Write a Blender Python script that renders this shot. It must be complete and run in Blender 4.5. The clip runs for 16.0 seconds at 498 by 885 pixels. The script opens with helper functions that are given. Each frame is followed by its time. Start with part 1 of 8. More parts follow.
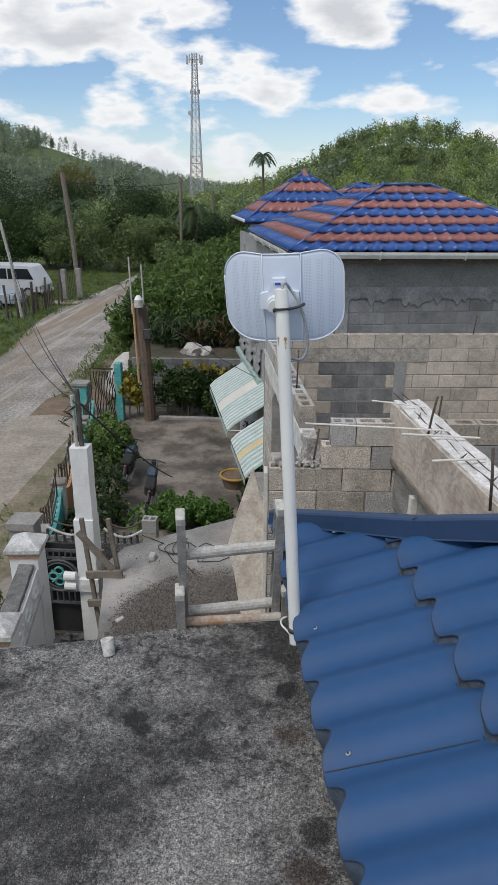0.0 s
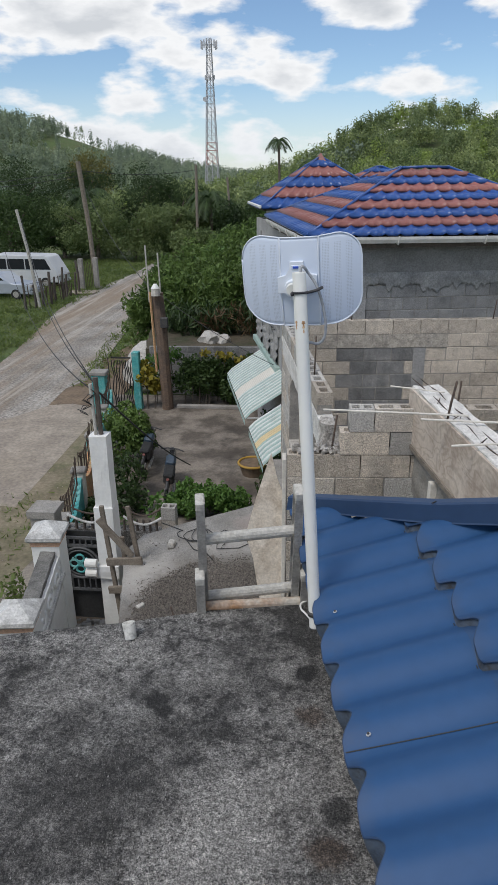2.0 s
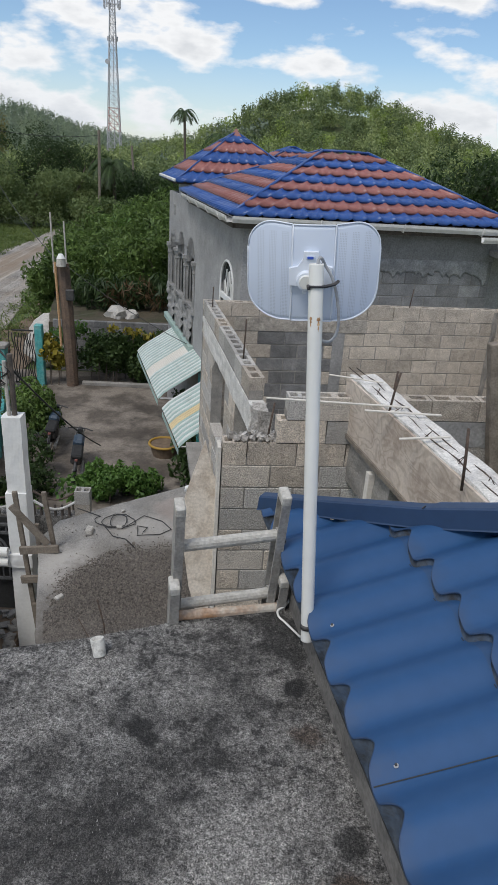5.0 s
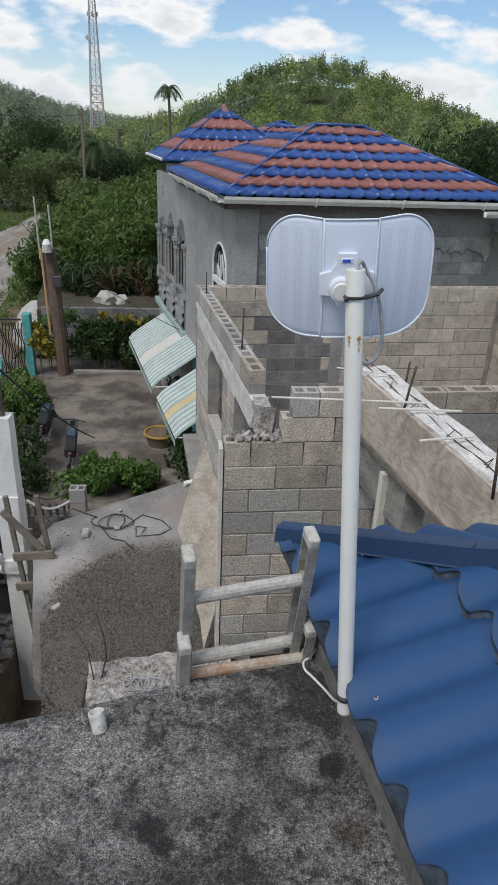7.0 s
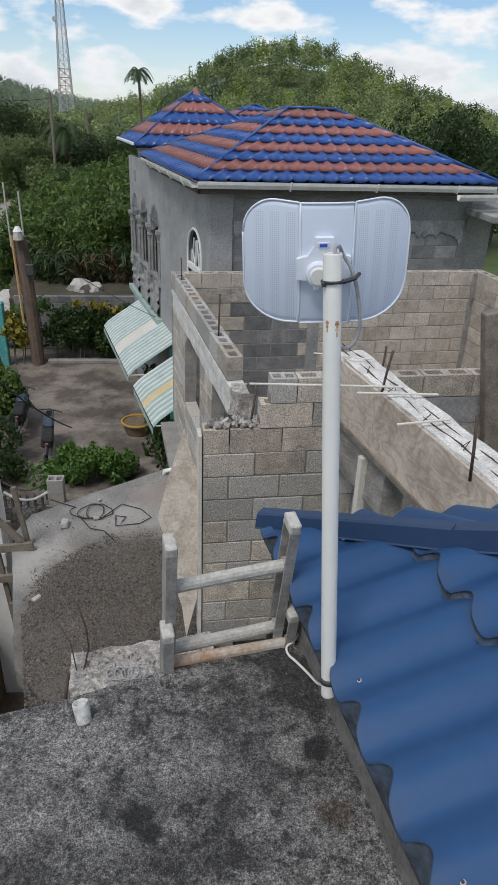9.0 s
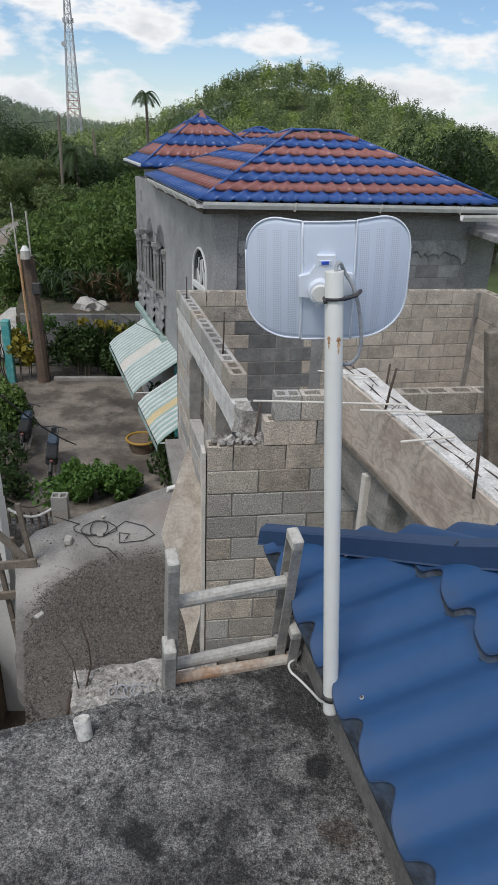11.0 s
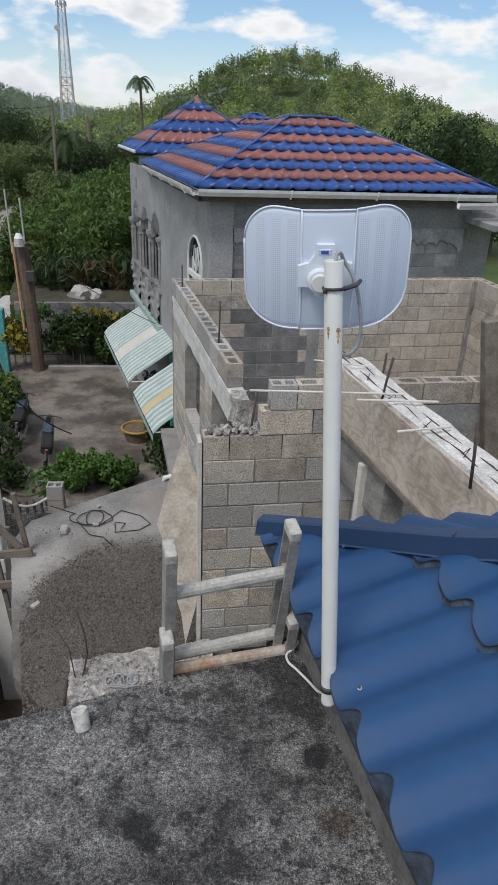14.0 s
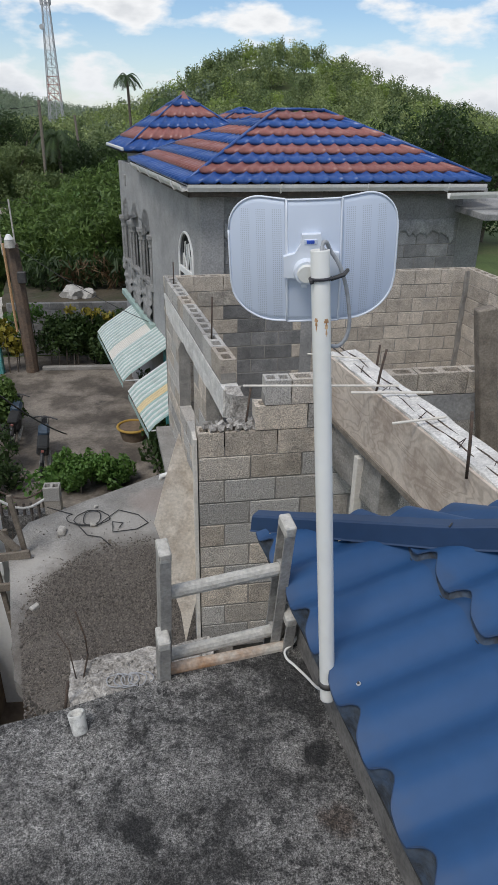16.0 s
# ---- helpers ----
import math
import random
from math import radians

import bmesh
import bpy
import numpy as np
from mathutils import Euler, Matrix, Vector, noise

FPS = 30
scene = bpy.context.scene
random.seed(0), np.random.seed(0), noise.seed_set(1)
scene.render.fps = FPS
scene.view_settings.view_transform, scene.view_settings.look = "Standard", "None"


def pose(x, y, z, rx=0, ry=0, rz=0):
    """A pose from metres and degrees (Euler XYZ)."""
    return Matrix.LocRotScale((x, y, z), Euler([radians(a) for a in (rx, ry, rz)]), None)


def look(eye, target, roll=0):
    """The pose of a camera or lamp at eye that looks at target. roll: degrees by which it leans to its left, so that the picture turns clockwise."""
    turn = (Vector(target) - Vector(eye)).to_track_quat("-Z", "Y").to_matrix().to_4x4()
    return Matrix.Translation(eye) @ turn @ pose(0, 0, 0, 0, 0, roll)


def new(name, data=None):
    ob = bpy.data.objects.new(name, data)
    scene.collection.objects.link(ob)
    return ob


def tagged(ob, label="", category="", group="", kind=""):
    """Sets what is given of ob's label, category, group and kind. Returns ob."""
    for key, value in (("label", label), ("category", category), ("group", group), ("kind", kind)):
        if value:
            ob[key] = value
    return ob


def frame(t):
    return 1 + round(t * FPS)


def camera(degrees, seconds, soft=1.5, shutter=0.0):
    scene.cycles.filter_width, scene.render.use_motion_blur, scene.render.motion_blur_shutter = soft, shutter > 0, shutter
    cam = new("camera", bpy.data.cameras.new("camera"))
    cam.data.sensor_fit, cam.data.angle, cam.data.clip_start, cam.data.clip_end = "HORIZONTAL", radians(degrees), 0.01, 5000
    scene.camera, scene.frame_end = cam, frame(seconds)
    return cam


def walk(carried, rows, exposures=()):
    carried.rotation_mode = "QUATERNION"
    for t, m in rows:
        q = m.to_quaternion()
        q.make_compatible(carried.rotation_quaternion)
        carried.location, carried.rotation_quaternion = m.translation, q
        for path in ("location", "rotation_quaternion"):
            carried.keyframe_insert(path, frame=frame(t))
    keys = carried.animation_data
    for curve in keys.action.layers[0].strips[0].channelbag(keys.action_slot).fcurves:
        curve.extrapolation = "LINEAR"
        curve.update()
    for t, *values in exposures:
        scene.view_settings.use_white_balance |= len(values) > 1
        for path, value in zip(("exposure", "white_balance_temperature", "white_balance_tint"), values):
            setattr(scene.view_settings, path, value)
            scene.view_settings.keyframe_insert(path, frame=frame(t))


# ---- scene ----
cam = camera(41.0, 16.0)
METRES, EYE, TILT, LEAN, TURN = 1.05, 6.3, -20.4, 0.0, 0.0
PATH = [
    (0, (0.246, 0.201, 6.421), (0.103, 2.068, 5.719), 0.4),
    (0.5, (0.228, 0.204, 6.416), (0.021, 2.056, 5.688), -0.0),
    (1, (0.234, 0.203, 6.411), (0.045, 2.047, 5.659), -0.5),
    (1.5, (0.243, 0.199, 6.413), (0.041, 2.047, 5.675), -1.0),
    (2, (0.244, 0.192, 6.413), (0.049, 2.041, 5.678), -0.6),
    (2.5, (0.243, 0.191, 6.412), (0.044, 2.044, 5.687), -0.9),
    (3, (0.238, 0.193, 6.413), (0.054, 2.046, 5.683), -0.5),
    (3.5, (0.218, 0.2, 6.408), (0.036, 2.047, 5.662), 0.3),
    (4, (0.149, 0.242, 6.407), (0.033, 2.098, 5.672), 1.4),
    (4.5, (-0.026, 0.285, 6.423), (0.028, 2.163, 5.738), 5.1),
    (4.7, (-0.044, 0.31, 6.413), (0.041, 2.154, 5.641), 4.5),
    (6.8, (-0.113, 0.753, 6.411), (0.044, 2.567, 5.584), 3.0),
    (7, (-0.108, 0.75, 6.412), (0.018, 2.559, 5.568), 2.4),
    (7.5, (-0.113, 0.759, 6.41), (0.046, 2.572, 5.582), 2.5),
    (8, (-0.11, 0.763, 6.41), (0.09, 2.555, 5.544), 2.5),
    (8.5, (-0.111, 0.76, 6.41), (0.084, 2.544, 5.527), 2.3),
    (11, (-0.107, 0.744, 6.408), (0.071, 2.555, 5.579), 2.2),
    (11.5, (-0.111, 0.741, 6.411), (0.056, 2.536, 5.546), 1.8),
    (12, (-0.109, 0.749, 6.401), (0.062, 2.556, 5.561), 2.2),
    (12.5, (-0.108, 0.754, 6.401), (0.062, 2.559, 5.556), 2.3),
    (13, (-0.108, 0.757, 6.406), (0.091, 2.559, 5.561), 2.5),
    (13.5, (-0.11, 0.761, 6.402), (0.078, 2.557, 5.543), 2.5),
    (14, (-0.113, 0.757, 6.408), (0.079, 2.553, 5.549), 2.4),
    (14.5, (-0.11, 0.756, 6.408), (0.053, 2.547, 5.532), 1.5),
    (15, (-0.119, 0.75, 6.419), (-0.004, 2.544, 5.544), 1.9),
    (15.5, (-0.114, 0.774, 6.399), (0.002, 2.568, 5.523), 1.4),
    (16, (-0.095, 0.777, 6.397), (0.105, 2.567, 5.527), 1.0),
]
walk(cam, [(t, look(eye, target, roll)) for t, eye, target, roll in PATH])

# ---- world, sun ----
world = bpy.data.worlds.new("world")
scene.world = world
world.use_nodes = True
SUN_EL, SUN_AZ = 58.0, 215.0


def build_world():
    nt = world.node_tree
    nt.nodes.clear()
    N, L = nt.nodes.new, nt.links.new
    out = N("ShaderNodeOutputWorld")
    bg = N("ShaderNodeBackground")
    sky = N("ShaderNodeTexSky")
    sky.sky_type = "NISHITA"
    sky.sun_disc = False
    sky.ozone_density, sky.dust_density = 5.0, 0.2
    sky.sun_elevation = radians(SUN_EL)
    sky.sun_rotation = radians(SUN_AZ)
    bg.inputs["Strength"].default_value = 0.121
    tc = N("ShaderNodeTexCoord")
    sep = N("ShaderNodeSeparateXYZ")
    L(tc.outputs["Generated"], sep.inputs[0])
    # clouds lie on a flat layer overhead, so they shrink towards the horizon
    up = N("ShaderNodeMath"); up.operation = "MAXIMUM"; up.inputs[1].default_value = 0.0
    L(sep.outputs["Z"], up.inputs[0])
    add = N("ShaderNodeMath"); add.operation = "ADD"; add.inputs[1].default_value = 0.95
    L(up.outputs[0], add.inputs[0])
    comb = N("ShaderNodeCombineXYZ")
    for k, ax in enumerate("XY"):
        d = N("ShaderNodeMath"); d.operation = "DIVIDE"
        L(sep.outputs[ax], d.inputs[0]); L(add.outputs[0], d.inputs[1])
        L(d.outputs[0], comb.inputs[k])
    zz = N("ShaderNodeMath"); zz.operation = "MULTIPLY"; zz.inputs[1].default_value = 2.0
    L(sep.outputs["Z"], zz.inputs[0]); L(zz.outputs[0], comb.inputs[2])
    big = N("ShaderNodeTexNoise")
    big.inputs["Scale"].default_value = 6.2
    big.inputs["Detail"].default_value = 9.0
    big.inputs["Roughness"].default_value = 0.52
    big.inputs["Distortion"].default_value = 0.0
    off = N("ShaderNodeVectorMath"); off.operation = "ADD"; off.inputs[1].default_value = CLOUD_SHIFT
    L(comb.outputs[0], off.inputs[0])
    L(off.outputs[0], big.inputs["Vector"])
    ramp = N("ShaderNodeValToRGB")
    ramp.color_ramp.elements[0].position, ramp.color_ramp.elements[0].color = 0.45, (0, 0, 0, 1)
    ramp.color_ramp.elements[1].position, ramp.color_ramp.elements[1].color = 0.52, (1, 1, 1, 1)
    L(big.outputs["Fac"], ramp.inputs[0])
    # thick middles of the clouds are greyer than their edges
    core = N("ShaderNodeValToRGB")
    core.color_ramp.elements[0].position, core.color_ramp.elements[0].color = 0.53, (7.6, 7.7, 7.85, 1)
    core.color_ramp.elements[1].position, core.color_ramp.elements[1].color = 0.64, (5.2, 5.45, 5.8, 1)
    L(big.outputs["Fac"], core.inputs[0])
    mix = N("ShaderNodeMix"); mix.data_type = "RGBA"
    L(ramp.outputs[0], mix.inputs["Factor"])
    L(sky.outputs[0], mix.inputs["A"]); L(core.outputs[0], mix.inputs["B"])
    # pale haze near the horizon
    hz = N("ShaderNodeMapRange"); hz.inputs["From Min"].default_value = 0.0; hz.inputs["From Max"].default_value = 0.12
    hz.inputs["To Min"].default_value = 0.5; hz.inputs["To Max"].default_value = 0.0
    L(sep.outputs["Z"], hz.inputs["Value"])
    mix2 = N("ShaderNodeMix"); mix2.data_type = "RGBA"; mix2.inputs["B"].default_value = (5.9, 6.3, 6.8, 1)
    L(hz.outputs[0], mix2.inputs["Factor"]); L(mix.outputs["Result"], mix2.inputs["A"])
    L(mix2.outputs["Result"], bg.inputs["Color"])
    L(bg.outputs[0], out.inputs[0])


CLOUD_SHIFT = (1.7, 2.3, 0.4)
build_world()
sun_data = bpy.data.lights.new("sun", "SUN")
sun_data.energy, sun_data.angle, sun_data.color = 1.9, radians(18), (1.0, 0.975, 0.945)
sun = new("sun", sun_data)
sun.matrix_world = pose(0, 0, 60, 90 - SUN_EL, 0, 180 - SUN_AZ)


# ---- helpers for meshes and materials ----
MATS = {}


def material(name, a, b, scale=6.0, rough=0.85, bump=0.25, metal=0.0, fine=60.0, stain=None, stain_scale=1.2, spread=(0.35, 0.65), vary=0.0, stain_amount=0.6, alt=None, grain=0.26):
    """Two colours mixed by a coarse noise, a fine grain, an optional stain, and relief from both scales."""
    m = bpy.data.materials.new(name)
    m.use_nodes = True
    nt = m.node_tree
    N, L = nt.nodes.new, nt.links.new
    p = nt.nodes["Principled BSDF"]
    p.inputs["Roughness"].default_value = rough
    p.inputs["Metallic"].default_value = metal
    tc = N("ShaderNodeTexCoord")
    g = N("ShaderNodeNewGeometry")
    n1 = N("ShaderNodeTexNoise"); n1.inputs["Scale"].default_value = scale; n1.inputs["Detail"].default_value = 6; n1.inputs["Roughness"].default_value = 0.62
    n2 = N("ShaderNodeTexNoise"); n2.inputs["Scale"].default_value = fine; n2.inputs["Detail"].default_value = 3
    for n in (n1, n2):
        L(g.outputs["Position"], n.inputs["Vector"])
    r = N("ShaderNodeMapRange"); r.inputs["From Min"].default_value, r.inputs["From Max"].default_value = spread
    L(n1.outputs["Fac"], r.inputs["Value"])
    mx = N("ShaderNodeMix"); mx.data_type = "RGBA"; mx.inputs["A"].default_value = (*a, 1); mx.inputs["B"].default_value = (*b, 1)
    L(r.outputs[0], mx.inputs["Factor"])
    col = mx.outputs["Result"]
    if stain:
        n3 = N("ShaderNodeTexNoise"); n3.inputs["Scale"].default_value = stain_scale; n3.inputs["Detail"].default_value = 8; n3.inputs["Roughness"].default_value = 0.7
        L(g.outputs["Position"], n3.inputs["Vector"])
        r3 = N("ShaderNodeMapRange"); r3.inputs["From Min"].default_value, r3.inputs["From Max"].default_value = 0.48, 0.66
        r3.inputs["To Max"].default_value = stain_amount
        L(n3.outputs["Fac"], r3.inputs["Value"])
        m3 = N("ShaderNodeMix"); m3.data_type = "RGBA"; m3.inputs["B"].default_value = (*stain, 1)
        L(r3.outputs[0], m3.inputs["Factor"]); L(col, m3.inputs["A"])
        col = m3.outputs["Result"]
    if alt:
        oa = N("ShaderNodeObjectInfo")
        fr = N("ShaderNodeMath"); fr.operation = "MULTIPLY"; fr.inputs[1].default_value = 7.31
        fc = N("ShaderNodeMath"); fc.operation = "FRACT"
        L(oa.outputs["Random"], fr.inputs[0]); L(fr.outputs[0], fc.inputs[0])
        sp = N("ShaderNodeMapRange"); sp.inputs["From Min"].default_value, sp.inputs["From Max"].default_value = 0.35, 0.65
        L(fc.outputs[0], sp.inputs["Value"])
        ma = N("ShaderNodeMix"); ma.data_type = "RGBA"; ma.inputs["B"].default_value = (*alt, 1)
        L(sp.outputs[0], ma.inputs["Factor"]); L(col, ma.inputs["A"])
        col = ma.outputs["Result"]
    gr = N("ShaderNodeMapRange"); gr.inputs["From Min"].default_value, gr.inputs["From Max"].default_value = 0.25, 0.75
    gr.inputs["To Min"].default_value, gr.inputs["To Max"].default_value = 1 - grain, 1 + grain * 0.95
    L(n2.outputs["Fac"], gr.inputs["Value"])
    val = gr.outputs[0]
    if vary:
        oi = N("ShaderNodeObjectInfo")
        vr = N("ShaderNodeMapRange"); vr.inputs["To Min"].default_value, vr.inputs["To Max"].default_value = 1 - vary, 1 + vary
        L(oi.outputs["Random"], vr.inputs["Value"])
        mu = N("ShaderNodeMath"); mu.operation = "MULTIPLY"
        L(val, mu.inputs[0]); L(vr.outputs[0], mu.inputs[1])
        val = mu.outputs[0]
    hsv = N("ShaderNodeHueSaturation")
    L(col, hsv.inputs["Color"]); L(val, hsv.inputs["Value"])
    L(hsv.outputs[0], p.inputs["Base Color"])
    if bump:
        bp = N("ShaderNodeBump"); bp.inputs["Strength"].default_value = bump; bp.inputs["Distance"].default_value = 0.01
        ad = N("ShaderNodeMath"); ad.operation = "ADD"
        L(n1.outputs["Fac"], ad.inputs[0]); L(n2.outputs["Fac"], ad.inputs[1])
        L(ad.outputs[0], bp.inputs["Height"]); L(bp.outputs[0], p.inputs["Normal"])
    MATS[name] = m
    return m


def leaf_material(name, dark, light, island=0.55, patch=0.5):
    """Leaves: colour by piece and by a broad noise, slightly see-through."""
    m = bpy.data.materials.new(name)
    m.use_nodes = True
    nt = m.node_tree
    N, L = nt.nodes.new, nt.links.new
    p = nt.nodes["Principled BSDF"]
    p.inputs["Roughness"].default_value = 0.6
    g = N("ShaderNodeNewGeometry")
    n = N("ShaderNodeTexNoise"); n.inputs["Scale"].default_value = patch; n.inputs["Detail"].default_value = 5
    L(g.outputs["Position"], n.inputs["Vector"])
    ad = N("ShaderNodeMath"); ad.operation = "MULTIPLY_ADD"; ad.inputs[1].default_value = island
    L(g.outputs["Random Per Island"], ad.inputs[0]); 
    r = N("ShaderNodeMapRange"); r.inputs["From Min"].default_value, r.inputs["From Max"].default_value = 0.3, 0.7
    r.inputs["To Max"].default_value = 1.05 - island
    L(n.outputs["Fac"], r.inputs["Value"]); L(r.outputs[0], ad.inputs[2])
    mx = N("ShaderNodeMix"); mx.data_type = "RGBA"; mx.inputs["A"].default_value = (*dark, 1); mx.inputs["B"].default_value = (*light, 1)
    L(ad.outputs[0], mx.inputs["Factor"]); L(mx.outputs["Result"], p.inputs["Base Color"])
    tr = N("ShaderNodeBsdfTranslucent"); L(mx.outputs["Result"], tr.inputs["Color"])
    ms = N("ShaderNodeMixShader"); ms.inputs[0].default_value = 0.35
    L(p.outputs[0], ms.inputs[1]); L(tr.outputs[0], ms.inputs[2])
    L(ms.outputs[0], nt.nodes["Material Output"].inputs["Surface"])
    MATS[name] = m
    return m


def mesh_of(name, bm, mat, smooth=False):
    me = bpy.data.meshes.new(name)
    bmesh.ops.recalc_face_normals(bm, faces=bm.faces)
    bm.to_mesh(me)
    bm.free()
    if smooth:
        me.polygons.foreach_set("use_smooth", [True] * len(me.polygons))
    if mat:
        me.materials.append(mat)
    return me


def part(name, bm, mat, parent=None, label="", smooth=False):
    ob = new(name, mesh_of(name, bm, mat, smooth))
    if parent:
        ob.parent = parent
    if label:
        tagged(ob, label)
    return ob


def thing(name, label, category, m=None, group="", kind=""):
    ob = tagged(new(name), label, category, group, kind)
    if m is not None:
        ob.matrix_basis = m
    return ob


def box(bm, x0, x1, y0, y1, z0, z1, m=None, bevel=0.0, jit=0.0):
    vs = [bm.verts.new((x, y, z)) for x in (x0, x1) for y in (y0, y1) for z in (z0, z1)]
    fs = [bm.faces.new([vs[i] for i in q]) for q in ((0, 1, 3, 2), (4, 6, 7, 5), (0, 4, 5, 1), (2, 3, 7, 6), (0, 2, 6, 4), (1, 5, 7, 3))]
    if jit:
        for v in vs:
            v.co += Vector([random.uniform(-jit, jit) for _ in range(3)])
    if bevel:
        es = list({e for f in fs for e in f.edges})
        r = bmesh.ops.bevel(bm, geom=es, offset=bevel, segments=1, affect="EDGES")
        vs = [v for v in {v for f in r["faces"] for v in f.verts} | {v for v in vs if v.is_valid}]
    if m is not None:
        for v in vs:
            v.co = m @ v.co
    return bm


def cyl(bm, a, b, r0, r1=None, seg=12, cap=True):
    """A round bar from a to b."""
    a, b = Vector(a), Vector(b)
    r1 = r0 if r1 is None else r1
    d = (b - a).normalized()
    u = d.orthogonal().normalized()
    w = d.cross(u)
    rings = []
    for c, r in ((a, r0), (b, r1)):
        rings.append([bm.verts.new(c + r * (math.cos(2 * math.pi * i / seg) * u + math.sin(2 * math.pi * i / seg) * w)) for i in range(seg)])
    for i in range(seg):
        j = (i + 1) % seg
        bm.faces.new((rings[0][i], rings[0][j], rings[1][j], rings[1][i]))
    if cap:
        bm.faces.new(rings[0][::-1])
        bm.faces.new(rings[1])
    return bm


def tube(bm, pts, r, seg=8):
    """A bent bar through points."""
    pts = [Vector(p) for p in pts]
    prev = None
    up = Vector((0.13, 0.31, 0.94))
    for i, p in enumerate(pts):
        d = (pts[min(i + 1, len(pts) - 1)] - pts[max(i - 1, 0)]).normalized()
        u = d.cross(up)
        if u.length < 1e-4:
            u = d.orthogonal()
        u.normalize()
        w = d.cross(u)
        ring = [bm.verts.new(p + r * (math.cos(2 * math.pi * k / seg) * u + math.sin(2 * math.pi * k / seg) * w)) for k in range(seg)]
        if prev:
            for k in range(seg):
                bm.faces.new((prev[k], prev[(k + 1) % seg], ring[(k + 1) % seg], ring[k]))
        else:
            bm.faces.new(ring[::-1])
        prev = ring
    bm.faces.new(prev)
    return bm


def prism(bm, poly, z0, z1, m=None):
    """An upright prism on a flat outline."""
    lo = [bm.verts.new((x, y, z0)) for x, y in poly]
    hi = [bm.verts.new((x, y, z1)) for x, y in poly]
    n = len(poly)
    bm.faces.new(lo[::-1]); bm.faces.new(hi)
    for i in range(n):
        bm.faces.new((lo[i], lo[(i + 1) % n], hi[(i + 1) % n], hi[i]))
    if m is not None:
        for v in lo + hi:
            v.co = m @ v.co
    return bm


def B():
    return bmesh.new()


# ---- materials ----
PALE, MOULD, RUSTY = (0.305, 0.292, 0.272), (0.024, 0.023, 0.022), (0.075, 0.055, 0.042)
PATCHES = [(0.04, 1.46, 0.17, PALE, 0.8), (0.01, 1.32, 0.22, PALE, 0.8), (0.22, 1.55, 0.16, PALE, 0.45), (-0.25, 1.86, 0.13, MOULD, 0.4), (-0.24, 1.83, 0.06, MOULD, 1.0), (-0.20, 1.79, 0.03, MOULD, 0.9), (0.18, 2.01, 0.07, PALE, 0.6), (0.24, 2.0, 0.05, MOULD, 0.95), (0.255, 1.81, 0.055, RUSTY, 0.8), (0.30, 1.36, 0.06, RUSTY, 0.85), (0.33, 1.48, 0.05, MOULD, 0.85), (-0.22, 1.55, 0.22, MOULD, 0.25), (-0.05, 1.76, 0.10, MOULD, 0.35), (-0.1, 1.98, 0.12, PALE, 0.4), (0.24, 2.24, 0.16, MOULD, 0.75), (-0.44, 2.05, 0.08, PALE, 0.6), (-0.33, 2.04, 0.06, PALE, 0.5), (-0.55, 1.9, 0.16, PALE, 0.35)]


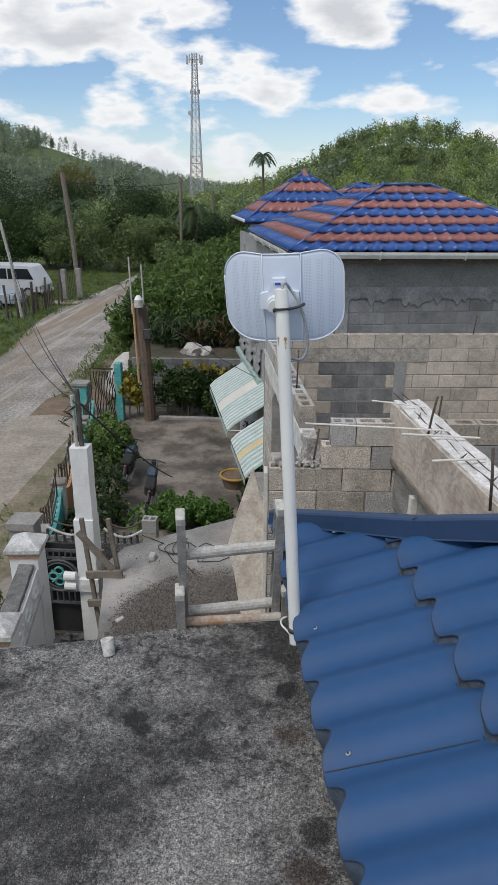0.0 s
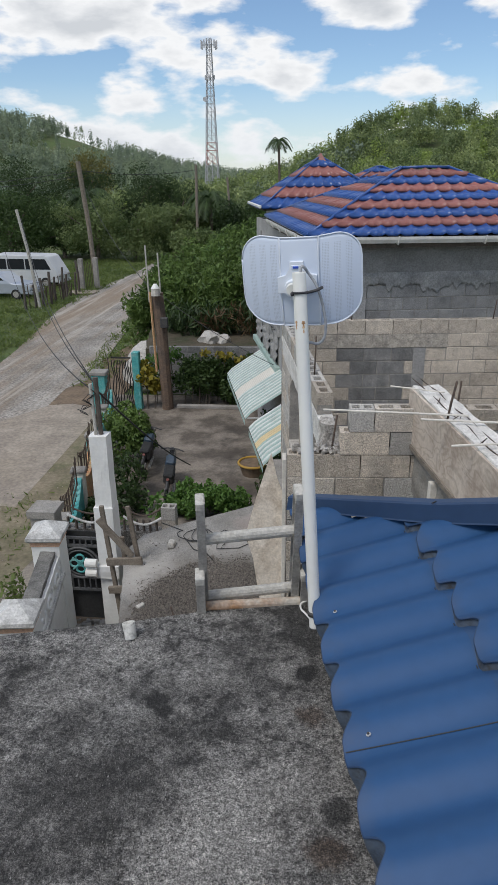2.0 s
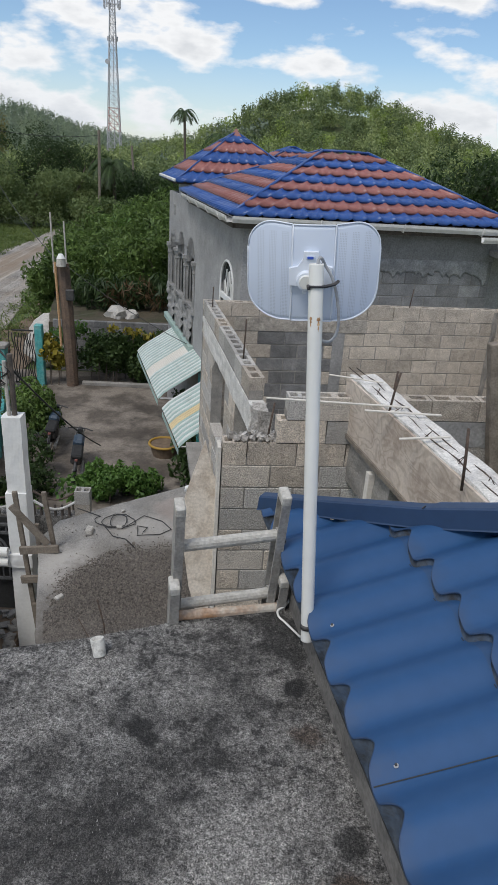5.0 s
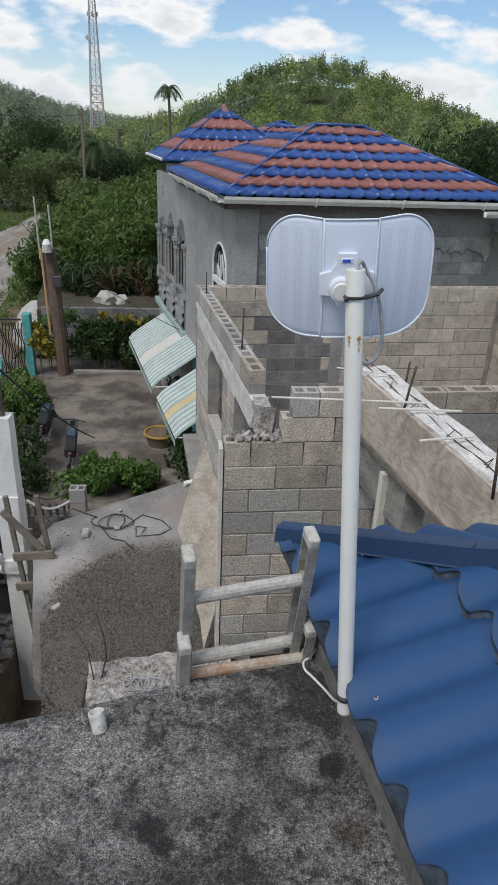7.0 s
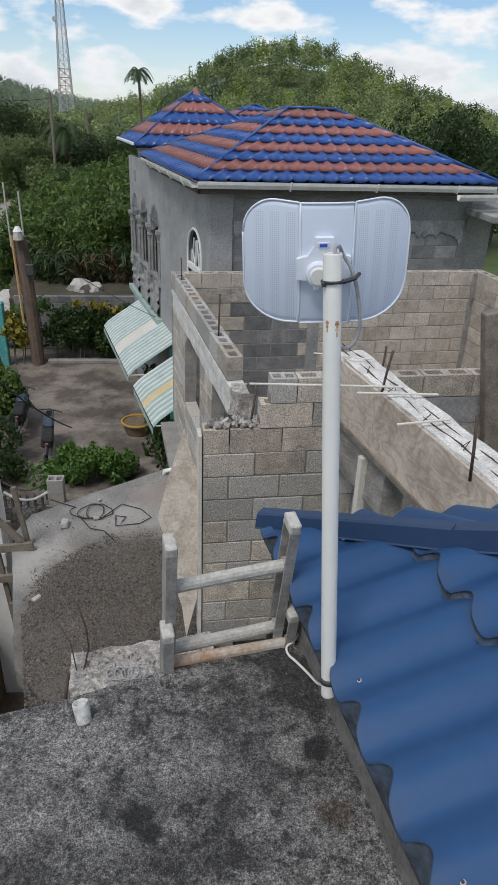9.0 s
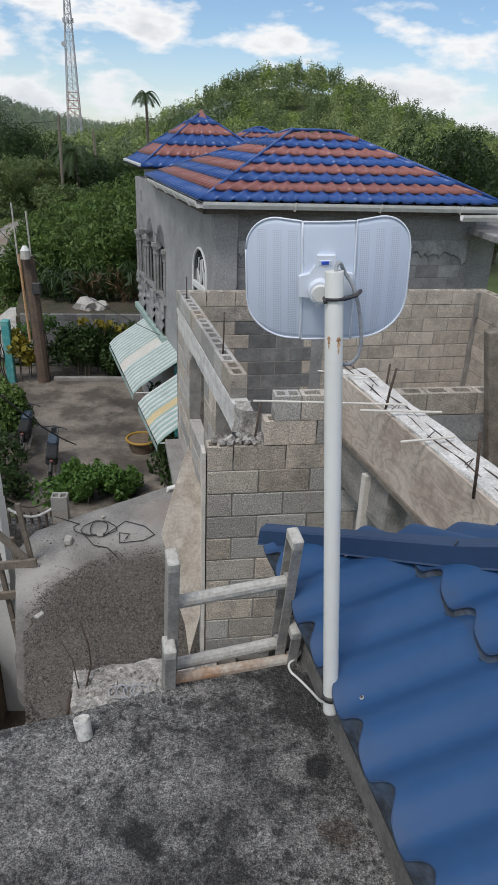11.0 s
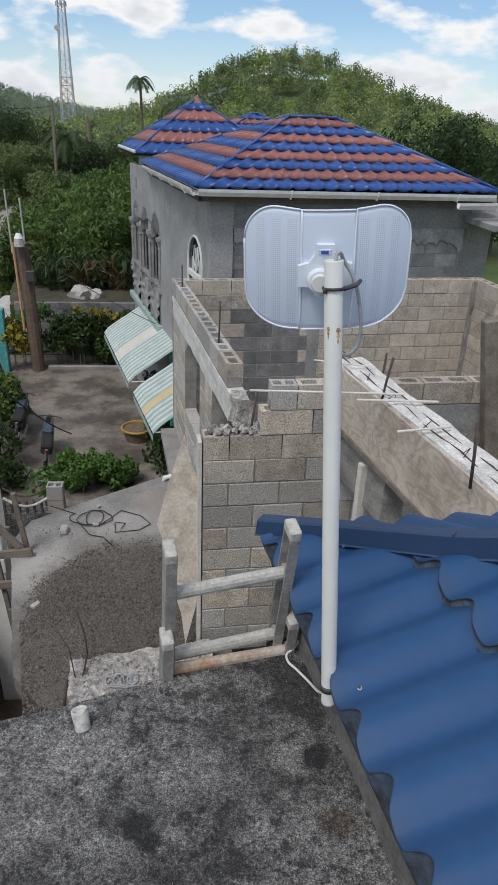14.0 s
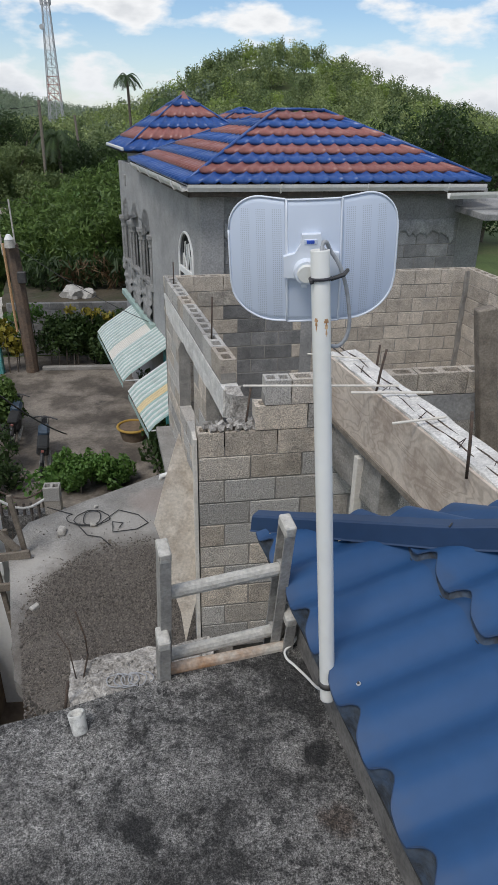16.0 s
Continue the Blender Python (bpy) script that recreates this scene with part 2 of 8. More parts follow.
def mould_concrete():
    """Old roof concrete: grey paste, black mould in broad and small patches, pale worn spots and bright grit."""
    m = bpy.data.materials.new("roof_concrete")
    m.use_nodes = True
    nt = m.node_tree
    N, L = nt.nodes.new, nt.links.new
    p = nt.nodes["Principled BSDF"]
    p.inputs["Roughness"].default_value = 0.93
    g = N("ShaderNodeNewGeometry")

    def nz(scale, detail, lo, hi, a=0.0, b=1.0, rough=0.6):
        n = N("ShaderNodeTexNoise")
        n.inputs["Scale"].default_value, n.inputs["Detail"].default_value, n.inputs["Roughness"].default_value = scale, detail, rough
        L(g.outputs["Position"], n.inputs["Vector"])
        r = N("ShaderNodeMapRange")
        r.inputs["From Min"].default_value, r.inputs["From Max"].default_value, r.inputs["To Min"].default_value, r.inputs["To Max"].default_value = lo, hi, a, b
        L(n.outputs["Fac"], r.inputs["Value"])
        return r.outputs[0], n.outputs["Fac"]

    def mix(fac, a, b):
        x = N("ShaderNodeMix"); x.data_type = "RGBA"
        L(fac, x.inputs["Factor"])
        for k, v in (("A", a), ("B", b)):
            if isinstance(v, tuple):
                x.inputs[k].default_value = (*v, 1)
            else:
                L(v, x.inputs[k])
        return x.outputs["Result"]
    broad, _ = nz(1.5, 10, 0.45, 0.58, rough=0.78)
    pale, _ = nz(2.6, 10, 0.53, 0.64, 0, 0.8, rough=0.78)
    spots, _ = nz(6.0, 9, 0.54, 0.64, 0, 0.9, rough=0.78)
    mid, mraw = nz(22, 6, 0.40, 0.60, rough=0.75)
    grit, graw = nz(170, 4, 0.57, 0.68, 0, 0.5)
    pit, _ = nz(110, 6, 0.56, 0.62, 0, 0.85, rough=0.75)
    c = mix(broad, (0.238, 0.228, 0.214), (0.080, 0.076, 0.071))
    c = mix(mid, mix(mid, (0.052, 0.050, 0.048), c), c)
    c = mix(pale, c, (0.25, 0.243, 0.23))
    c = mix(spots, c, (0.030, 0.028, 0.026))
    # worn pale patches and mould patches of their own shape
    for (px, py, rad, colr, amt) in PATCHES:
        ds = N("ShaderNodeVectorMath"); ds.operation = "DISTANCE"; ds.inputs[1].default_value = (px, py, 4.86)
        L(g.outputs["Position"], ds.inputs[0])
        wob, _ = nz(9.0, 8, 0.3, 0.7, -0.55 * rad, 0.55 * rad, 0.75)
        sm = N("ShaderNodeMath"); sm.operation = "ADD"; L(ds.outputs["Value"], sm.inputs[0]); L(wob, sm.inputs[1])
        fr = N("ShaderNodeMapRange"); fr.inputs["From Min"].default_value, fr.inputs["From Max"].default_value = rad * 0.55, rad
        fr.inputs["To Min"].default_value, fr.inputs["To Max"].default_value = amt, 0.0
        L(sm.outputs[0], fr.inputs["Value"])
        c = mix(fr.outputs[0], c, colr)
    c = mix(pit, c, (0.034, 0.033, 0.032))
    v1, _ = nz(240, 4, 0.40, 0.60, 0.52, 1.55)
    v3, _ = nz(17, 9, 0.38, 0.62, 0.70, 1.32, 0.85)
    v2, _ = nz(80, 8, 0.41, 0.59, 0.42, 1.62, 0.85)
    vm = N("ShaderNodeMath"); vm.operation = "MULTIPLY"
    L(v1, vm.inputs[0]); L(v2, vm.inputs[1])
    vn = N("ShaderNodeMath"); vn.operation = "MULTIPLY"
    L(vm.outputs[0], vn.inputs[0]); L(v3, vn.inputs[1])
    hs = N("ShaderNodeHueSaturation")
    L(c, hs.inputs["Color"]); L(vn.outputs[0], hs.inputs["Value"])
    L(hs.outputs[0], p.inputs["Base Color"])
    ad = N("ShaderNodeMath"); ad.operation = "ADD"
    L(mraw, ad.inputs[0]); L(graw, ad.inputs[1])
    bp = N("ShaderNodeBump"); bp.inputs["Strength"].default_value = 1.0; bp.inputs["Distance"].default_value = 0.012
    L(ad.outputs[0], bp.inputs["Height"]); L(bp.outputs[0], p.inputs["Normal"])
    MATS["roof_concrete"] = m


mould_concrete()
material("slab_concrete", (0.33, 0.31, 0.285), (0.24, 0.23, 0.21), 3.0, 0.9, 0.5, fine=60, stain=(0.15, 0.135, 0.12), stain_scale=1.4)
material("broken_concrete", (0.50, 0.475, 0.44), (0.27, 0.25, 0.225), 14, 0.95, 1.0, fine=60, stain=(0.12, 0.11, 0.10), stain_scale=6, stain_amount=0.7, grain=0.5)
material("porch_concrete", (0.30, 0.288, 0.268), (0.205, 0.196, 0.182), 3.0, 0.92, 0.6, fine=75, stain=(0.17, 0.155, 0.135), stain_scale=1.4, grain=0.4)


def gritty_porch():
    """Grit and damp dust ground into the porch concrete, and a pale dusty spot beside it."""
    nt = MATS["porch_concrete"].node_tree
    N, L = nt.nodes.new, nt.links.new
    p = nt.nodes["Principled BSDF"]
    src = p.inputs["Base Color"].links[0].from_socket
    g = N("ShaderNodeNewGeometry")
    for (cx, cy, rx, ry, colr, amt, soft) in ((-1.5, 6.35, 0.40, 0.55, (0.44, 0.415, 0.38), 0.75, 0.45), (-0.75, 7.2, 0.7, 0.45, (0.40, 0.38, 0.35), 0.5, 0.5), (-0.30, 7.7, 0.5, 0.4, (0.33, 0.27, 0.24), 0.5, 0.3), (-0.66, 5.5, 1.22, 1.62, (0.11, 0.095, 0.080), 0.93, 0.32)):
        mp = N("ShaderNodeVectorMath"); mp.operation = "SUBTRACT"; mp.inputs[1].default_value = (cx, cy, 2.3)
        sc = N("ShaderNodeVectorMath"); sc.operation = "MULTIPLY"; sc.inputs[1].default_value = (1 / rx, 1 / ry, 0)
        ln = N("ShaderNodeVectorMath"); ln.operation = "LENGTH"
        L(g.outputs["Position"], mp.inputs[0]); L(mp.outputs[0], sc.inputs[0]); L(sc.outputs[0], ln.inputs[0])
        nz = N("ShaderNodeTexNoise"); nz.inputs["Scale"].default_value, nz.inputs["Detail"].default_value, nz.inputs["Roughness"].default_value = 3.0, 10, 0.78
        L(g.outputs["Position"], nz.inputs["Vector"])
        sm = N("ShaderNodeMath"); sm.operation = "MULTIPLY_ADD"; sm.inputs[1].default_value = 0.9
        L(nz.outputs["Fac"], sm.inputs[0]); L(ln.outputs["Value"], sm.inputs[2])
        fr = N("ShaderNodeMapRange")
        fr.inputs["From Min"].default_value, fr.inputs["From Max"].default_value = 1.45 - soft, 1.45
        fr.inputs["To Min"].default_value, fr.inputs["To Max"].default_value = amt, 0.0
        L(sm.outputs[0], fr.inputs["Value"])
        x = N("ShaderNodeMix"); x.data_type = "RGBA"; x.inputs["B"].default_value = (*colr, 1)
        L(fr.outputs[0], x.inputs["Factor"]); L(src, x.inputs["A"])
        src = x.outputs["Result"]
    L(src, p.inputs["Base Color"])


gritty_porch()
material("block", (0.56, 0.49, 0.41), (0.43, 0.375, 0.31), 9, 0.95, 1.0, fine=110, stain=(0.26, 0.235, 0.205), stain_scale=5, stain_amount=0.65, vary=0.2, alt=(0.42, 0.40, 0.37), grain=0.6)
material("block_tan", (0.53, 0.465, 0.39), (0.41, 0.36, 0.30), 9, 0.95, 0.9, fine=110, stain=(0.27, 0.24, 0.205), stain_scale=4, stain_amount=0.6, vary=0.16, grain=0.55)
material("lintel_tan", (0.44, 0.40, 0.345), (0.29, 0.265, 0.23), 12, 0.95, 1.0, fine=60, stain=(0.22, 0.20, 0.175), stain_scale=6, grain=0.4)
material("block_dark", (0.215, 0.213, 0.21), (0.135, 0.134, 0.132), 6, 0.95, 0.9, fine=110, stain=(0.30, 0.285, 0.265), stain_scale=5, stain_amount=0.35, vary=0.2, grain=0.5)
material("block_grey", (0.30, 0.298, 0.295), (0.205, 0.204, 0.202), 5, 0.95, 0.7, fine=150, stain=(0.36, 0.35, 0.335), stain_scale=4, stain_amount=0.4, vary=0.22, grain=0.45)
material("mortar", (0.31, 0.29, 0.26), (0.20, 0.19, 0.175), 9, 0.95, 0.9, fine=90)
material("grey_wood", (0.19, 0.178, 0.162), (0.105, 0.098, 0.09), 12, 0.9, 0.4, fine=80)
material("render_grey", (0.33, 0.325, 0.315), (0.25, 0.245, 0.24), 2.2, 0.9, 0.3, fine=40, stain=(0.16, 0.16, 0.155), stain_scale=1.3)
material("beam_concrete", (0.74, 0.72, 0.68), (0.55, 0.53, 0.50), 8, 0.95, 1.0, fine=70)
material("tile_blue", (0.018, 0.066, 0.24), (0.025, 0.085, 0.29), 4, 0.32, 0.1, fine=90, vary=0.12, grain=0.12)
material("tile_red", (0.25, 0.092, 0.078), (0.30, 0.12, 0.10), 4, 0.36, 0.1, fine=90, vary=0.12, grain=0.12)
material("roof_blue", (0.022, 0.070, 0.172), (0.026, 0.078, 0.186), 1.2, 0.5, 0.02, fine=30, stain=(0.032, 0.082, 0.18), stain_scale=1.6, stain_amount=0.25, grain=0.05)
MATS["roof_blue"].node_tree.nodes["Principled BSDF"].inputs["Specular IOR Level"].default_value = 0.22
material("riser_blue", (0.050, 0.078, 0.125), (0.075, 0.092, 0.115), 14, 0.8, 0.3, fine=60, stain=(0.022, 0.021, 0.020), stain_scale=11, stain_amount=0.9)


def grimy_edges():
    """Brown grime that has collected unevenly just behind each course's edge."""
    nt = MATS["roof_blue"].node_tree
    N, L = nt.nodes.new, nt.links.new
    p = nt.nodes["Principled BSDF"]
    src = p.inputs["Base Color"].links[0].from_socket
    g = N("ShaderNodeNewGeometry")
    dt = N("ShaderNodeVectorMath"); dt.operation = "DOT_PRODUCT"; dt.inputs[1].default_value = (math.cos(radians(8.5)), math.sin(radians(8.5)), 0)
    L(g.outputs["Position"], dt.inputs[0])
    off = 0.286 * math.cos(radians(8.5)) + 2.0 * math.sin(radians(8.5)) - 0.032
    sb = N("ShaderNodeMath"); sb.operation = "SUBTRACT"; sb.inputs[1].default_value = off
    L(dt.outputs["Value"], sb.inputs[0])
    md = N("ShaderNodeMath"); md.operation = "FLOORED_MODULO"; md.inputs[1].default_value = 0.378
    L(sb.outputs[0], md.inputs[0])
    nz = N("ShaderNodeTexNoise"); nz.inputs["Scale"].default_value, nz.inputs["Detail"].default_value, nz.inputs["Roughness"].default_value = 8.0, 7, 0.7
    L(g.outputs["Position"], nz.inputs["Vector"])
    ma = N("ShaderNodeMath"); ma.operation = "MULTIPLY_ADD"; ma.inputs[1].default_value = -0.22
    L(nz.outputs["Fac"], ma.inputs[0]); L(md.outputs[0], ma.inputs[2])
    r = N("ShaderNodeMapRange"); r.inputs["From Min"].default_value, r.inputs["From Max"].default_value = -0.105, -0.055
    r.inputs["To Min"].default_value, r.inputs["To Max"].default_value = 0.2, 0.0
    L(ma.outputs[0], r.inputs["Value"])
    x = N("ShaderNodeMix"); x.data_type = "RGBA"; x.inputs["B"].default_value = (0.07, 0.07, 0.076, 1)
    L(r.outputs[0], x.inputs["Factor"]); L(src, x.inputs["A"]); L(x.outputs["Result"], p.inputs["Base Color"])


grimy_edges()
material("gravel", (0.19, 0.16, 0.135), (0.07, 0.06, 0.052), 45, 0.95, 1.0, fine=190, grain=0.6)
material("yard_concrete", (0.25, 0.215, 0.178), (0.105, 0.087, 0.07), 1.0, 0.8, 0.3, fine=25, stain=(0.045, 0.037, 0.030), stain_scale=0.8, stain_amount=0.85, spread=(0.42, 0.58), grain=0.25)
material("soil", (0.20, 0.145, 0.098), (0.13, 0.096, 0.066), 1.6, 0.95, 0.5, fine=12)
material("road_gravel", (0.33, 0.305, 0.275), (0.19, 0.175, 0.155), 0.55, 0.95, 0.5, fine=13, stain=(0.21, 0.17, 0.13), stain_scale=0.5, grain=0.6)


def rutted_road():
    """Long wheel ruts: brown grit drawn out along the road."""
    nt = MATS["road_gravel"].node_tree
    N, L = nt.nodes.new, nt.links.new
    p = nt.nodes["Principled BSDF"]
    src = p.inputs["Base Color"].links[0].from_socket
    g = N("ShaderNodeNewGeometry")
    mp = N("ShaderNodeMapping"); mp.inputs["Rotation"].default_value = (0, 0, radians(-11)); mp.inputs["Scale"].default_value = (1.0, 0.045, 1.0)
    L(g.outputs["Position"], mp.inputs["Vector"])
    for scale, lo, hi, colr, amt in ((0.9, 0.47, 0.60, (0.235, 0.175, 0.12), 0.75), (2.1, 0.52, 0.66, (0.46, 0.425, 0.375), 0.7)):
        nz = N("ShaderNodeTexNoise"); nz.inputs["Scale"].default_value, nz.inputs["Detail"].default_value, nz.inputs["Roughness"].default_value = scale, 6, 0.6
        L(mp.outputs[0], nz.inputs["Vector"])
        r = N("ShaderNodeMapRange"); r.inputs["From Min"].default_value, r.inputs["From Max"].default_value, r.inputs["To Max"].default_value = lo, hi, amt
        L(nz.outputs["Fac"], r.inputs["Value"])
        x = N("ShaderNodeMix"); x.data_type = "RGBA"; x.inputs["B"].default_value = (*colr, 1)
        L(r.outputs[0], x.inputs["Factor"]); L(src, x.inputs["A"])
        src = x.outputs["Result"]
    L(src, p.inputs["Base Color"])


rutted_road()
material("grass", (0.085, 0.125, 0.032), (0.05, 0.08, 0.02), 0.6, 0.9, 0.6, fine=9, stain=(0.12, 0.10, 0.055), stain_scale=0.2)
material("white_paint", (0.80, 0.80, 0.78), (0.74, 0.74, 0.72), 3, 0.6, 0.1, fine=30, stain=(0.60, 0.59, 0.56), stain_scale=1.6, stain_amount=0.4, grain=0.05)
material("aluminium", (0.36, 0.345, 0.32), (0.25, 0.24, 0.225), 9, 0.65, 0.25, metal=0.25, fine=90, stain=(0.50, 0.48, 0.44), stain_scale=11, grain=0.2)
material("aluminium_pale", (0.56, 0.54, 0.495), (0.43, 0.41, 0.37), 12, 0.75, 0.3, metal=0.1, fine=90, stain=(0.30, 0.27, 0.23), stain_scale=18, stain_amount=0.6, grain=0.2)
material("rusty_rung", (0.50, 0.46, 0.40), (0.36, 0.19, 0.09), 9, 0.8, 0.3, fine=80)
material("pvc", (0.76, 0.755, 0.715), (0.71, 0.705, 0.67), 2.5, 0.4, 0.02, fine=20, stain=(0.62, 0.61, 0.56), stain_scale=3, stain_amount=0.35, grain=0.03)
material("dirty_pvc", (0.66, 0.65, 0.61), (0.56, 0.55, 0.51), 14, 0.6, 0.1, fine=90, stain=(0.16, 0.15, 0.135), stain_scale=34, stain_amount=0.75, grain=0.1)
material("rust", (0.42, 0.20, 0.08), (0.55, 0.38, 0.22), 60, 0.9, 0.3)
material("dish_plastic", (0.60, 0.66, 0.77), (0.63, 0.69, 0.795), 2, 0.4, 0.0, fine=15, grain=0.015)
material("dish_rim", (0.72, 0.76, 0.83), (0.75, 0.79, 0.855), 2, 0.4, 0.0, fine=15, grain=0.015)
material("grey_cable", (0.34, 0.35, 0.37), (0.42, 0.43, 0.45), 10, 0.6, 0.0)
material("dark_steel", (0.05, 0.05, 0.055), (0.09, 0.085, 0.08), 12, 0.6, 0.2, metal=0.4)
material("rebar", (0.055, 0.045, 0.04), (0.11, 0.075, 0.055), 30, 0.85, 0.5)
material("plywood", (0.62, 0.535, 0.455), (0.51, 0.435, 0.365), 2.2, 0.85, 0.2, fine=40, stain=(0.28, 0.21, 0.165), stain_scale=3.0, stain_amount=0.6, grain=0.1)


def swirl_grain():
    """Rotary-cut plywood: long wavy growth lines, and dark water stains."""
    nt = MATS["plywood"].node_tree
    N, L = nt.nodes.new, nt.links.new
    p = nt.nodes["Principled BSDF"]
    src = p.inputs["Base Color"].links[0].from_socket
    g = N("ShaderNodeNewGeometry")
    mp = N("ShaderNodeMapping"); mp.inputs["Scale"].default_value = (1.0, 1.0, 2.6)
    L(g.outputs["Position"], mp.inputs["Vector"])
    nz = N("ShaderNodeTexNoise"); nz.inputs["Scale"].default_value, nz.inputs["Detail"].default_value, nz.inputs["Distortion"].default_value = 2.2, 2, 0.6
    L(mp.outputs[0], nz.inputs["Vector"])
    mu = N("ShaderNodeMath"); mu.operation = "MULTIPLY"; mu.inputs[1].default_value = 58.0
    L(nz.outputs["Fac"], mu.inputs[0])
    sn = N("ShaderNodeMath"); sn.operation = "SINE"; L(mu.outputs[0], sn.inputs[0])
    r = N("ShaderNodeMapRange"); r.inputs["From Min"].default_value, r.inputs["From Max"].default_value, r.inputs["To Max"].default_value = 0.1, 1.0, 0.34
    L(sn.outputs[0], r.inputs["Value"])
    x = N("ShaderNodeMix"); x.data_type = "RGBA"; x.inputs["B"].default_value = (0.20, 0.155, 0.12, 1)
    L(r.outputs[0], x.inputs["Factor"]); L(src, x.inputs["A"]); L(x.outputs["Result"], p.inputs["Base Color"])


swirl_grain()
material("old_board", (0.72, 0.68, 0.61), (0.60, 0.565, 0.505), 3, 0.85, 0.2, fine=50, stain=(0.44, 0.415, 0.375), stain_scale=5, grain=0.1)
material("peeling_board", (0.74, 0.67, 0.58), (0.61, 0.535, 0.445), 5, 0.9, 0.4, fine=50, stain=(0.40, 0.32, 0.245), stain_scale=7, stain_amount=0.75, grain=0.18)
material("old_wood", (0.24, 0.205, 0.165), (0.15, 0.125, 0.10), 9, 0.9, 0.5, fine=70)
material("dark_wood", (0.115, 0.095, 0.08), (0.07, 0.06, 0.052), 9, 0.9, 0.5, fine=70)
# black for wires, and for shade drawn into joints and the gate void
material("black_wire_and_gap", (0.02, 0.02, 0.02), (0.03, 0.03, 0.03), 9, 0.7, 0.0)
material("pale_stone", (0.50, 0.48, 0.44), (0.36, 0.34, 0.31), 12, 0.95, 0.8)
material("blue_label", (0.02, 0.07, 0.42), (0.03, 0.09, 0.5), 9, 0.4, 0.0)
material("flashing_blue", (0.014, 0.038, 0.092), (0.02, 0.048, 0.11), 3, 0.5, 0.03, fine=30, grain=0.08)

def grit_material(name, dark, light, start):
    """Loose pieces, each with a shade of its own."""
    m = bpy.data.materials.new(name)
    m.use_nodes = True
    nt = m.node_tree
    N, L = nt.nodes.new, nt.links.new
    p = nt.nodes["Principled BSDF"]
    p.inputs["Roughness"].default_value = 0.95
    g = N("ShaderNodeNewGeometry")
    r = N("ShaderNodeValToRGB")
    r.color_ramp.elements[0].position, r.color_ramp.elements[0].color = start, (*dark, 1)
    r.color_ramp.elements[1].position, r.color_ramp.elements[1].color = 1.0, (*light, 1)
    L(g.outputs["Random Per Island"], r.inputs[0]); L(r.outputs[0], p.inputs["Base Color"])
    MATS[name] = m


grit_material("slab_grit", (0.03, 0.029, 0.028), (0.34, 0.33, 0.31), 0.3)
leaf_material("leaf", (0.022, 0.05, 0.012), (0.075, 0.125, 0.03))
leaf_material("leaf_far", (0.07, 0.115, 0.035), (0.20, 0.25, 0.09), 0.4)
# stronger sun and haze on the near hill are lifted into this colour
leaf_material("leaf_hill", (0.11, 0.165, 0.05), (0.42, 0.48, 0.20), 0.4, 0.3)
M = MATS


# ---- ground ----
def ground_height(x, y):
    """The yard and road lie flat; the land rises into two hills far off."""
    z = 0.0
    a = math.exp(-(((x - 27) / (42 if x > 27 else 33)) ** 2 + ((y - 200) / 45) ** 2)) * 19.8
    b = math.exp(-(((x + 190) / 95) ** 2 + ((y - 400) / 80) ** 2)) * 37
    c = math.exp(-(((x + 250) / 700) ** 2 + ((y - 2600) / 350) ** 2)) * 34
    w = min(1.0, max(0.0, (y - 60) / 60))
    return z + w * (a + b + c)


def build_ground():
    bm = B()
    xs = [-2600, -1700, -1100, -750] + [-560 + 20 * i for i in range(57)] + [750, 1100, 1700, 2600]
    ys = [-300, -100, -30, 0, 8, 16, 24, 32, 40, 50, 60] + [70 + 12 * i for i in range(50)] + [720, 850, 1000, 1300, 1700, 2000, 2300, 2600, 3000, 3500]
    grid = [[bm.verts.new((x, y, ground_height(x, y) - 0.02)) for x in xs] for y in ys]
    for j in range(len(ys) - 1):
        for i in range(len(xs) - 1):
            bm.faces.new((grid[j][i], grid[j][i + 1], grid[j + 1][i + 1], grid[j + 1][i]))
    g = part("ground", bm, M["grass"], smooth=True)
    tagged(g, "rough green grass and bare earth running to the hills", "ground", kind="structure")


build_ground()
# ---- large structure ----
def rot_frame(x, y, deg):
    return pose(x, y, 0, 0, 0, deg)


UNF = rot_frame(0.02, 5.26, 3.5)
LEFT = rot_frame(0.26, 6.35, 98.5)
FAR = rot_frame(-0.27, 9.86, 6.3)
HOUSE = rot_frame(0.06, 10.6, 10.5)
TURRET = rot_frame(-1.59, 16.65, 10.5)


def sheet(name, outline, top, thick, step, rough, mat, m=None):
    """A flat slab with an uneven top: a cut grid over an outline, with sides."""
    bm = B()
    prism(bm, outline, top - thick, top)
    bm.faces.ensure_lookup_table()
    face = [f for f in bm.faces if f.normal.z > 0.9 or all(abs(v.co.z - top) < 1e-6 for v in f.verts)]
    lo = [min(p[k] for p in outline) for k in (0, 1)]
    hi = [max(p[k] for p in outline) for k in (0, 1)]
    for k in (0, 1):
        n = int((hi[k] - lo[k]) / step)
        for i in range(1, n):
            co = [0, 0, 0]; no = [0, 0, 0]
            co[k], no[k] = lo[k] + i * step, 1
            bmesh.ops.bisect_plane(bm, geom=bm.verts[:] + bm.edges[:] + bm.faces[:], plane_co=co, plane_no=no)
    for v in bm.verts:
        if v.co.z > top - 1e-4:
            n1 = noise.noise(v.co * 1.3) + 0.6 * noise.noise(v.co * 4.1) + 0.5 * noise.noise(v.co * 9.7)
            v.co.z += rough * n1
        edge = noise.noise(Vector((v.co.x * 9, v.co.y * 9, 3.0))) * rough * 1.2
        v.co.x += edge; v.co.y += edge
    return part(name, bm, mat, smooth=False)


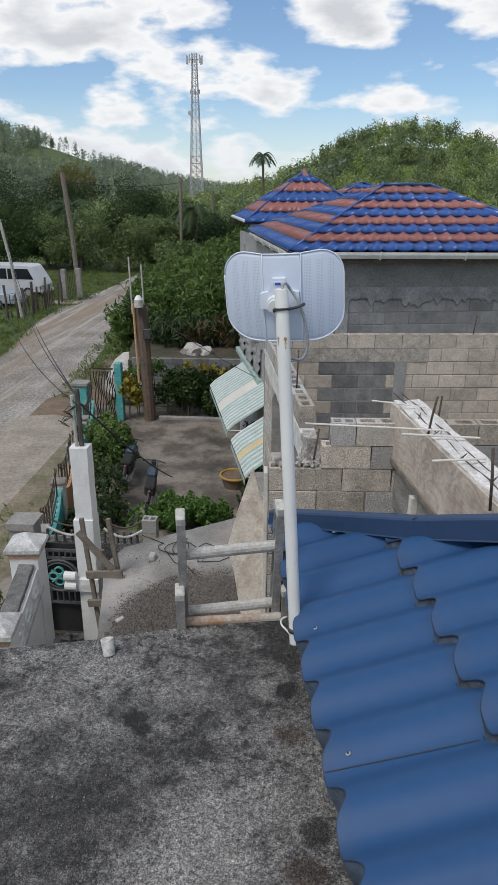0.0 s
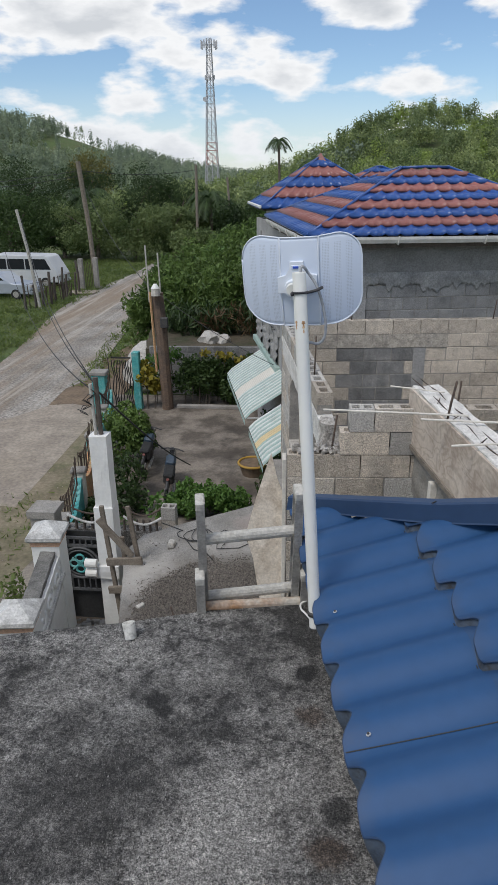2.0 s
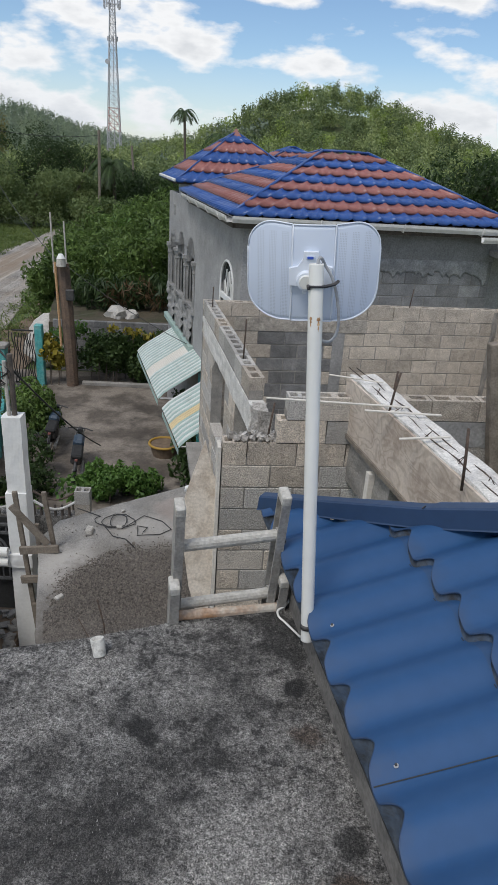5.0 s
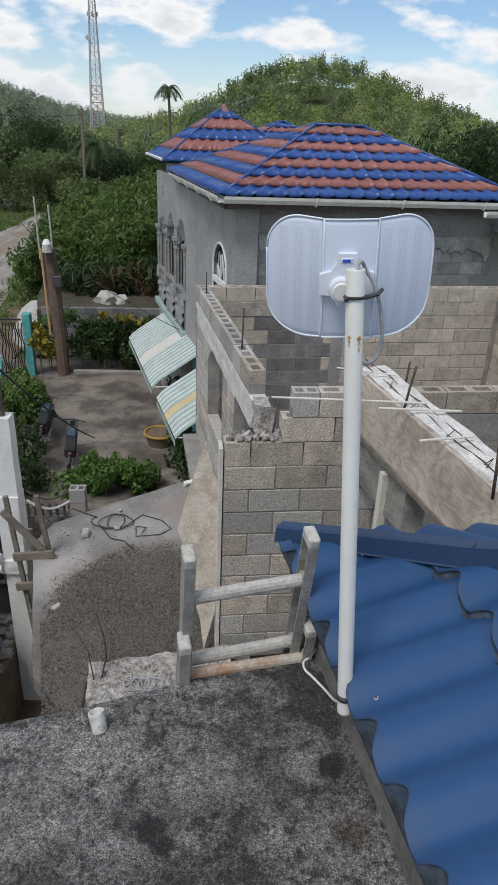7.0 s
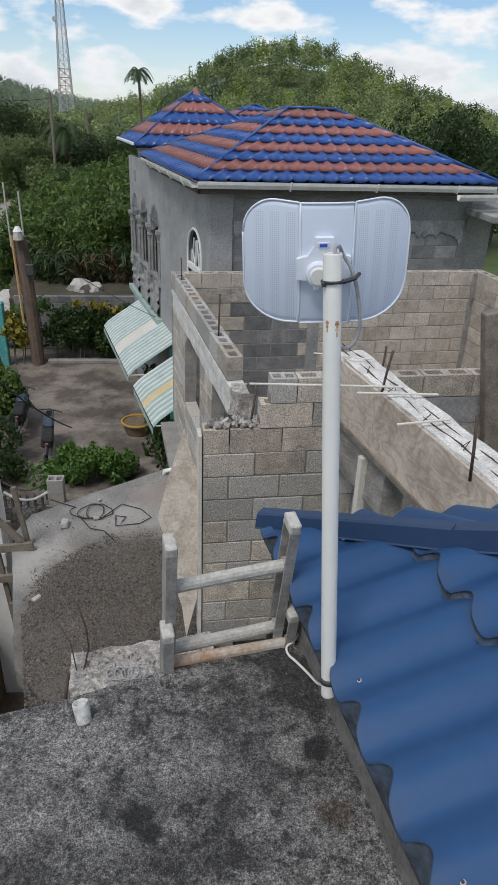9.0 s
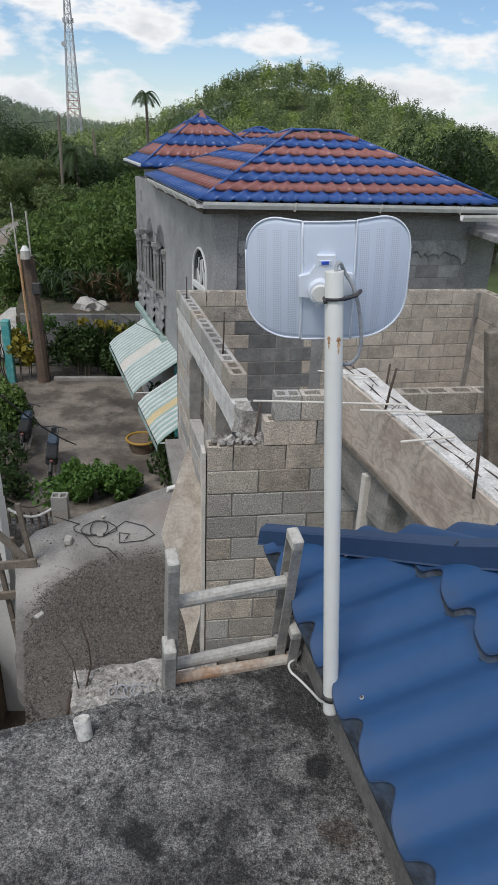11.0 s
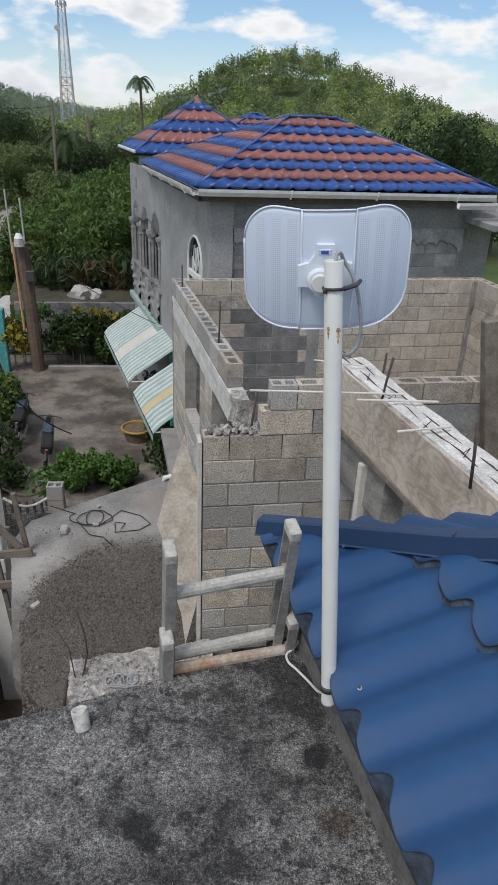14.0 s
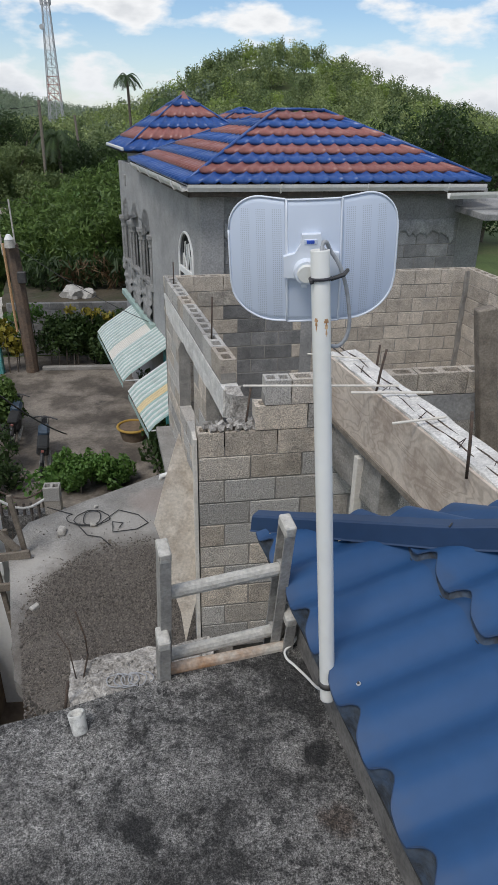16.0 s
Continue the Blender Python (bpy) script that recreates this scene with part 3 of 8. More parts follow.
def build_slabs():
    s = sheet("roof_slab", [(-5.0, 0.74), (-0.8, 2.13), (-0.46, 2.215), (-0.26, 2.28), (0.02, 2.38), (0.36, 2.50), (0.40, 2.2), (0.46, 1.6), (0.50, 1.2), (0.90, -3.0), (-5.0, -3.0)], 4.86, 0.2, 0.12, 0.007, M["roof_concrete"])
    tagged(s, "weathered flat concrete roof slab with black mould stains", "roof", kind="structure")
    p = sheet("porch_slab", [(-1.96, 6.90), (-1.84, 7.33), (-1.25, 7.77), (-0.67, 8.17), (-0.36, 8.39), (0.25, 8.5), (0.30, 4.2), (-0.55, 4.3), (-1.02, 4.55), (-1.23, 4.64), (-1.5, 4.95), (-1.62, 5.41)], 2.30, 0.14, 0.16, 0.008, M["porch_concrete"])
    tagged(p, "low concrete porch slab partly strewn with dark gravel", "slab", kind="structure")
    # wall of the building under the roof slab, and the front of the porch
    bm = B(); prism(bm, [(-4.9, 0.5), (0.3, 2.2), (0.5, -2.9), (-4.9, -2.9)], 0, 4.66)
    tagged(part("wall_under_roof", bm, M["render_grey"]), "rendered wall below the roof slab", "wall", kind="structure")
    bm = B(); prism(bm, [(-0.95, 4.75), (-0.7, 7.9), (0.2, 8.3), (0.25, 4.3)], 0, 2.16)
    tagged(part("wall_under_porch", bm, M["white_paint"]), "painted wall below the porch slab", "wall", kind="structure")
    # rubble-topped ledge beside the slab, lower than the roof
    bm = B(); prism(bm, [(-1.04, 4.99), (0.1, 5.18), (0.1, 4.3), (-0.98, 4.2)], 2.2, 2.42)
    bmesh.ops.subdivide_edges(bm, edges=bm.edges[:], cuts=14, use_grid_fill=True)
    for v in bm.verts:
        v.co += 0.03 * Vector((noise.noise(v.co * 9), noise.noise(v.co * 9 + Vector((5, 0, 0))), 1.3 * noise.noise(v.co * 11)))
    tagged(part("ledge", bm, M["broken_concrete"]), "broken concrete ledge with rubble on top", "ledge", kind="structure")


build_slabs()

# one hollow block and its variants, shared by all walls
BL, BH, BT = 0.396, 0.194, 0.15


def block_mesh(name, mat, cored=False):
    bm = B()
    c = 0.006
    if not cored:
        box(bm, 0, BL, 0, BT, 0, BH, None, c)
    else:
        xs = [0, 0.035, 0.165, 0.231, 0.361, BL]
        ys = [0, 0.035, BT - 0.035, BT]
        top = [[bm.verts.new((x, y, BH)) for x in xs] for y in ys]
        low = [[bm.verts.new((x, y, 0)) for x in (0, BL)] for y in (0, BT)]
        for j in range(3):
            for i in range(5):
                if j == 1 and i in (1, 3):
                    q = [top[j][i], top[j][i + 1], top[j + 1][i + 1], top[j + 1][i]]
                    d = [bm.verts.new((v.co.x, v.co.y, 0.06)) for v in q]
                    for k in range(4):
                        bm.faces.new((q[k], q[(k + 1) % 4], d[(k + 1) % 4], d[k]))
                    bm.faces.new(d)
                else:
                    bm.faces.new((top[j][i], top[j][i + 1], top[j + 1][i + 1], top[j + 1][i]))
        bm.faces.new([low[0][0], low[0][1]] + [top[0][i] for i in range(5, -1, -1)])
        bm.faces.new([low[1][1], low[1][0]] + [top[3][i] for i in range(6)])
        bm.faces.new([low[1][0], low[0][0]] + [top[j][0] for j in range(4)])
        bm.faces.new([low[0][1], low[1][1]] + [top[j][5] for j in range(3, -1, -1)])
    return mesh_of(name, bm, mat)


BLOCK = {False: block_mesh("block", M["block"]), True: block_mesh("block", M["block"], True)}
BLOCK_TAN = {False: block_mesh("block", M["block_tan"]), True: block_mesh("block", M["block_tan"], True)}
BLOCK_DARK = block_mesh("block", M["block_dark"])
BLOCK_GREY = block_mesh("block", M["block_grey"])
wall_rng = random.Random(5)


def block_wall(name, label, frame, rects, cored=(), grey=None, y0=0.0, tan=False, fill=None):
    """rects: (s0, s1, z0, z1) fields of coursed blocks along the frame's x. cored: tops (z) whose last course shows its hollows."""
    w = thing(name, label, "wall", kind="structure")
    bm = B()
    for s0, s1, z0, z1 in rects:
        box(bm, s0 + 0.004, s1 - 0.004, y0 + 0.006, y0 + BT - 0.006, z0, z1 - 0.008 - (0.12 if z1 in cored else 0), frame)
    part("mortar", bm, M["mortar"], w)
    for s0, s1, z0, z1 in rects:
        z, row = z1, int(round((z1 - 2.0) / 0.203))
        top = True
        while z > z0 + 0.02:
            h = min(0.203, z - z0)
            s = s0 - (0.203 if row % 2 else 0.0)
            while s < s1 - 0.02:
                a, b = max(s, s0), min(s + 0.406, s1)
                if b - a > 0.05:
                    me = (BLOCK_TAN if tan else BLOCK)[top and z1 in cored]
                    if grey and grey[0] < (a + b) / 2 < grey[1] and grey[2] < z - 0.1 < grey[3]:
                        me = fill or BLOCK_GREY
                    ob = new("block", me)
                    ob.parent = w
                    r = wall_rng.uniform
                    ob.matrix_basis = frame @ pose(a + 0.005, y0 + r(-0.003, 0.003), z - h + 0.005, 0, r(-0.4, 0.4), r(-0.4, 0.4)) @ Matrix.Diagonal(((b - a - 0.01) / BL, 1, (h - 0.009) / BH, 1))
                s += 0.406
            z -= 0.203
            row += 1
            top = False
    return w


def rough_box(x0, x1, y0, y1, z0, z1, m, amp, cuts=6, k=11):
    """A cast concrete or broken piece: a box cut fine and pushed about."""
    bm = B()
    box(bm, x0, x1, y0, y1, z0, z1)
    bmesh.ops.subdivide_edges(bm, edges=bm.edges[:], cuts=cuts, use_grid_fill=True)
    for v in bm.verts:
        p = m @ v.co
        v.co = p + amp * Vector((noise.noise(p * k), noise.noise(p * k + Vector((7, 1, 0))), noise.noise(p * k + Vector((0, 3, 9)))))
    return bm


def build_walls():
    block_wall("wall_cross", "unplastered tan and grey block wall with broken top", UNF, [(0, 2.6, 2.3, 4.3), (0.43, 1.07, 4.3, 4.5), (0.5, 1.07, 4.5, 4.7), (1.07, 2.6, 4.52, 4.7)], cored=(4.7, 4.3, 4.5))
    w = bpy.data.objects["wall_cross"]
    part("concrete_belt", rough_box(1.07, 2.6, -0.004, 0.15, 4.3, 4.515, UNF, 0.006, 10), M["render_grey"], w)
    part("corner_board", box(B(), -0.035, -0.004, -0.012, 0.14, 2.3, 4.26, UNF, 0.003), M["old_board"], w, "pale upright form board on the wall's end")
    lw = block_wall("wall_left", "unplastered block wall with two window openings and a broken lintel", LEFT, [(0, 3.6, 4.28, 4.5), (2.5, 3.6, 2.3, 4.0), (0.7, 1.4, 2.3, 4.0), (-1.0, 0.7, 2.3, 3.5), (1.4, 2.5, 2.3, 3.05)], cored=(4.5,), y0=-0.15)
    part("lintel", rough_box(-0.12, 3.6, -0.152, 0.0, 4.0, 4.275, LEFT, 0.012, 16), M["beam_concrete"], lw, "rough cast concrete lintel, broken at its end")
    part("broken_end", rough_box(-0.42, -0.10, -0.15, -0.01, 4.06, 4.30, LEFT, 0.045, 7, 9), M["broken_concrete"], lw)
    block_wall("wall_far", "tan block wall with a filled-in opening of grey blocks", FAR, [(0, 4.65, 2.3, 4.48)], cored=(4.48,), grey=(0.85, 1.95, 2.0, 4.08), tan=True, fill=BLOCK_DARK)
    fw = bpy.data.objects["wall_far"]
    part("column", rough_box(1.95, 2.13, -0.006, 0.15, 2.3, 4.07, FAR, 0.006, 8), M["render_grey"], fw)
    block_wall("wall_right", "tan block wall, coarse mortar in the corner", FAR @ pose(4.65, 0, 0, 0, 0, -90), [(0.0, 3.4, 2.3, 4.48)], cored=(4.48,), y0=-0.15, tan=True)
    part("lintel", rough_box(0.45, 2.45, -0.008, 0.1, 4.078, 4.272, FAR, 0.008, 14, 9), M["lintel_tan"], fw, "rough tan concrete lintel over the filled opening")
    part("mortar_joint", rough_box(4.44, 4.51, -0.05, 0.02, 2.3, 4.44, FAR, 0.03, 12, 14), M["mortar"], fw)
    fl = B(); box(fl, -0.2, 4.6, -4.6, 0, 2.2, 2.3, FAR)
    tagged(part("floor", fl, M["slab_concrete"]), "bare concrete floor of the unfinished room", "floor", kind="structure")


build_walls()


def build_rubble():
    rng = random.Random(8)
    bm = B()
    for i in range(46):
        s, y = rng.uniform(0.08, 0.44), rng.uniform(0.02, 0.15)
        r = rng.uniform(0.008, 0.032)
        box(bm, -r, r, -r, r * 0.8, -r * 0.6, r * 0.7, UNF @ pose(s, y, 4.30 + rng.uniform(0, 0.035), rng.uniform(0, 90), rng.uniform(0, 90), rng.uniform(0, 90)), 0, r * 0.35)
    for i in range(240):
        r = rng.uniform(0.005, 0.013) if rng.random() < 0.93 else rng.uniform(0.014, 0.022)
        x, y = rng.uniform(-0.95, 0.05), rng.uniform(4.35, 5.0)
        box(bm, -r, r, -r, r * 0.8, -r * 0.6, r * 0.7, pose(x, y, 2.43, rng.uniform(0, 90), rng.uniform(0, 90), rng.uniform(0, 90)), 0, r * 0.35)
    tagged(part("rubble", bm, M["broken_concrete"]), "pale broken concrete lumps on the wall top", "rubble", kind="stuff")


build_rubble()


def rod(name, pts, r, mat, label, category, group="", seg=7):
    bm = B()
    tube(bm, pts, r, seg)
    return tagged(part(name, bm, mat, smooth=True), label, category, group)


def build_beam():
    d = Vector((1.39 - 1.02, 3.4 - 5.45, 0)).normalized()
    F = Matrix.Translation((1.02, 5.45, 0)) @ Euler((0, 0, math.atan2(d.y, d.x))).to_matrix().to_4x4()
    # local x runs towards the camera, local y to the beam's far side
    bt = thing("ring_beam", "rough white cast concrete ring beam with plywood formwork", "beam", kind="structure")
    part("core", rough_box(-0.02, 3.4, 0.006, 0.215, 4.35, 4.85, F, 0.018, 26, 14), M["beam_concrete"], bt)
    part("lower_concrete", rough_box(-0.02, 0.95, 0.015, 0.17, 3.98, 4.36, F, 0.016, 10, 9), M["slab_concrete"], bt)
    part("form_board", box(B(), -0.02, 3.4, -0.016, 0.004, 4.38, 4.835, F, 0.003), M["plywood"], bt, "stained plywood formwork sheet")
    part("form_board", box(B(), -0.02, 3.4, 0.235, 0.25, 4.45, 4.76, F, 0.003), M["plywood"], bt, "stained plywood formwork sheet")
    part("batten", box(B(), -0.02, 3.4, -0.03, -0.014, 4.36, 4.40, F, 0.003), M["old_wood"], bt)
    part("prop", box(B(), 0.62, 0.68, -0.03, 0.03, 2.4, 4.3, F, 0.003), M["old_board"], bt, "pale timber prop")
    for y in (0.07, 0.14):
        part("reinforcing_bar", tube(B(), [F @ Vector((x * 0.2, y + 0.008 * math.sin(x * 1.7), 4.849 + 0.008 * math.sin(x * 2.3 + y * 40))) for x in range(-1, 17)], 0.0045), M["rebar"], bt, smooth=True)
    rng = random.Random(3)
    for x in (0.42, 0.78, 1.25, 1.62, 1.9):
        a = F @ Vector((x, rng.uniform(0.05, 0.12), 4.84))
        part("tie_wire", tube(B(), [a, a + Vector((rng.uniform(-0.04, 0.04), -0.02, 0.05)), a + Vector((rng.uniform(-0.07, 0.07), -0.05, 0.01))], 0.003, 5), M["rebar"], bt, smooth=True)
    # sticks laid across the top
    for (a, b, w, h) in (((0.83, 5.34), (1.23, 5.2), 0.014, 0.010), ((0.30, 4.72), (1.30, 4.66), 0.016, 0.012), ((0.96, 4.56), (1.48, 4.53), 0.018, 0.012), ((1.08, 4.08), (1.42, 4.15), 0.016, 0.012)):
        ang = math.degrees(math.atan2(b[1] - a[1], b[0] - a[0]))
        ln = math.hypot(b[0] - a[0], b[1] - a[1])
        st = box(B(), 0, ln, -w / 2, w / 2, 0, h, pose(a[0], a[1], 4.876, 0, 0, ang), 0.003)
        tagged(part("wooden_stick", st, M["old_board"]), "thin grey wooden stick laid across the concrete beam", "stick", "sticks on the beam")
    # upright bars
    up = [((1.16, 4.68, 4.82), 0.30, 0.04), ((1.30, 3.54, 4.82), 0.36, -0.03)]
    for (x, y, z), h, lean in up:
        rod("rebar", [(x, y, z), (x + lean * 0.4, y, z + h * 0.5), (x + lean, y, z + h)], 0.0085, M["rebar"], "dark rusty reinforcing bar standing in the concrete beam", "rebar", "upright reinforcing bars")
    for fr, s, y, z, h, lean in ((UNF, 0.36, 0.08, 4.2, 0.42, 0.05), (UNF, 1.36, 0.08, 4.55, 0.36, 0.02), (LEFT, 0.75, -0.075, 4.4, 0.48, 0.01), (LEFT, 3.2, -0.075, 4.4, 0.35, 0.0), (FAR, 1.02, 0.08, 4.4, 0.35, 0.02), (FAR, 3.1, 0.08, 4.4, 0.35, 0.03)):
        p = fr @ Vector((s, y, z))
        rod("rebar", [p, p + Vector((lean * 0.5, 0, h * 0.5)), p + Vector((lean, 0, h))], 0.0085, M["rebar"], "dark reinforcing bar standing in the block wall", "rebar", "upright reinforcing bars")
    pb = box(B(), -0.07, 0.07, -0.05, 0.05, 0, 3.0, pose(2.62, 5.24, 2.28, 0, -10.5, 0), 0.008)
    pb2 = tagged(part("timber_post", pb, M["old_wood"]), "old dark timber post standing in the unfinished room", "post")


build_beam()


# ---- blue metal tile roof beside the camera ----
def build_blue_roof():
    t = thing("metal_roof", "dark blue pressed metal tile roof with stepped scalloped courses", "roof", kind="structure")
    RF = pose(0.286, 2.0, 5.100, 0, 0, 8.5)
    slope, S, P, NOSE, TIP, BITE = 0.36, 0.378, 0.181, -0.032, 0.108, 0.034
    ends = [(-0.12, 0.73), (0.0, 0.705), (0.438, 0.30), (0.649, 0.165), (1.6, -0.63)]

    def far_end(u):
        for (u0, v0), (u1, v1) in zip(ends, ends[1:]):
            if u0 <= u <= u1:
                return v0 + (v1 - v0) * (u - u0) / (u1 - u0)
        return ends[-1][1] if u > 0 else ends[0][1]

    def wave(v):
        return 0.034 * (0.5 + 0.5 * math.cos(2 * math.pi * (v - TIP + 0.062) / P)) ** 0.8

    def scallop(v):
        """How far the sheet's edge draws back: a round mouth over each wave, steep at its far side."""
        x = ((v - TIP) / P) % 1.0
        x = x - 1 if x > 0.06 else x
        if x > 0.0 or x < -0.86:
            return 0.0
        if x > -0.22:
            q = (x + 0.22) / 0.22
            return math.sqrt(max(0.0, 1 - q * q))
        q = max(0.0, 1 + (x + 0.22) / 0.40)
        return q * q * (3 - 2 * q)

    for k in range(4):
        u0, u1 = NOSE + k * S, NOSE + (k + 1) * S + 0.07
        bm = B()
        vs = [-3.2 + 0.0065 * j for j in range(int((far_end(u0) + 3.2) / 0.0065) + 1)]
        nv = len(vs) - 1
        us = [None] + [u0 + 0.040 + (u1 - u0 - 0.040) * i / 9 for i in range(10)]
        rows = []
        for uf in us:
            row = []
            for v in vs:
                uu = u0 + BITE * scallop(v) if uf is None else uf
                lift = 0.030 * (1 - (uu - u0) / S) - 0.006
                row.append(bm.verts.new(RF @ Vector((uu, v, slope * uu + lift + wave(v)))))
            rows.append(row)
        for a, b, uf in zip(rows, rows[1:], us[1:]):
            for j in range(nv):
                if vs[j] < far_end(uf) + 0.02:
                    bm.faces.new((a[j], a[j + 1], b[j + 1], b[j]))
        edge = [v.co.copy() for v in rows[0]]
        bmesh.ops.delete(bm, geom=[v for v in bm.verts if not v.link_faces], context="VERTS")
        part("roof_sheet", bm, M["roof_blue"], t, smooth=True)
        # sheet edge in darker navy, which paints in the overhang's shade
        part("folded_lip", tube(B(), [p + Vector((0, 0, -0.0025)) for p in edge], 0.0026, 5), M["flashing_blue"], t, "folded sheet edge, darkened for the shade under it", True)
        # dirty riser set back under the scalloped edge
        rz = B()
        up, md, lo = [], [], []
        for v in vs:
            sc = BITE * scallop(v)
            un = u0 + sc
            up.append(rz.verts.new(RF @ Vector((un + 0.006, v, slope * un + 0.019 + wave(v)))))
            md.append(rz.verts.new(RF @ Vector((un + 0.004, v, slope * un + 0.002 + 0.5 * wave(v)))))
            lo.append(rz.verts.new(RF @ Vector((u0 + (0.044 if k == 0 else -0.001), v, slope * u0 - (0.085 if k == 0 else 0.010) + (0.35 * wave(v) if k else 0)))))
        for a, b in ((up, md), (md, lo)):
            for j in range(nv):
                rz.faces.new((a[j], a[j + 1], b[j + 1], b[j]))
        # black tube draws the shade of the joint gap along the riser's foot
        part("gap_shade_line", tube(B(), [v.co + Vector((-0.002, 0, 0.002)) for v in lo[::3]], 0.0022, 5), M["black_wire_and_gap"], t)
        part("riser", rz, M["riser_blue"], t, "dirty grey-blue scalloped riser", True)
    # lap joint between two sheets
    seam = lambda u: -0.572 - 0.02 * (u / S)
    lap = tube(B(), [RF @ Vector((u, seam(u), slope * u + 0.030 * (1 - (u - NOSE) / S) - 0.0045 + wave(seam(u)))) for u in [-0.03 + 0.04 * q for q in range(10)]], 0.0016, 5)
    part("lap_joint", lap, M["black_wire_and_gap"], t)
    # hip flashing, bent once
    pts = [Vector((0.150, 2.755, 5.150)), Vector((0.672, 2.335, 5.350)), Vector((0.92, 2.16, 5.455)), Vector((1.7, 1.6, 5.88))]
    bm = B()
    prof = [(-0.030, -0.050), (-0.025, -0.046), (-0.017, 0.002), (-0.010, 0.008), (0.026, 0.010), (0.032, 0.0), (0.07, -0.03)]
    rows = []
    for i, p in enumerate(pts):
        d = (pts[min(i + 1, 3)] - pts[max(i - 1, 0)]); d.z = 0; d.normalize()
        n = Vector((-d.y, d.x, 0))
        skirt = 0.024 if i > 1 else 0.016 * i
        rows.append([bm.verts.new(p + n * a + Vector((0, 0, b - (skirt if q < 2 else 0)))) for q, (a, b) in enumerate(prof)])
    for a, b in zip(rows, rows[1:]):
        for j in range(len(prof) - 1):
            bm.faces.new((a[j], a[j + 1], b[j + 1], b[j]))
    bm.faces.new(rows[0])
    part("hip_flashing", bm, M["flashing_blue"], t, "dark blue folded metal hip flashing")
    jn = pts[1]
    part("flashing_joint", tube(B(), [jn + Vector((0.020, 0.024, -0.05)), jn + Vector((0.011, 0.013, 0.003)), jn + Vector((0.0, 0.0, 0.010)), jn + Vector((-0.016, -0.02, 0.012))], 0.0025, 5), M["dark_steel"], t)
    # slope beyond the hip
    bm = B()
    rows = []
    for i in range(9):
        f = i / 8
        row = []
        for j in range(120):
            x = 0.34 + 1.76 * j / 119
            yr = 2.345 - (x - 0.672) * 0.71 if x > 0.672 else 2.345 + (0.672 - x) * 0.88
            zr = 5.325 + (x - 0.672) * 0.52
            ye = 2.86 + 0.05 * x
            row.append(bm.verts.new((x, ye + (yr - ye) * f, 5.05 + (zr - 5.05) * f * 0.98 + 0.026 * math.cos(2 * math.pi * x / 0.19))))
        rows.append(row)
    for a, b in zip(rows, rows[1:]):
        for j in range(119):
            bm.faces.new((a[j], a[j + 1], b[j + 1], b[j]))
    part("roof_sheet", bm, M["roof_blue"], t, smooth=True)
    part("fascia_board", box(B(), 0.030, 0.050, -3.2, 0.60, -0.235, -0.046, RF, 0.003), M["grey_wood"], t, "weathered timber fascia under the sheet's edge")
    for u, v in ((0.035, -0.03), (0.03, -0.545), (0.10, 0.62)):
        p = RF @ Vector((u, v, slope * u + 0.030 * (1 - (u - NOSE) / S) - 0.006 + wave(v)))
        part("screw_washer", cyl(B(), p, p + Vector((-0.001, 0, 0.002)), 0.0065, 0.006, 12), M["grey_cable"], t)
        part("screw", cyl(B(), p, p + Vector((-0.002, 0, 0.006)), 0.0035, 0.003, 8), M["dark_steel"], t)
    # body of the building below
    bm = B(); prism(bm, [(0.42, 2.3), (0.9, 2.7), (3.2, 2.85), (3.4, -3), (0.7, -3)], 0, 4.98)
    tagged(part("wall_blue_roof", bm, M["render_grey"]), "rendered wall carrying the blue roof", "wall", kind="structure")


build_blue_roof()


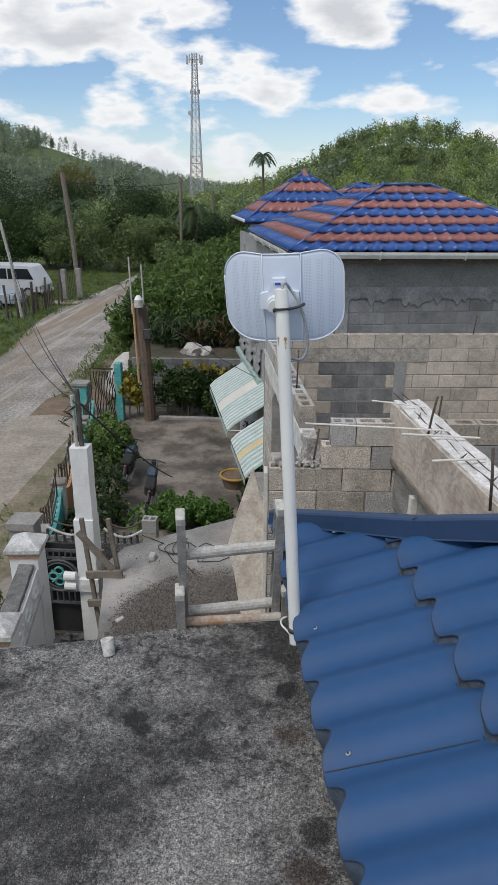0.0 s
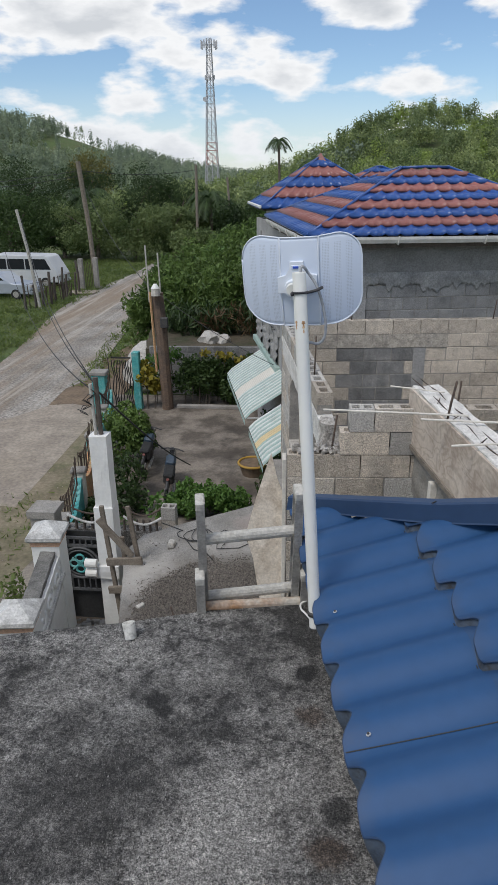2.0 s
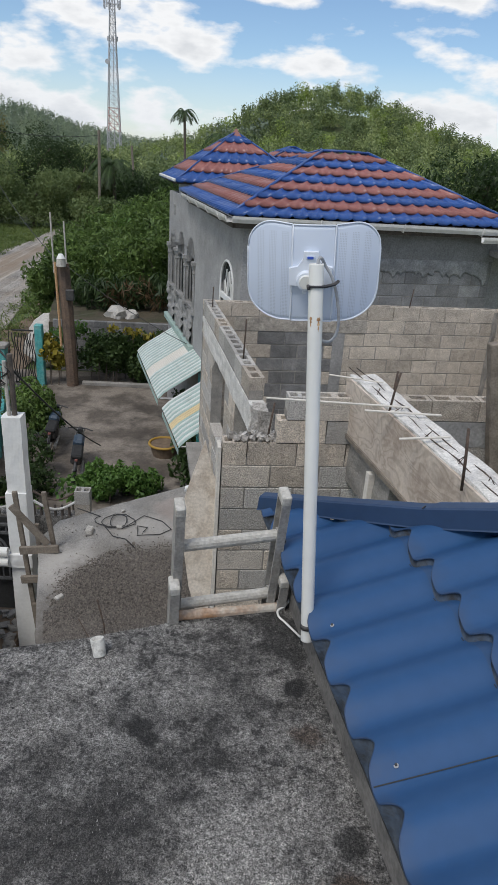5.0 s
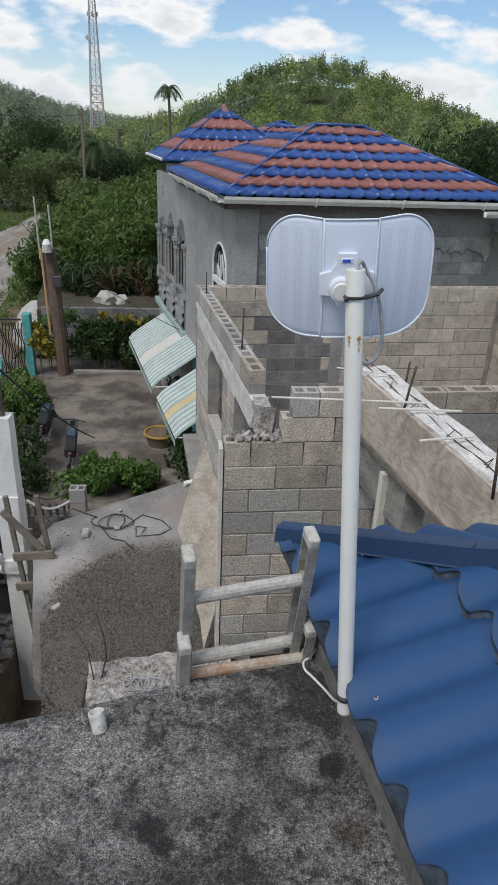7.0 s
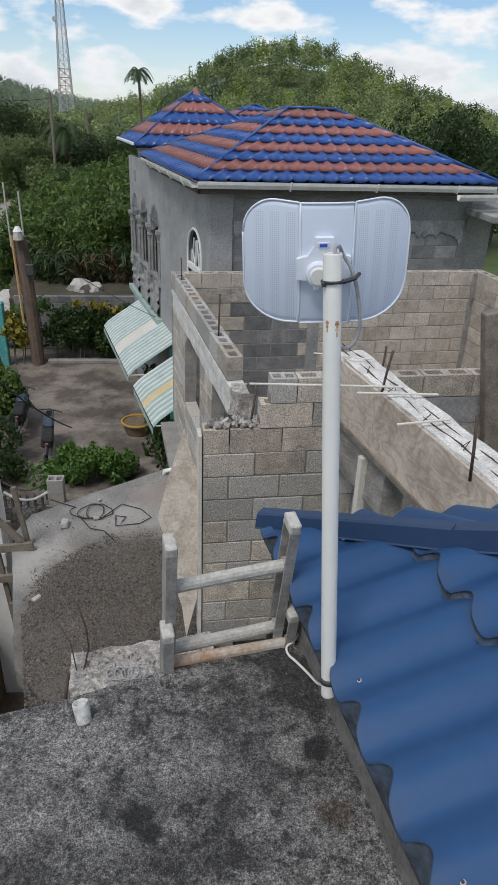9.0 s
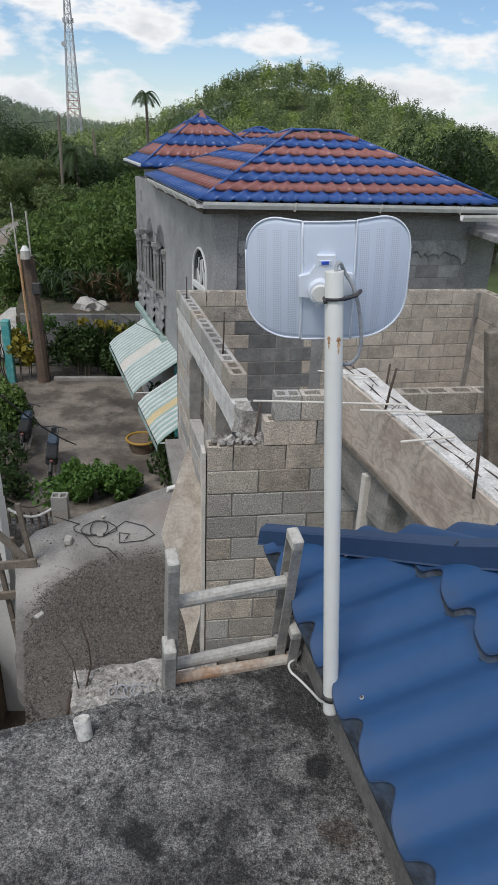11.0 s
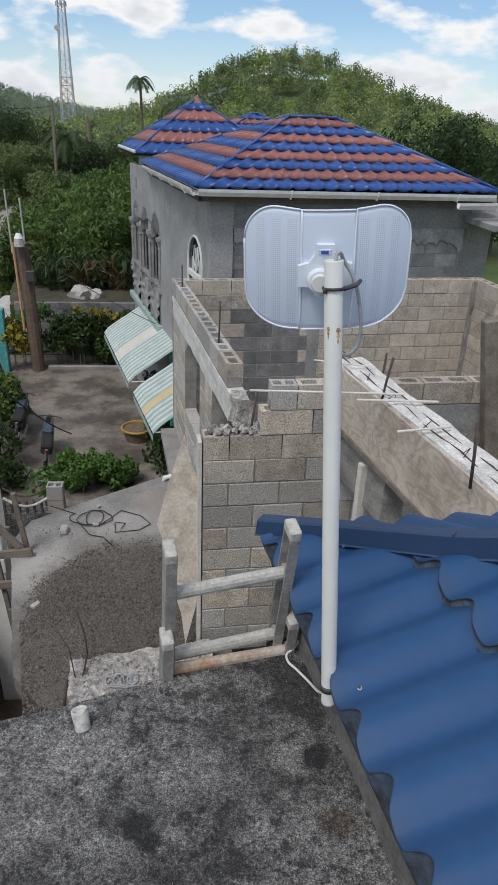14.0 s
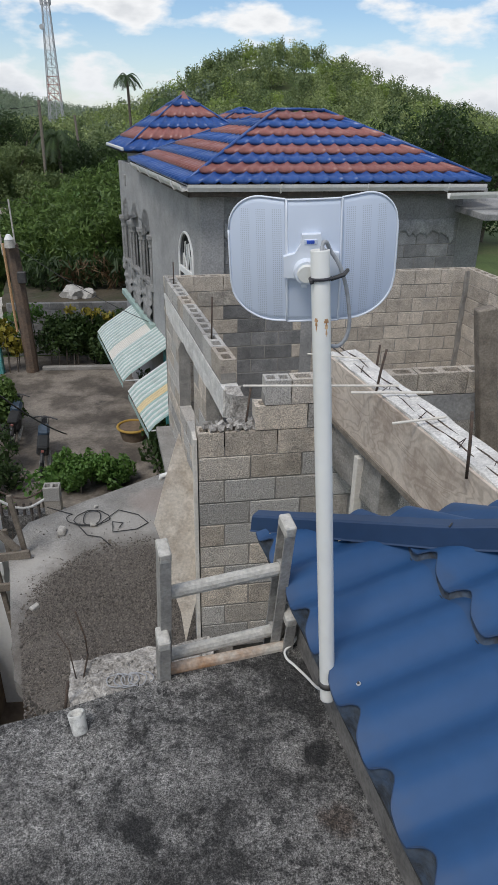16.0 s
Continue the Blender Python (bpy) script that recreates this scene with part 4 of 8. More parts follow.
# ---- ladder ----
def build_ladder():
    t = thing("ladder", "weathered grey aluminium extension ladder leaning on the roof edge", "ladder")
    # left and right stiles of the upper section, and the shorter stiles of the lower section
    down = Vector((-0.03, 0.19, -0.98)).normalized()
    L0, R0 = Vector((-0.160, 2.248, 5.354)), Vector((0.212, 2.320, 5.374))
    side = (R0 - L0); side.z = 0; side.normalize()
    back = side.cross(down).normalized()

    def stile(name, top, ln, w, d, inward):
        bm = B()
        m = Matrix((side, back, -down)).transposed().to_4x4()
        m.translation = top
        # a channel: web and two flanges
        box(bm, -0.004, 0.004, 0, d, -ln, 0, m, 0.001)
        for y in (0, d - 0.006):
            x0, x1 = (0.004, w) if inward > 0 else (-w, -0.004)
            box(bm, x0, x1, y, y + 0.006, -ln, 0, m, 0.001)
        ob = part(name, bm, M["aluminium"], t)
        cap = B(); x0, x1 = (-0.005, w + 0.001) if inward > 0 else (-w - 0.001, 0.005)
        box(cap, x0, x1, -0.002, d + 0.002, -0.03, 0.006, m, 0.004)
        part("end_cap", cap, M["aluminium_pale"], ob, "worn whitish plastic end cap")
        return ob

    stile("stile", L0, 3.1, 0.028, 0.062, 1)
    stile("stile", R0, 3.1, 0.028, 0.062, -1)
    off = down * 0.315
    stile("stile", L0 + off + side * -0.014 + back * -0.045, 2.75, 0.03, 0.062, 1)
    stile("stile", R0 + off * 1.16 + side * 0.034 + back * -0.03, 2.75, 0.03, 0.062, -1)

    def rung(a, b, r, mat, lab):
        bm = B()
        d = (b - a).normalized()
        m = Matrix((d, back, d.cross(back))).transposed().to_4x4()
        m.translation = a
        n = 12
        rings = []
        for x in (0, (b - a).length):
            rings.append([bm.verts.new(m @ Vector((x, r * 0.8 * math.cos(2 * math.pi * i / n), r * math.sin(2 * math.pi * i / n)))) for i in range(n)])
        for i in range(n):
            bm.faces.new((rings[0][i], rings[0][(i + 1) % n], rings[1][(i + 1) % n], rings[1][i]))
        bm.faces.new(rings[0]); bm.faces.new(rings[1])
        rg = part("rung", bm, mat, t, lab)
        for x in (0.012, (b - a).length - 0.012):
            part("collar", cyl(B(), m @ Vector((x - 0.006, 0, 0)), m @ Vector((x + 0.006, 0, 0)), r * 1.25, None, 12), M["aluminium"], rg)

    mid = back * 0.03
    for k in range(9):
        a = L0 + down * (0.185 + 0.29 * k) + mid + side * 0.004
        b = R0 + down * (0.185 + 0.29 * k) + mid - side * 0.004
        rung(a, b, 0.0235, M["aluminium_pale"], "pale weathered rung")
    for k in range(8):
        a = L0 + down * (0.49 + 0.29 * k) - mid * 0.3 - side * 0.01
        b = R0 + down * (0.52 + 0.29 * k) - mid * 0.3 + side * 0.03
        rung(a, b, 0.0225, M["rusty_rung"] if k == 0 else M["aluminium_pale"], "rung with orange rust stains" if k == 0 else "pale weathered rung")


build_ladder()


# ---- antenna on its pipe ----
def build_antenna():
    base, top = Vector((0.264, 2.030, 5.035)), Vector((0.188, 2.105, 6.170))
    t = thing("antenna_mast", "white plastic pipe carrying a radio dish, rust-streaked", "antenna")
    d = (top - base).normalized()
    u = d.orthogonal().normalized(); w = d.cross(u)
    bm = B()
    n, ro, ri = 20, 0.0195, 0.0168
    ring = lambda c, r: [bm.verts.new(c + r * (math.cos(2 * math.pi * i / n) * u + math.sin(2 * math.pi * i / n) * w)) for i in range(n)]
    rs = [ring(base, ri), ring(base, ro), ring(base + d * 0.004, ro), ring(base + d * 0.4, ro), ring(top - d * 0.3, ro), ring(top - d * 0.003, ro), ring(top, ro - 0.0006), ring(top, ri), ring(top - d * 0.12, ri)]
    for a, b in zip(rs, rs[1:]):
        for i in range(n):
            bm.faces.new((a[i], a[(i + 1) % n], b[(i + 1) % n], b[i]))
    bm.faces.new(rs[0]); bm.faces.new(rs[-1])
    part("pipe", bm, M["pvc"], t, "white plastic pipe", True)

    def band(f0, f1, r, mat, name):
        b = B()
        cyl(b, base + d * f0, base + d * f1, r, r, 20)
        return part(name, b, mat, t, smooth=True)

    H = (top - base).length
    band(0.045, 0.060, 0.0232, M["dark_steel"], "strap")
    part("strap_tail", box(B(), 0.0, 0.062, -0.004, 0.004, -0.008, 0.006, pose(base.x, base.y, base.z + 0.05, 0, 0, 8), 0.001), M["dark_steel"], t)
    # rust patches where a bolt went through
    for a, s in ((0.35, 1.0), (-0.75, 0.7)):
        bm = B()
        for k in range(9):
            f = H - 0.135 - 0.004 * k * s
            dirv = Vector((math.sin(a), -math.cos(a), 0))
            p = base + d * f + dirv * 0.0193
            wv = dirv.cross(d).normalized() * (0.006 * s * (1 - k / 11) * (0.6 + 0.4 * math.sin(k * 2.1)))
            box(bm, -0.5, 0.5, -0.5, 0.5, -0.5, 0.5, Matrix.Translation(p) @ Matrix((tuple(wv * 2), tuple(dirv * 0.0012), tuple(d * 0.0045))).transposed().to_4x4())
        part("rust_streak", bm, M["rust"], t)
    dish = thing("radio_dish", "pale blue-white plastic radio dish in three curved panels", "antenna")
    D = pose(0.190, 2.168, 6.125, 7.0, -3.0, -7.0)

    def vtop(x):
        a = abs(x)
        v = 0.1335 + 0.005 * min(1, max(0, (a - 0.055) / 0.05))
        s = max(0, (a - 0.110) / 0.0665)
        return v - 0.068 * (1 - math.sqrt(max(0, 1 - min(1, s) ** 2)))

    def vbot(x):
        a = abs(x)
        s = max(0, (a - 0.08) / 0.0965)
        return -0.122 - 0.002 * min(1, a / 0.05) + 0.085 * (1 - math.sqrt(max(0, 1 - min(1, s) ** 2)))

    def depth(x, v):
        return 1.25 * x * x + 0.75 * v * v

    def panel(name, x0, x1, lift, lab):
        bm = B()
        nx, nv = 26, 20
        fr, bk = [], []
        for i in range(nx + 1):
            x = x0 + (x1 - x0) * i / nx
            cf, cb = [], []
            for j in range(nv + 1):
                v = vbot(x) + (vtop(x) - vbot(x)) * j / nv
                y = depth(x, v) - lift
                cf.append(bm.verts.new(D @ Vector((x, y, v))))
                cb.append(bm.verts.new(D @ Vector((x, y + 0.004, v))))
            fr.append(cf); bk.append(cb)
        for g in (fr, bk):
            for i in range(nx):
                for j in range(nv):
                    bm.faces.new((g[i][j], g[i + 1][j], g[i + 1][j + 1], g[i][j + 1]))
        for i in range(nx):
            bm.faces.new((fr[i][0], fr[i + 1][0], bk[i + 1][0], bk[i][0]))
            bm.faces.new((fr[i][nv], fr[i + 1][nv], bk[i + 1][nv], bk[i][nv]))
        for j in range(nv):
            bm.faces.new((fr[0][j], fr[0][j + 1], bk[0][j + 1], bk[0][j]))
            bm.faces.new((fr[nx][j], fr[nx][j + 1], bk[nx][j + 1], bk[nx][j]))
        ob = part(name, bm, M["dish_perforated"] if name == "wing_panel" else M["dish_plastic"], dish, lab, True)
        # raised rim round the panel
        loop = [(x0 + (x1 - x0) * i / 30, "t") for i in range(31)]
        pts = [(x, vtop(x)) for x, _ in loop] + [(x1, vtop(x1) + (vbot(x1) - vtop(x1)) * k / 8) for k in range(1, 8)] + [(x, vbot(x)) for x, _ in loop[::-1]] + [(x0, vbot(x0) + (vtop(x0) - vbot(x0)) * k / 8) for k in range(1, 9)]
        part("rim", tube(B(), [D @ Vector((x, depth(x, v) - lift - 0.001, v)) for x, v in pts], 0.0022, 6), M["dish_rim"], ob, smooth=True)
        return ob

    panel("centre_panel", -0.0555, 0.0555, 0.004, "smooth pale centre panel")
    panel("wing_panel", -0.1765, -0.057, 0.0, "perforated pale wing panel")
    panel("wing_panel", 0.057, 0.1765, 0.0, "perforated pale wing panel")
    # mounting plate with a raised tab
    bm = B()
    out = [(-0.057, -0.038), (-0.03, -0.040), (0.03, -0.040), (0.057, -0.032), (0.057, 0.010), (0.034, 0.016), (0.022, 0.030), (0.019, 0.050), (-0.019, 0.050), (-0.022, 0.030), (-0.034, 0.012), (-0.057, 0.006)]
    out = [(x - 0.006, v + 0.020) for x, v in out]
    f0 = [bm.verts.new(D @ Vector((x, -0.014, v))) for x, v in out]
    f1 = [bm.verts.new(D @ Vector((x, 0.0, v))) for x, v in out]
    bm.faces.new(f0); bm.faces.new(f1[::-1])
    for i in range(len(out)):
        j = (i + 1) % len(out)
        bm.faces.new((f0[i], f0[j], f1[j], f1[i]))
    plate = part("mount_plate", bm, M["dish_rim"], dish, "white moulded mounting plate")
    part("indicator", box(B(), -0.016, 0.000, -0.0172, -0.013, 0.052, 0.059, D, 0.001), M["blue_label"], plate, "small blue indicator window")
    part("indicator_frame", box(B(), -0.021, 0.006, -0.0155, -0.012, 0.050, 0.061, D, 0.001), M["dish_plastic"], plate)
    hub = part("ball_mount", cyl(B(), D @ Vector((-0.017, -0.012, -0.004)), D @ Vector((-0.017, -0.032, -0.004)), 0.027, 0.024, 24), M["dish_rim"], dish, "round white swivel mount")
    part("lock_ring", cyl(B(), D @ Vector((-0.017, -0.032, -0.004)), D @ Vector((-0.017, -0.040, -0.004)), 0.019, 0.017, 24), M["pvc"], hub)
    part("lug", box(B(), -0.027, -0.015, -0.028, -0.016, -0.037, -0.027, D, 0.002), M["dish_rim"], hub)
    # hose clamp round pipe and mount
    bm = B()
    c = base + d * (H - 0.056)
    for rr, zz in ((0.0215, 0.0),):
        pts = [c + (u * math.cos(a) + w * math.sin(a)) * rr for a in [2 * math.pi * i / 24 for i in range(25)]]
        tube(bm, pts, 0.0035, 6)
    tube(bm, [c + Vector((0.02, -0.01, 0.001)), c + Vector((0.048, 0.005, 0.006)), c + Vector((0.062, 0.03, 0.01))], 0.0045, 6)
    tube(bm, [c + Vector((-0.018, -0.014, -0.002)), c + Vector((-0.024, -0.012, -0.004))], 0.006, 8)
    part("hose_clamp", bm, M["dark_steel"], dish, "dark steel hose clamp")
    p = lambda x, z, y=-0.035: D @ Vector((x, y, z))
    cable = [top - d * 0.05, top + Vector((0.004, 0.0, 0.006)), top + Vector((0.012, 0.004, 0.014)), p(0.030, 0.044), p(0.050, 0.012), p(0.064, -0.03), p(0.072, -0.075), p(0.075, -0.115), p(0.068, -0.150), p(0.050, -0.167), p(0.025, -0.163), base + d * (H - 0.21) + Vector((0.0, 0.028, 0))]
    # smooth the run of the cable
    sm = []
    for i in range(len(cable) - 1):
        p0, p1, p2, p3 = cable[max(i - 1, 0)], cable[i], cable[i + 1], cable[min(i + 2, len(cable) - 1)]
        for k in range(5):
            s = k / 5
            sm.append(0.5 * ((2 * p1) + (p2 - p0) * s + (2 * p0 - 5 * p1 + 4 * p2 - p3) * s * s + (3 * p1 - p0 - 3 * p2 + p3) * s ** 3))
    part("cable", tube(B(), sm + [cable[-1]], 0.0042, 8), M["grey_cable"], dish, "grey network cable", True)
    # white cable from the foot of the pipe over the roof edge
    run = [Vector(q) for q in ((0.262, 2.425, 4.90), (0.238, 2.40, 4.882), (0.211, 2.378, 4.876), (0.212, 2.345, 4.875), (0.230, 2.315, 4.876), (0.258, 2.25, 4.888), (0.268, 2.17, 4.93), (0.262, 2.085, 5.01), (0.258, 2.05, 5.055))]
    sm = []
    for i in range(len(run) - 1):
        p0, p1, p2, p3 = run[max(i - 1, 0)], run[i], run[i + 1], run[min(i + 2, len(run) - 1)]
        for k in range(5):
            q = k / 5
            sm.append(0.5 * ((2 * p1) + (p2 - p0) * q + (2 * p0 - 5 * p1 + 4 * p2 - p3) * q * q + (3 * p1 - p0 - 3 * p2 + p3) * q ** 3))
    rod("white_cable", sm, 0.0042, M["pvc"], "white cable running from the roof slab to the pipe's foot", "cable")


def perforated():
    """The wing panels: rows of small holes, in three upright bands a wing."""
    m = M["dish_plastic"].copy()
    m.name = "dish_perforated"
    nt = m.node_tree
    N, L = nt.nodes.new, nt.links.new
    p = nt.nodes["Principled BSDF"]
    g = N("ShaderNodeNewGeometry")
    mp = N("ShaderNodeMapping"); mp.vector_type = "POINT"
    inv = pose(0.190, 2.168, 6.125, 7.0, -3.0, -7.0).inverted()
    mp.inputs["Location"].default_value = inv.translation
    mp.inputs["Rotation"].default_value = inv.to_euler()
    L(g.outputs["Position"], mp.inputs["Vector"])
    vo = N("ShaderNodeTexVoronoi"); vo.inputs["Randomness"].default_value = 0.0; vo.inputs["Scale"].default_value = 1 / 0.0042
    vo.voronoi_dimensions = "2D"
    sx = N("ShaderNodeSeparateXYZ"); L(mp.outputs[0], sx.inputs[0])
    cx = N("ShaderNodeCombineXYZ"); L(sx.outputs["X"], cx.inputs[0]); L(sx.outputs["Z"], cx.inputs[1])
    L(cx.outputs[0], vo.inputs["Vector"])
    dot = N("ShaderNodeMath"); dot.operation = "LESS_THAN"; dot.inputs[1].default_value = 0.30
    L(vo.outputs["Distance"], dot.inputs[0])
    ab = N("ShaderNodeMath"); ab.operation = "ABSOLUTE"; L(sx.outputs["X"], ab.inputs[0])
    w = N("ShaderNodeMath"); w.operation = "PINGPONG"; w.inputs[1].default_value = 0.0165
    sh = N("ShaderNodeMath"); sh.operation = "SUBTRACT"; sh.inputs[1].default_value = 0.0585
    L(ab.outputs[0], sh.inputs[0]); L(sh.outputs[0], w.inputs[0])
    bd = N("ShaderNodeMath"); bd.operation = "GREATER_THAN"; bd.inputs[1].default_value = 0.0065
    L(w.outputs[0], bd.inputs[0])
    lim = N("ShaderNodeMath"); lim.operation = "LESS_THAN"; lim.inputs[1].default_value = 0.156; L(ab.outputs[0], lim.inputs[0])
    az = N("ShaderNodeMath"); az.operation = "LESS_THAN"; az.inputs[1].default_value = 0.115
    az2 = N("ShaderNodeMath"); az2.operation = "ABSOLUTE"; L(sx.outputs["Z"], az2.inputs[0]); L(az2.outputs[0], az.inputs[0])
    cur = dot.outputs[0]
    for o in (bd, lim, az):
        mu = N("ShaderNodeMath"); mu.operation = "MULTIPLY"; L(cur, mu.inputs[0]); L(o.outputs[0], mu.inputs[1]); cur = mu.outputs[0]
    mx = N("ShaderNodeMix"); mx.data_type = "RGBA"; mx.inputs["B"].default_value = (0.36, 0.39, 0.44, 1)
    src = p.inputs["Base Color"].links[0].from_socket
    fa = N("ShaderNodeMath"); fa.operation = "MULTIPLY"; fa.inputs[1].default_value = 0.55
    L(cur, fa.inputs[0]); L(fa.outputs[0], mx.inputs["Factor"]); L(src, mx.inputs["A"]); L(mx.outputs["Result"], p.inputs["Base Color"])
    MATS["dish_perforated"] = m


perforated()
build_antenna()


# ---- loose things on the slabs ----
def build_small_things():
    bm = B()
    c = Vector((-0.400, 2.130, 4.862)); tp = c + Vector((-0.010, 0.018, 0.056))
    d = (tp - c).normalized(); u = d.orthogonal().normalized(); w = d.cross(u); n = 24
    ring = lambda q, r: [bm.verts.new(q + r * (math.cos(2 * math.pi * i / n) * u + math.sin(2 * math.pi * i / n) * w)) for i in range(n)]
    rs = [ring(c, 0.0205), ring(c + d * 0.003, 0.0212), ring(c + d * 0.03, 0.0222), ring(tp - d * 0.002, 0.0235), ring(tp, 0.023), ring(tp, 0.0195), ring(c + d * 0.010, 0.019)]
    for a, b in zip(rs, rs[1:]):
        for i in range(n):
            bm.faces.new((a[i], a[(i + 1) % n], b[(i + 1) % n], b[i]))
    bm.faces.new(rs[0]); bm.faces.new(rs[-1])
    tagged(part("pipe_socket", bm, M["dirty_pvc"], smooth=True), "short open piece of white plastic pipe on the roof slab", "pipe")
    # grit and crumbs lying on the roof slab
    rng = random.Random(14)
    verts, faces = [], []
    for i in range(15000):
        x, y = rng.uniform(-1.0, 0.36), rng.uniform(0.95, 2.47)
        if y > 2.38 + 0.33 * x or x > 0.36 - 0.1 * (y - 2.0):
            continue
        r = 0.0009 + 0.0022 * rng.random() ** 3 + (0.004 if rng.random() < 0.012 else 0)
        o, a = len(verts), rng.uniform(0, 6.28)
        for k in range(4):
            verts.append((x + r * math.cos(a + k * 1.57) * rng.uniform(0.7, 1.2), y + r * math.sin(a + k * 1.57) * rng.uniform(0.7, 1.2), 4.852))
        verts.append((x + r * 0.3, y, 4.864 + r * rng.uniform(0.2, 1.0)))
        faces += [(o + k, o + (k + 1) % 4, o + 4) for k in range(4)]
    me = bpy.data.meshes.new("grit"); me.from_pydata(verts, [], faces); me.materials.append(M["slab_grit"])
    tagged(new("grit", me), "fine grey grit and crumbs lying on the roof slab", "grit", kind="stuff")
    # gravel on the porch slab
    rng = random.Random(4)
    verts, faces = [], []
    for i in range(60000):
        x, y = rng.uniform(-1.75, 0.05), rng.uniform(4.3, 7.3)
        wob = 0.16 * noise.noise(Vector((x * 2.2, y * 2.2, 0))) + 0.10 * noise.noise(Vector((x * 6, y * 6, 3)))
        dd = math.hypot((x + 0.66) / 0.96, (y - 5.5) / 1.30) + wob
        if rng.random() > min(1.0, max(0.008, (1.12 - dd) / 0.22)) or x < -1.5 + (4.95 - y) * 0.24 + 0.06:
            continue
        r = rng.uniform(0.0035, 0.010) if rng.random() < 0.97 else rng.uniform(0.011, 0.02)
        o = len(verts)
        a = rng.uniform(0, 6.28)
        for k in range(5):
            verts.append((x + r * math.cos(a + k * 1.256) * rng.uniform(0.7, 1.15), y + r * math.sin(a + k * 1.256) * rng.uniform(0.7, 1.15), 2.298))
        for k in range(5):
            verts.append((x + 0.6 * r * math.cos(a + k * 1.256), y + 0.6 * r * math.sin(a + k * 1.256), 2.302 + r * rng.uniform(0.4, 0.8)))
        faces += [(o + k, o + (k + 1) % 5, o + 5 + (k + 1) % 5, o + 5 + k) for k in range(5)] + [tuple(o + 5 + k for k in range(5))]
    me = bpy.data.meshes.new("gravel"); me.from_pydata(verts, [], faces); me.materials.append(M["gravel_piece"])
    tagged(new("gravel", me), "dark brown loose gravel spread over the porch slab", "gravel", kind="stuff")
    for x, y, r, hgt in ((-1.43, 7.08, 0.055, 0.06), (-1.11, 7.2, 0.035, 0.03), (-1.5, 5.84, 0.045, 0.03), (-1.12, 7.95 - 0.35, 0.025, 0.02), (-0.35, 7.0, 0.03, 0.02), (-0.25, 6.75, 0.025, 0.02)):
        bm = box(B(), -r, r, -r * 0.7, r * 0.7, -0.005, hgt, pose(x, y, 2.305, rng.uniform(-8, 8), rng.uniform(-8, 8), rng.uniform(0, 90)), 0, r * 0.22)
        bmesh.ops.bevel(bm, geom=bm.edges[:], offset=r * 0.2, segments=1, affect="EDGES")
        tagged(part("stone", bm, M["pale_stone"]), "pale chunk of broken stone on the porch slab", "stone", "stones on the slab")
    # loops of black wire
    z = 2.315
    pts = [Vector((-1.68, 7.62, z))]
    for k in range(46):
        a = k * 0.33
        rr = 0.17 + 0.02 * math.sin(k * 0.9)
        pts.append(Vector((-1.24 + 0.004 * k + rr * math.cos(a + 2.4), 7.34 + rr * 0.9 * math.sin(a + 2.4), z + 0.004 * (k % 3))))
    pts += [Vector((-0.85, 7.5, z)), Vector((-0.62, 7.38, z)), Vector((-0.5, 7.2, z)), Vector((-0.62, 7.08, z)), Vector((-0.88, 7.04, z)), Vector((-0.9, 7.25, z)), Vector((-0.78, 7.22, z)), Vector((-0.82, 7.12, z))]
    rod("wire_coil", pts, 0.0055, M["black_wire_and_gap"], "tangled loops of thin black wire on the porch slab", "wire", seg=6)
    rod("wire_end", [(-1.3, 7.25, z), (-1.15, 7.0, z), (-1.0, 6.95, z), (-0.88, 6.78, z)], 0.0055, M["black_wire_and_gap"], "thin black wire trailing over the slab", "wire", seg=6)
    # bars and a coil on the ledge
    rod("rebar", [(-0.93, 4.75, 2.4), (-0.90, 4.95, 2.52), (-0.90, 4.93, 2.72), (-0.95, 4.93, 2.98)], 0.008, M["rebar"], "bent dark reinforcing bar rising from the broken ledge", "rebar")
    rod("rebar", [(-0.98, 4.8, 2.42), (-1.04, 4.95, 2.58), (-1.12, 4.97, 2.75)], 0.005, M["rebar"], "thin bent reinforcing bar rising from the broken ledge", "rebar")
    rod("rebar", [(-1.03, 4.5, 2.38), (-1.0, 4.6, 2.6)], 0.012, M["rebar"], "short dark reinforcing bar beside the ledge", "rebar")
    pts = [Vector((-0.68 + 0.004 * k + 0.085 * math.cos(k * 0.45), 4.72 + 0.07 * math.sin(k * 0.45), 2.445 + 0.006 * (k % 4))) for k in range(60)]
    rod("wire_coil", pts, 0.005, M["grey_cable"], "coil of grey tie wire on the broken ledge", "wire", seg=5)
    rod("drain_elbow", [(-0.12, 8.2, 2.36), (-0.3, 8.22, 2.37), (-0.37, 8.22, 2.35), (-0.385, 8.22, 2.27)], 0.03, M["pvc"], "white plastic drain elbow at the slab's edge", "pipe", seg=12)
    # an odd sheet of board leaning at the wall's end
    bm = B()
    Pm = [(-0.115, 4.26), (-0.24, 3.86), (-0.335, 3.50), (-0.27, 3.28), (-0.215, 2.9), (-0.15, 2.66), (-0.115, 2.34), (-0.02, 2.75), (-0.012, 3.9), (-0.06, 4.02)]
    f0 = [bm.verts.new((x, 5.38 - 0.08 * (4.3 - z), z)) for x, z in Pm]
    f1 = [bm.verts.new((x, 5.398 - 0.08 * (4.3 - z), z)) for x, z in Pm]
    bm.faces.new(f0); bm.faces.new(f1[::-1])
    for i in range(len(Pm)):
        bm.faces.new((f0[i], f0[(i + 1) % len(Pm)], f1[(i + 1) % len(Pm)], f1[i]))
    tagged(part("scrap_board", bm, M["peeling_board"]), "pale irregular scrap of board leaning against the block wall", "board")


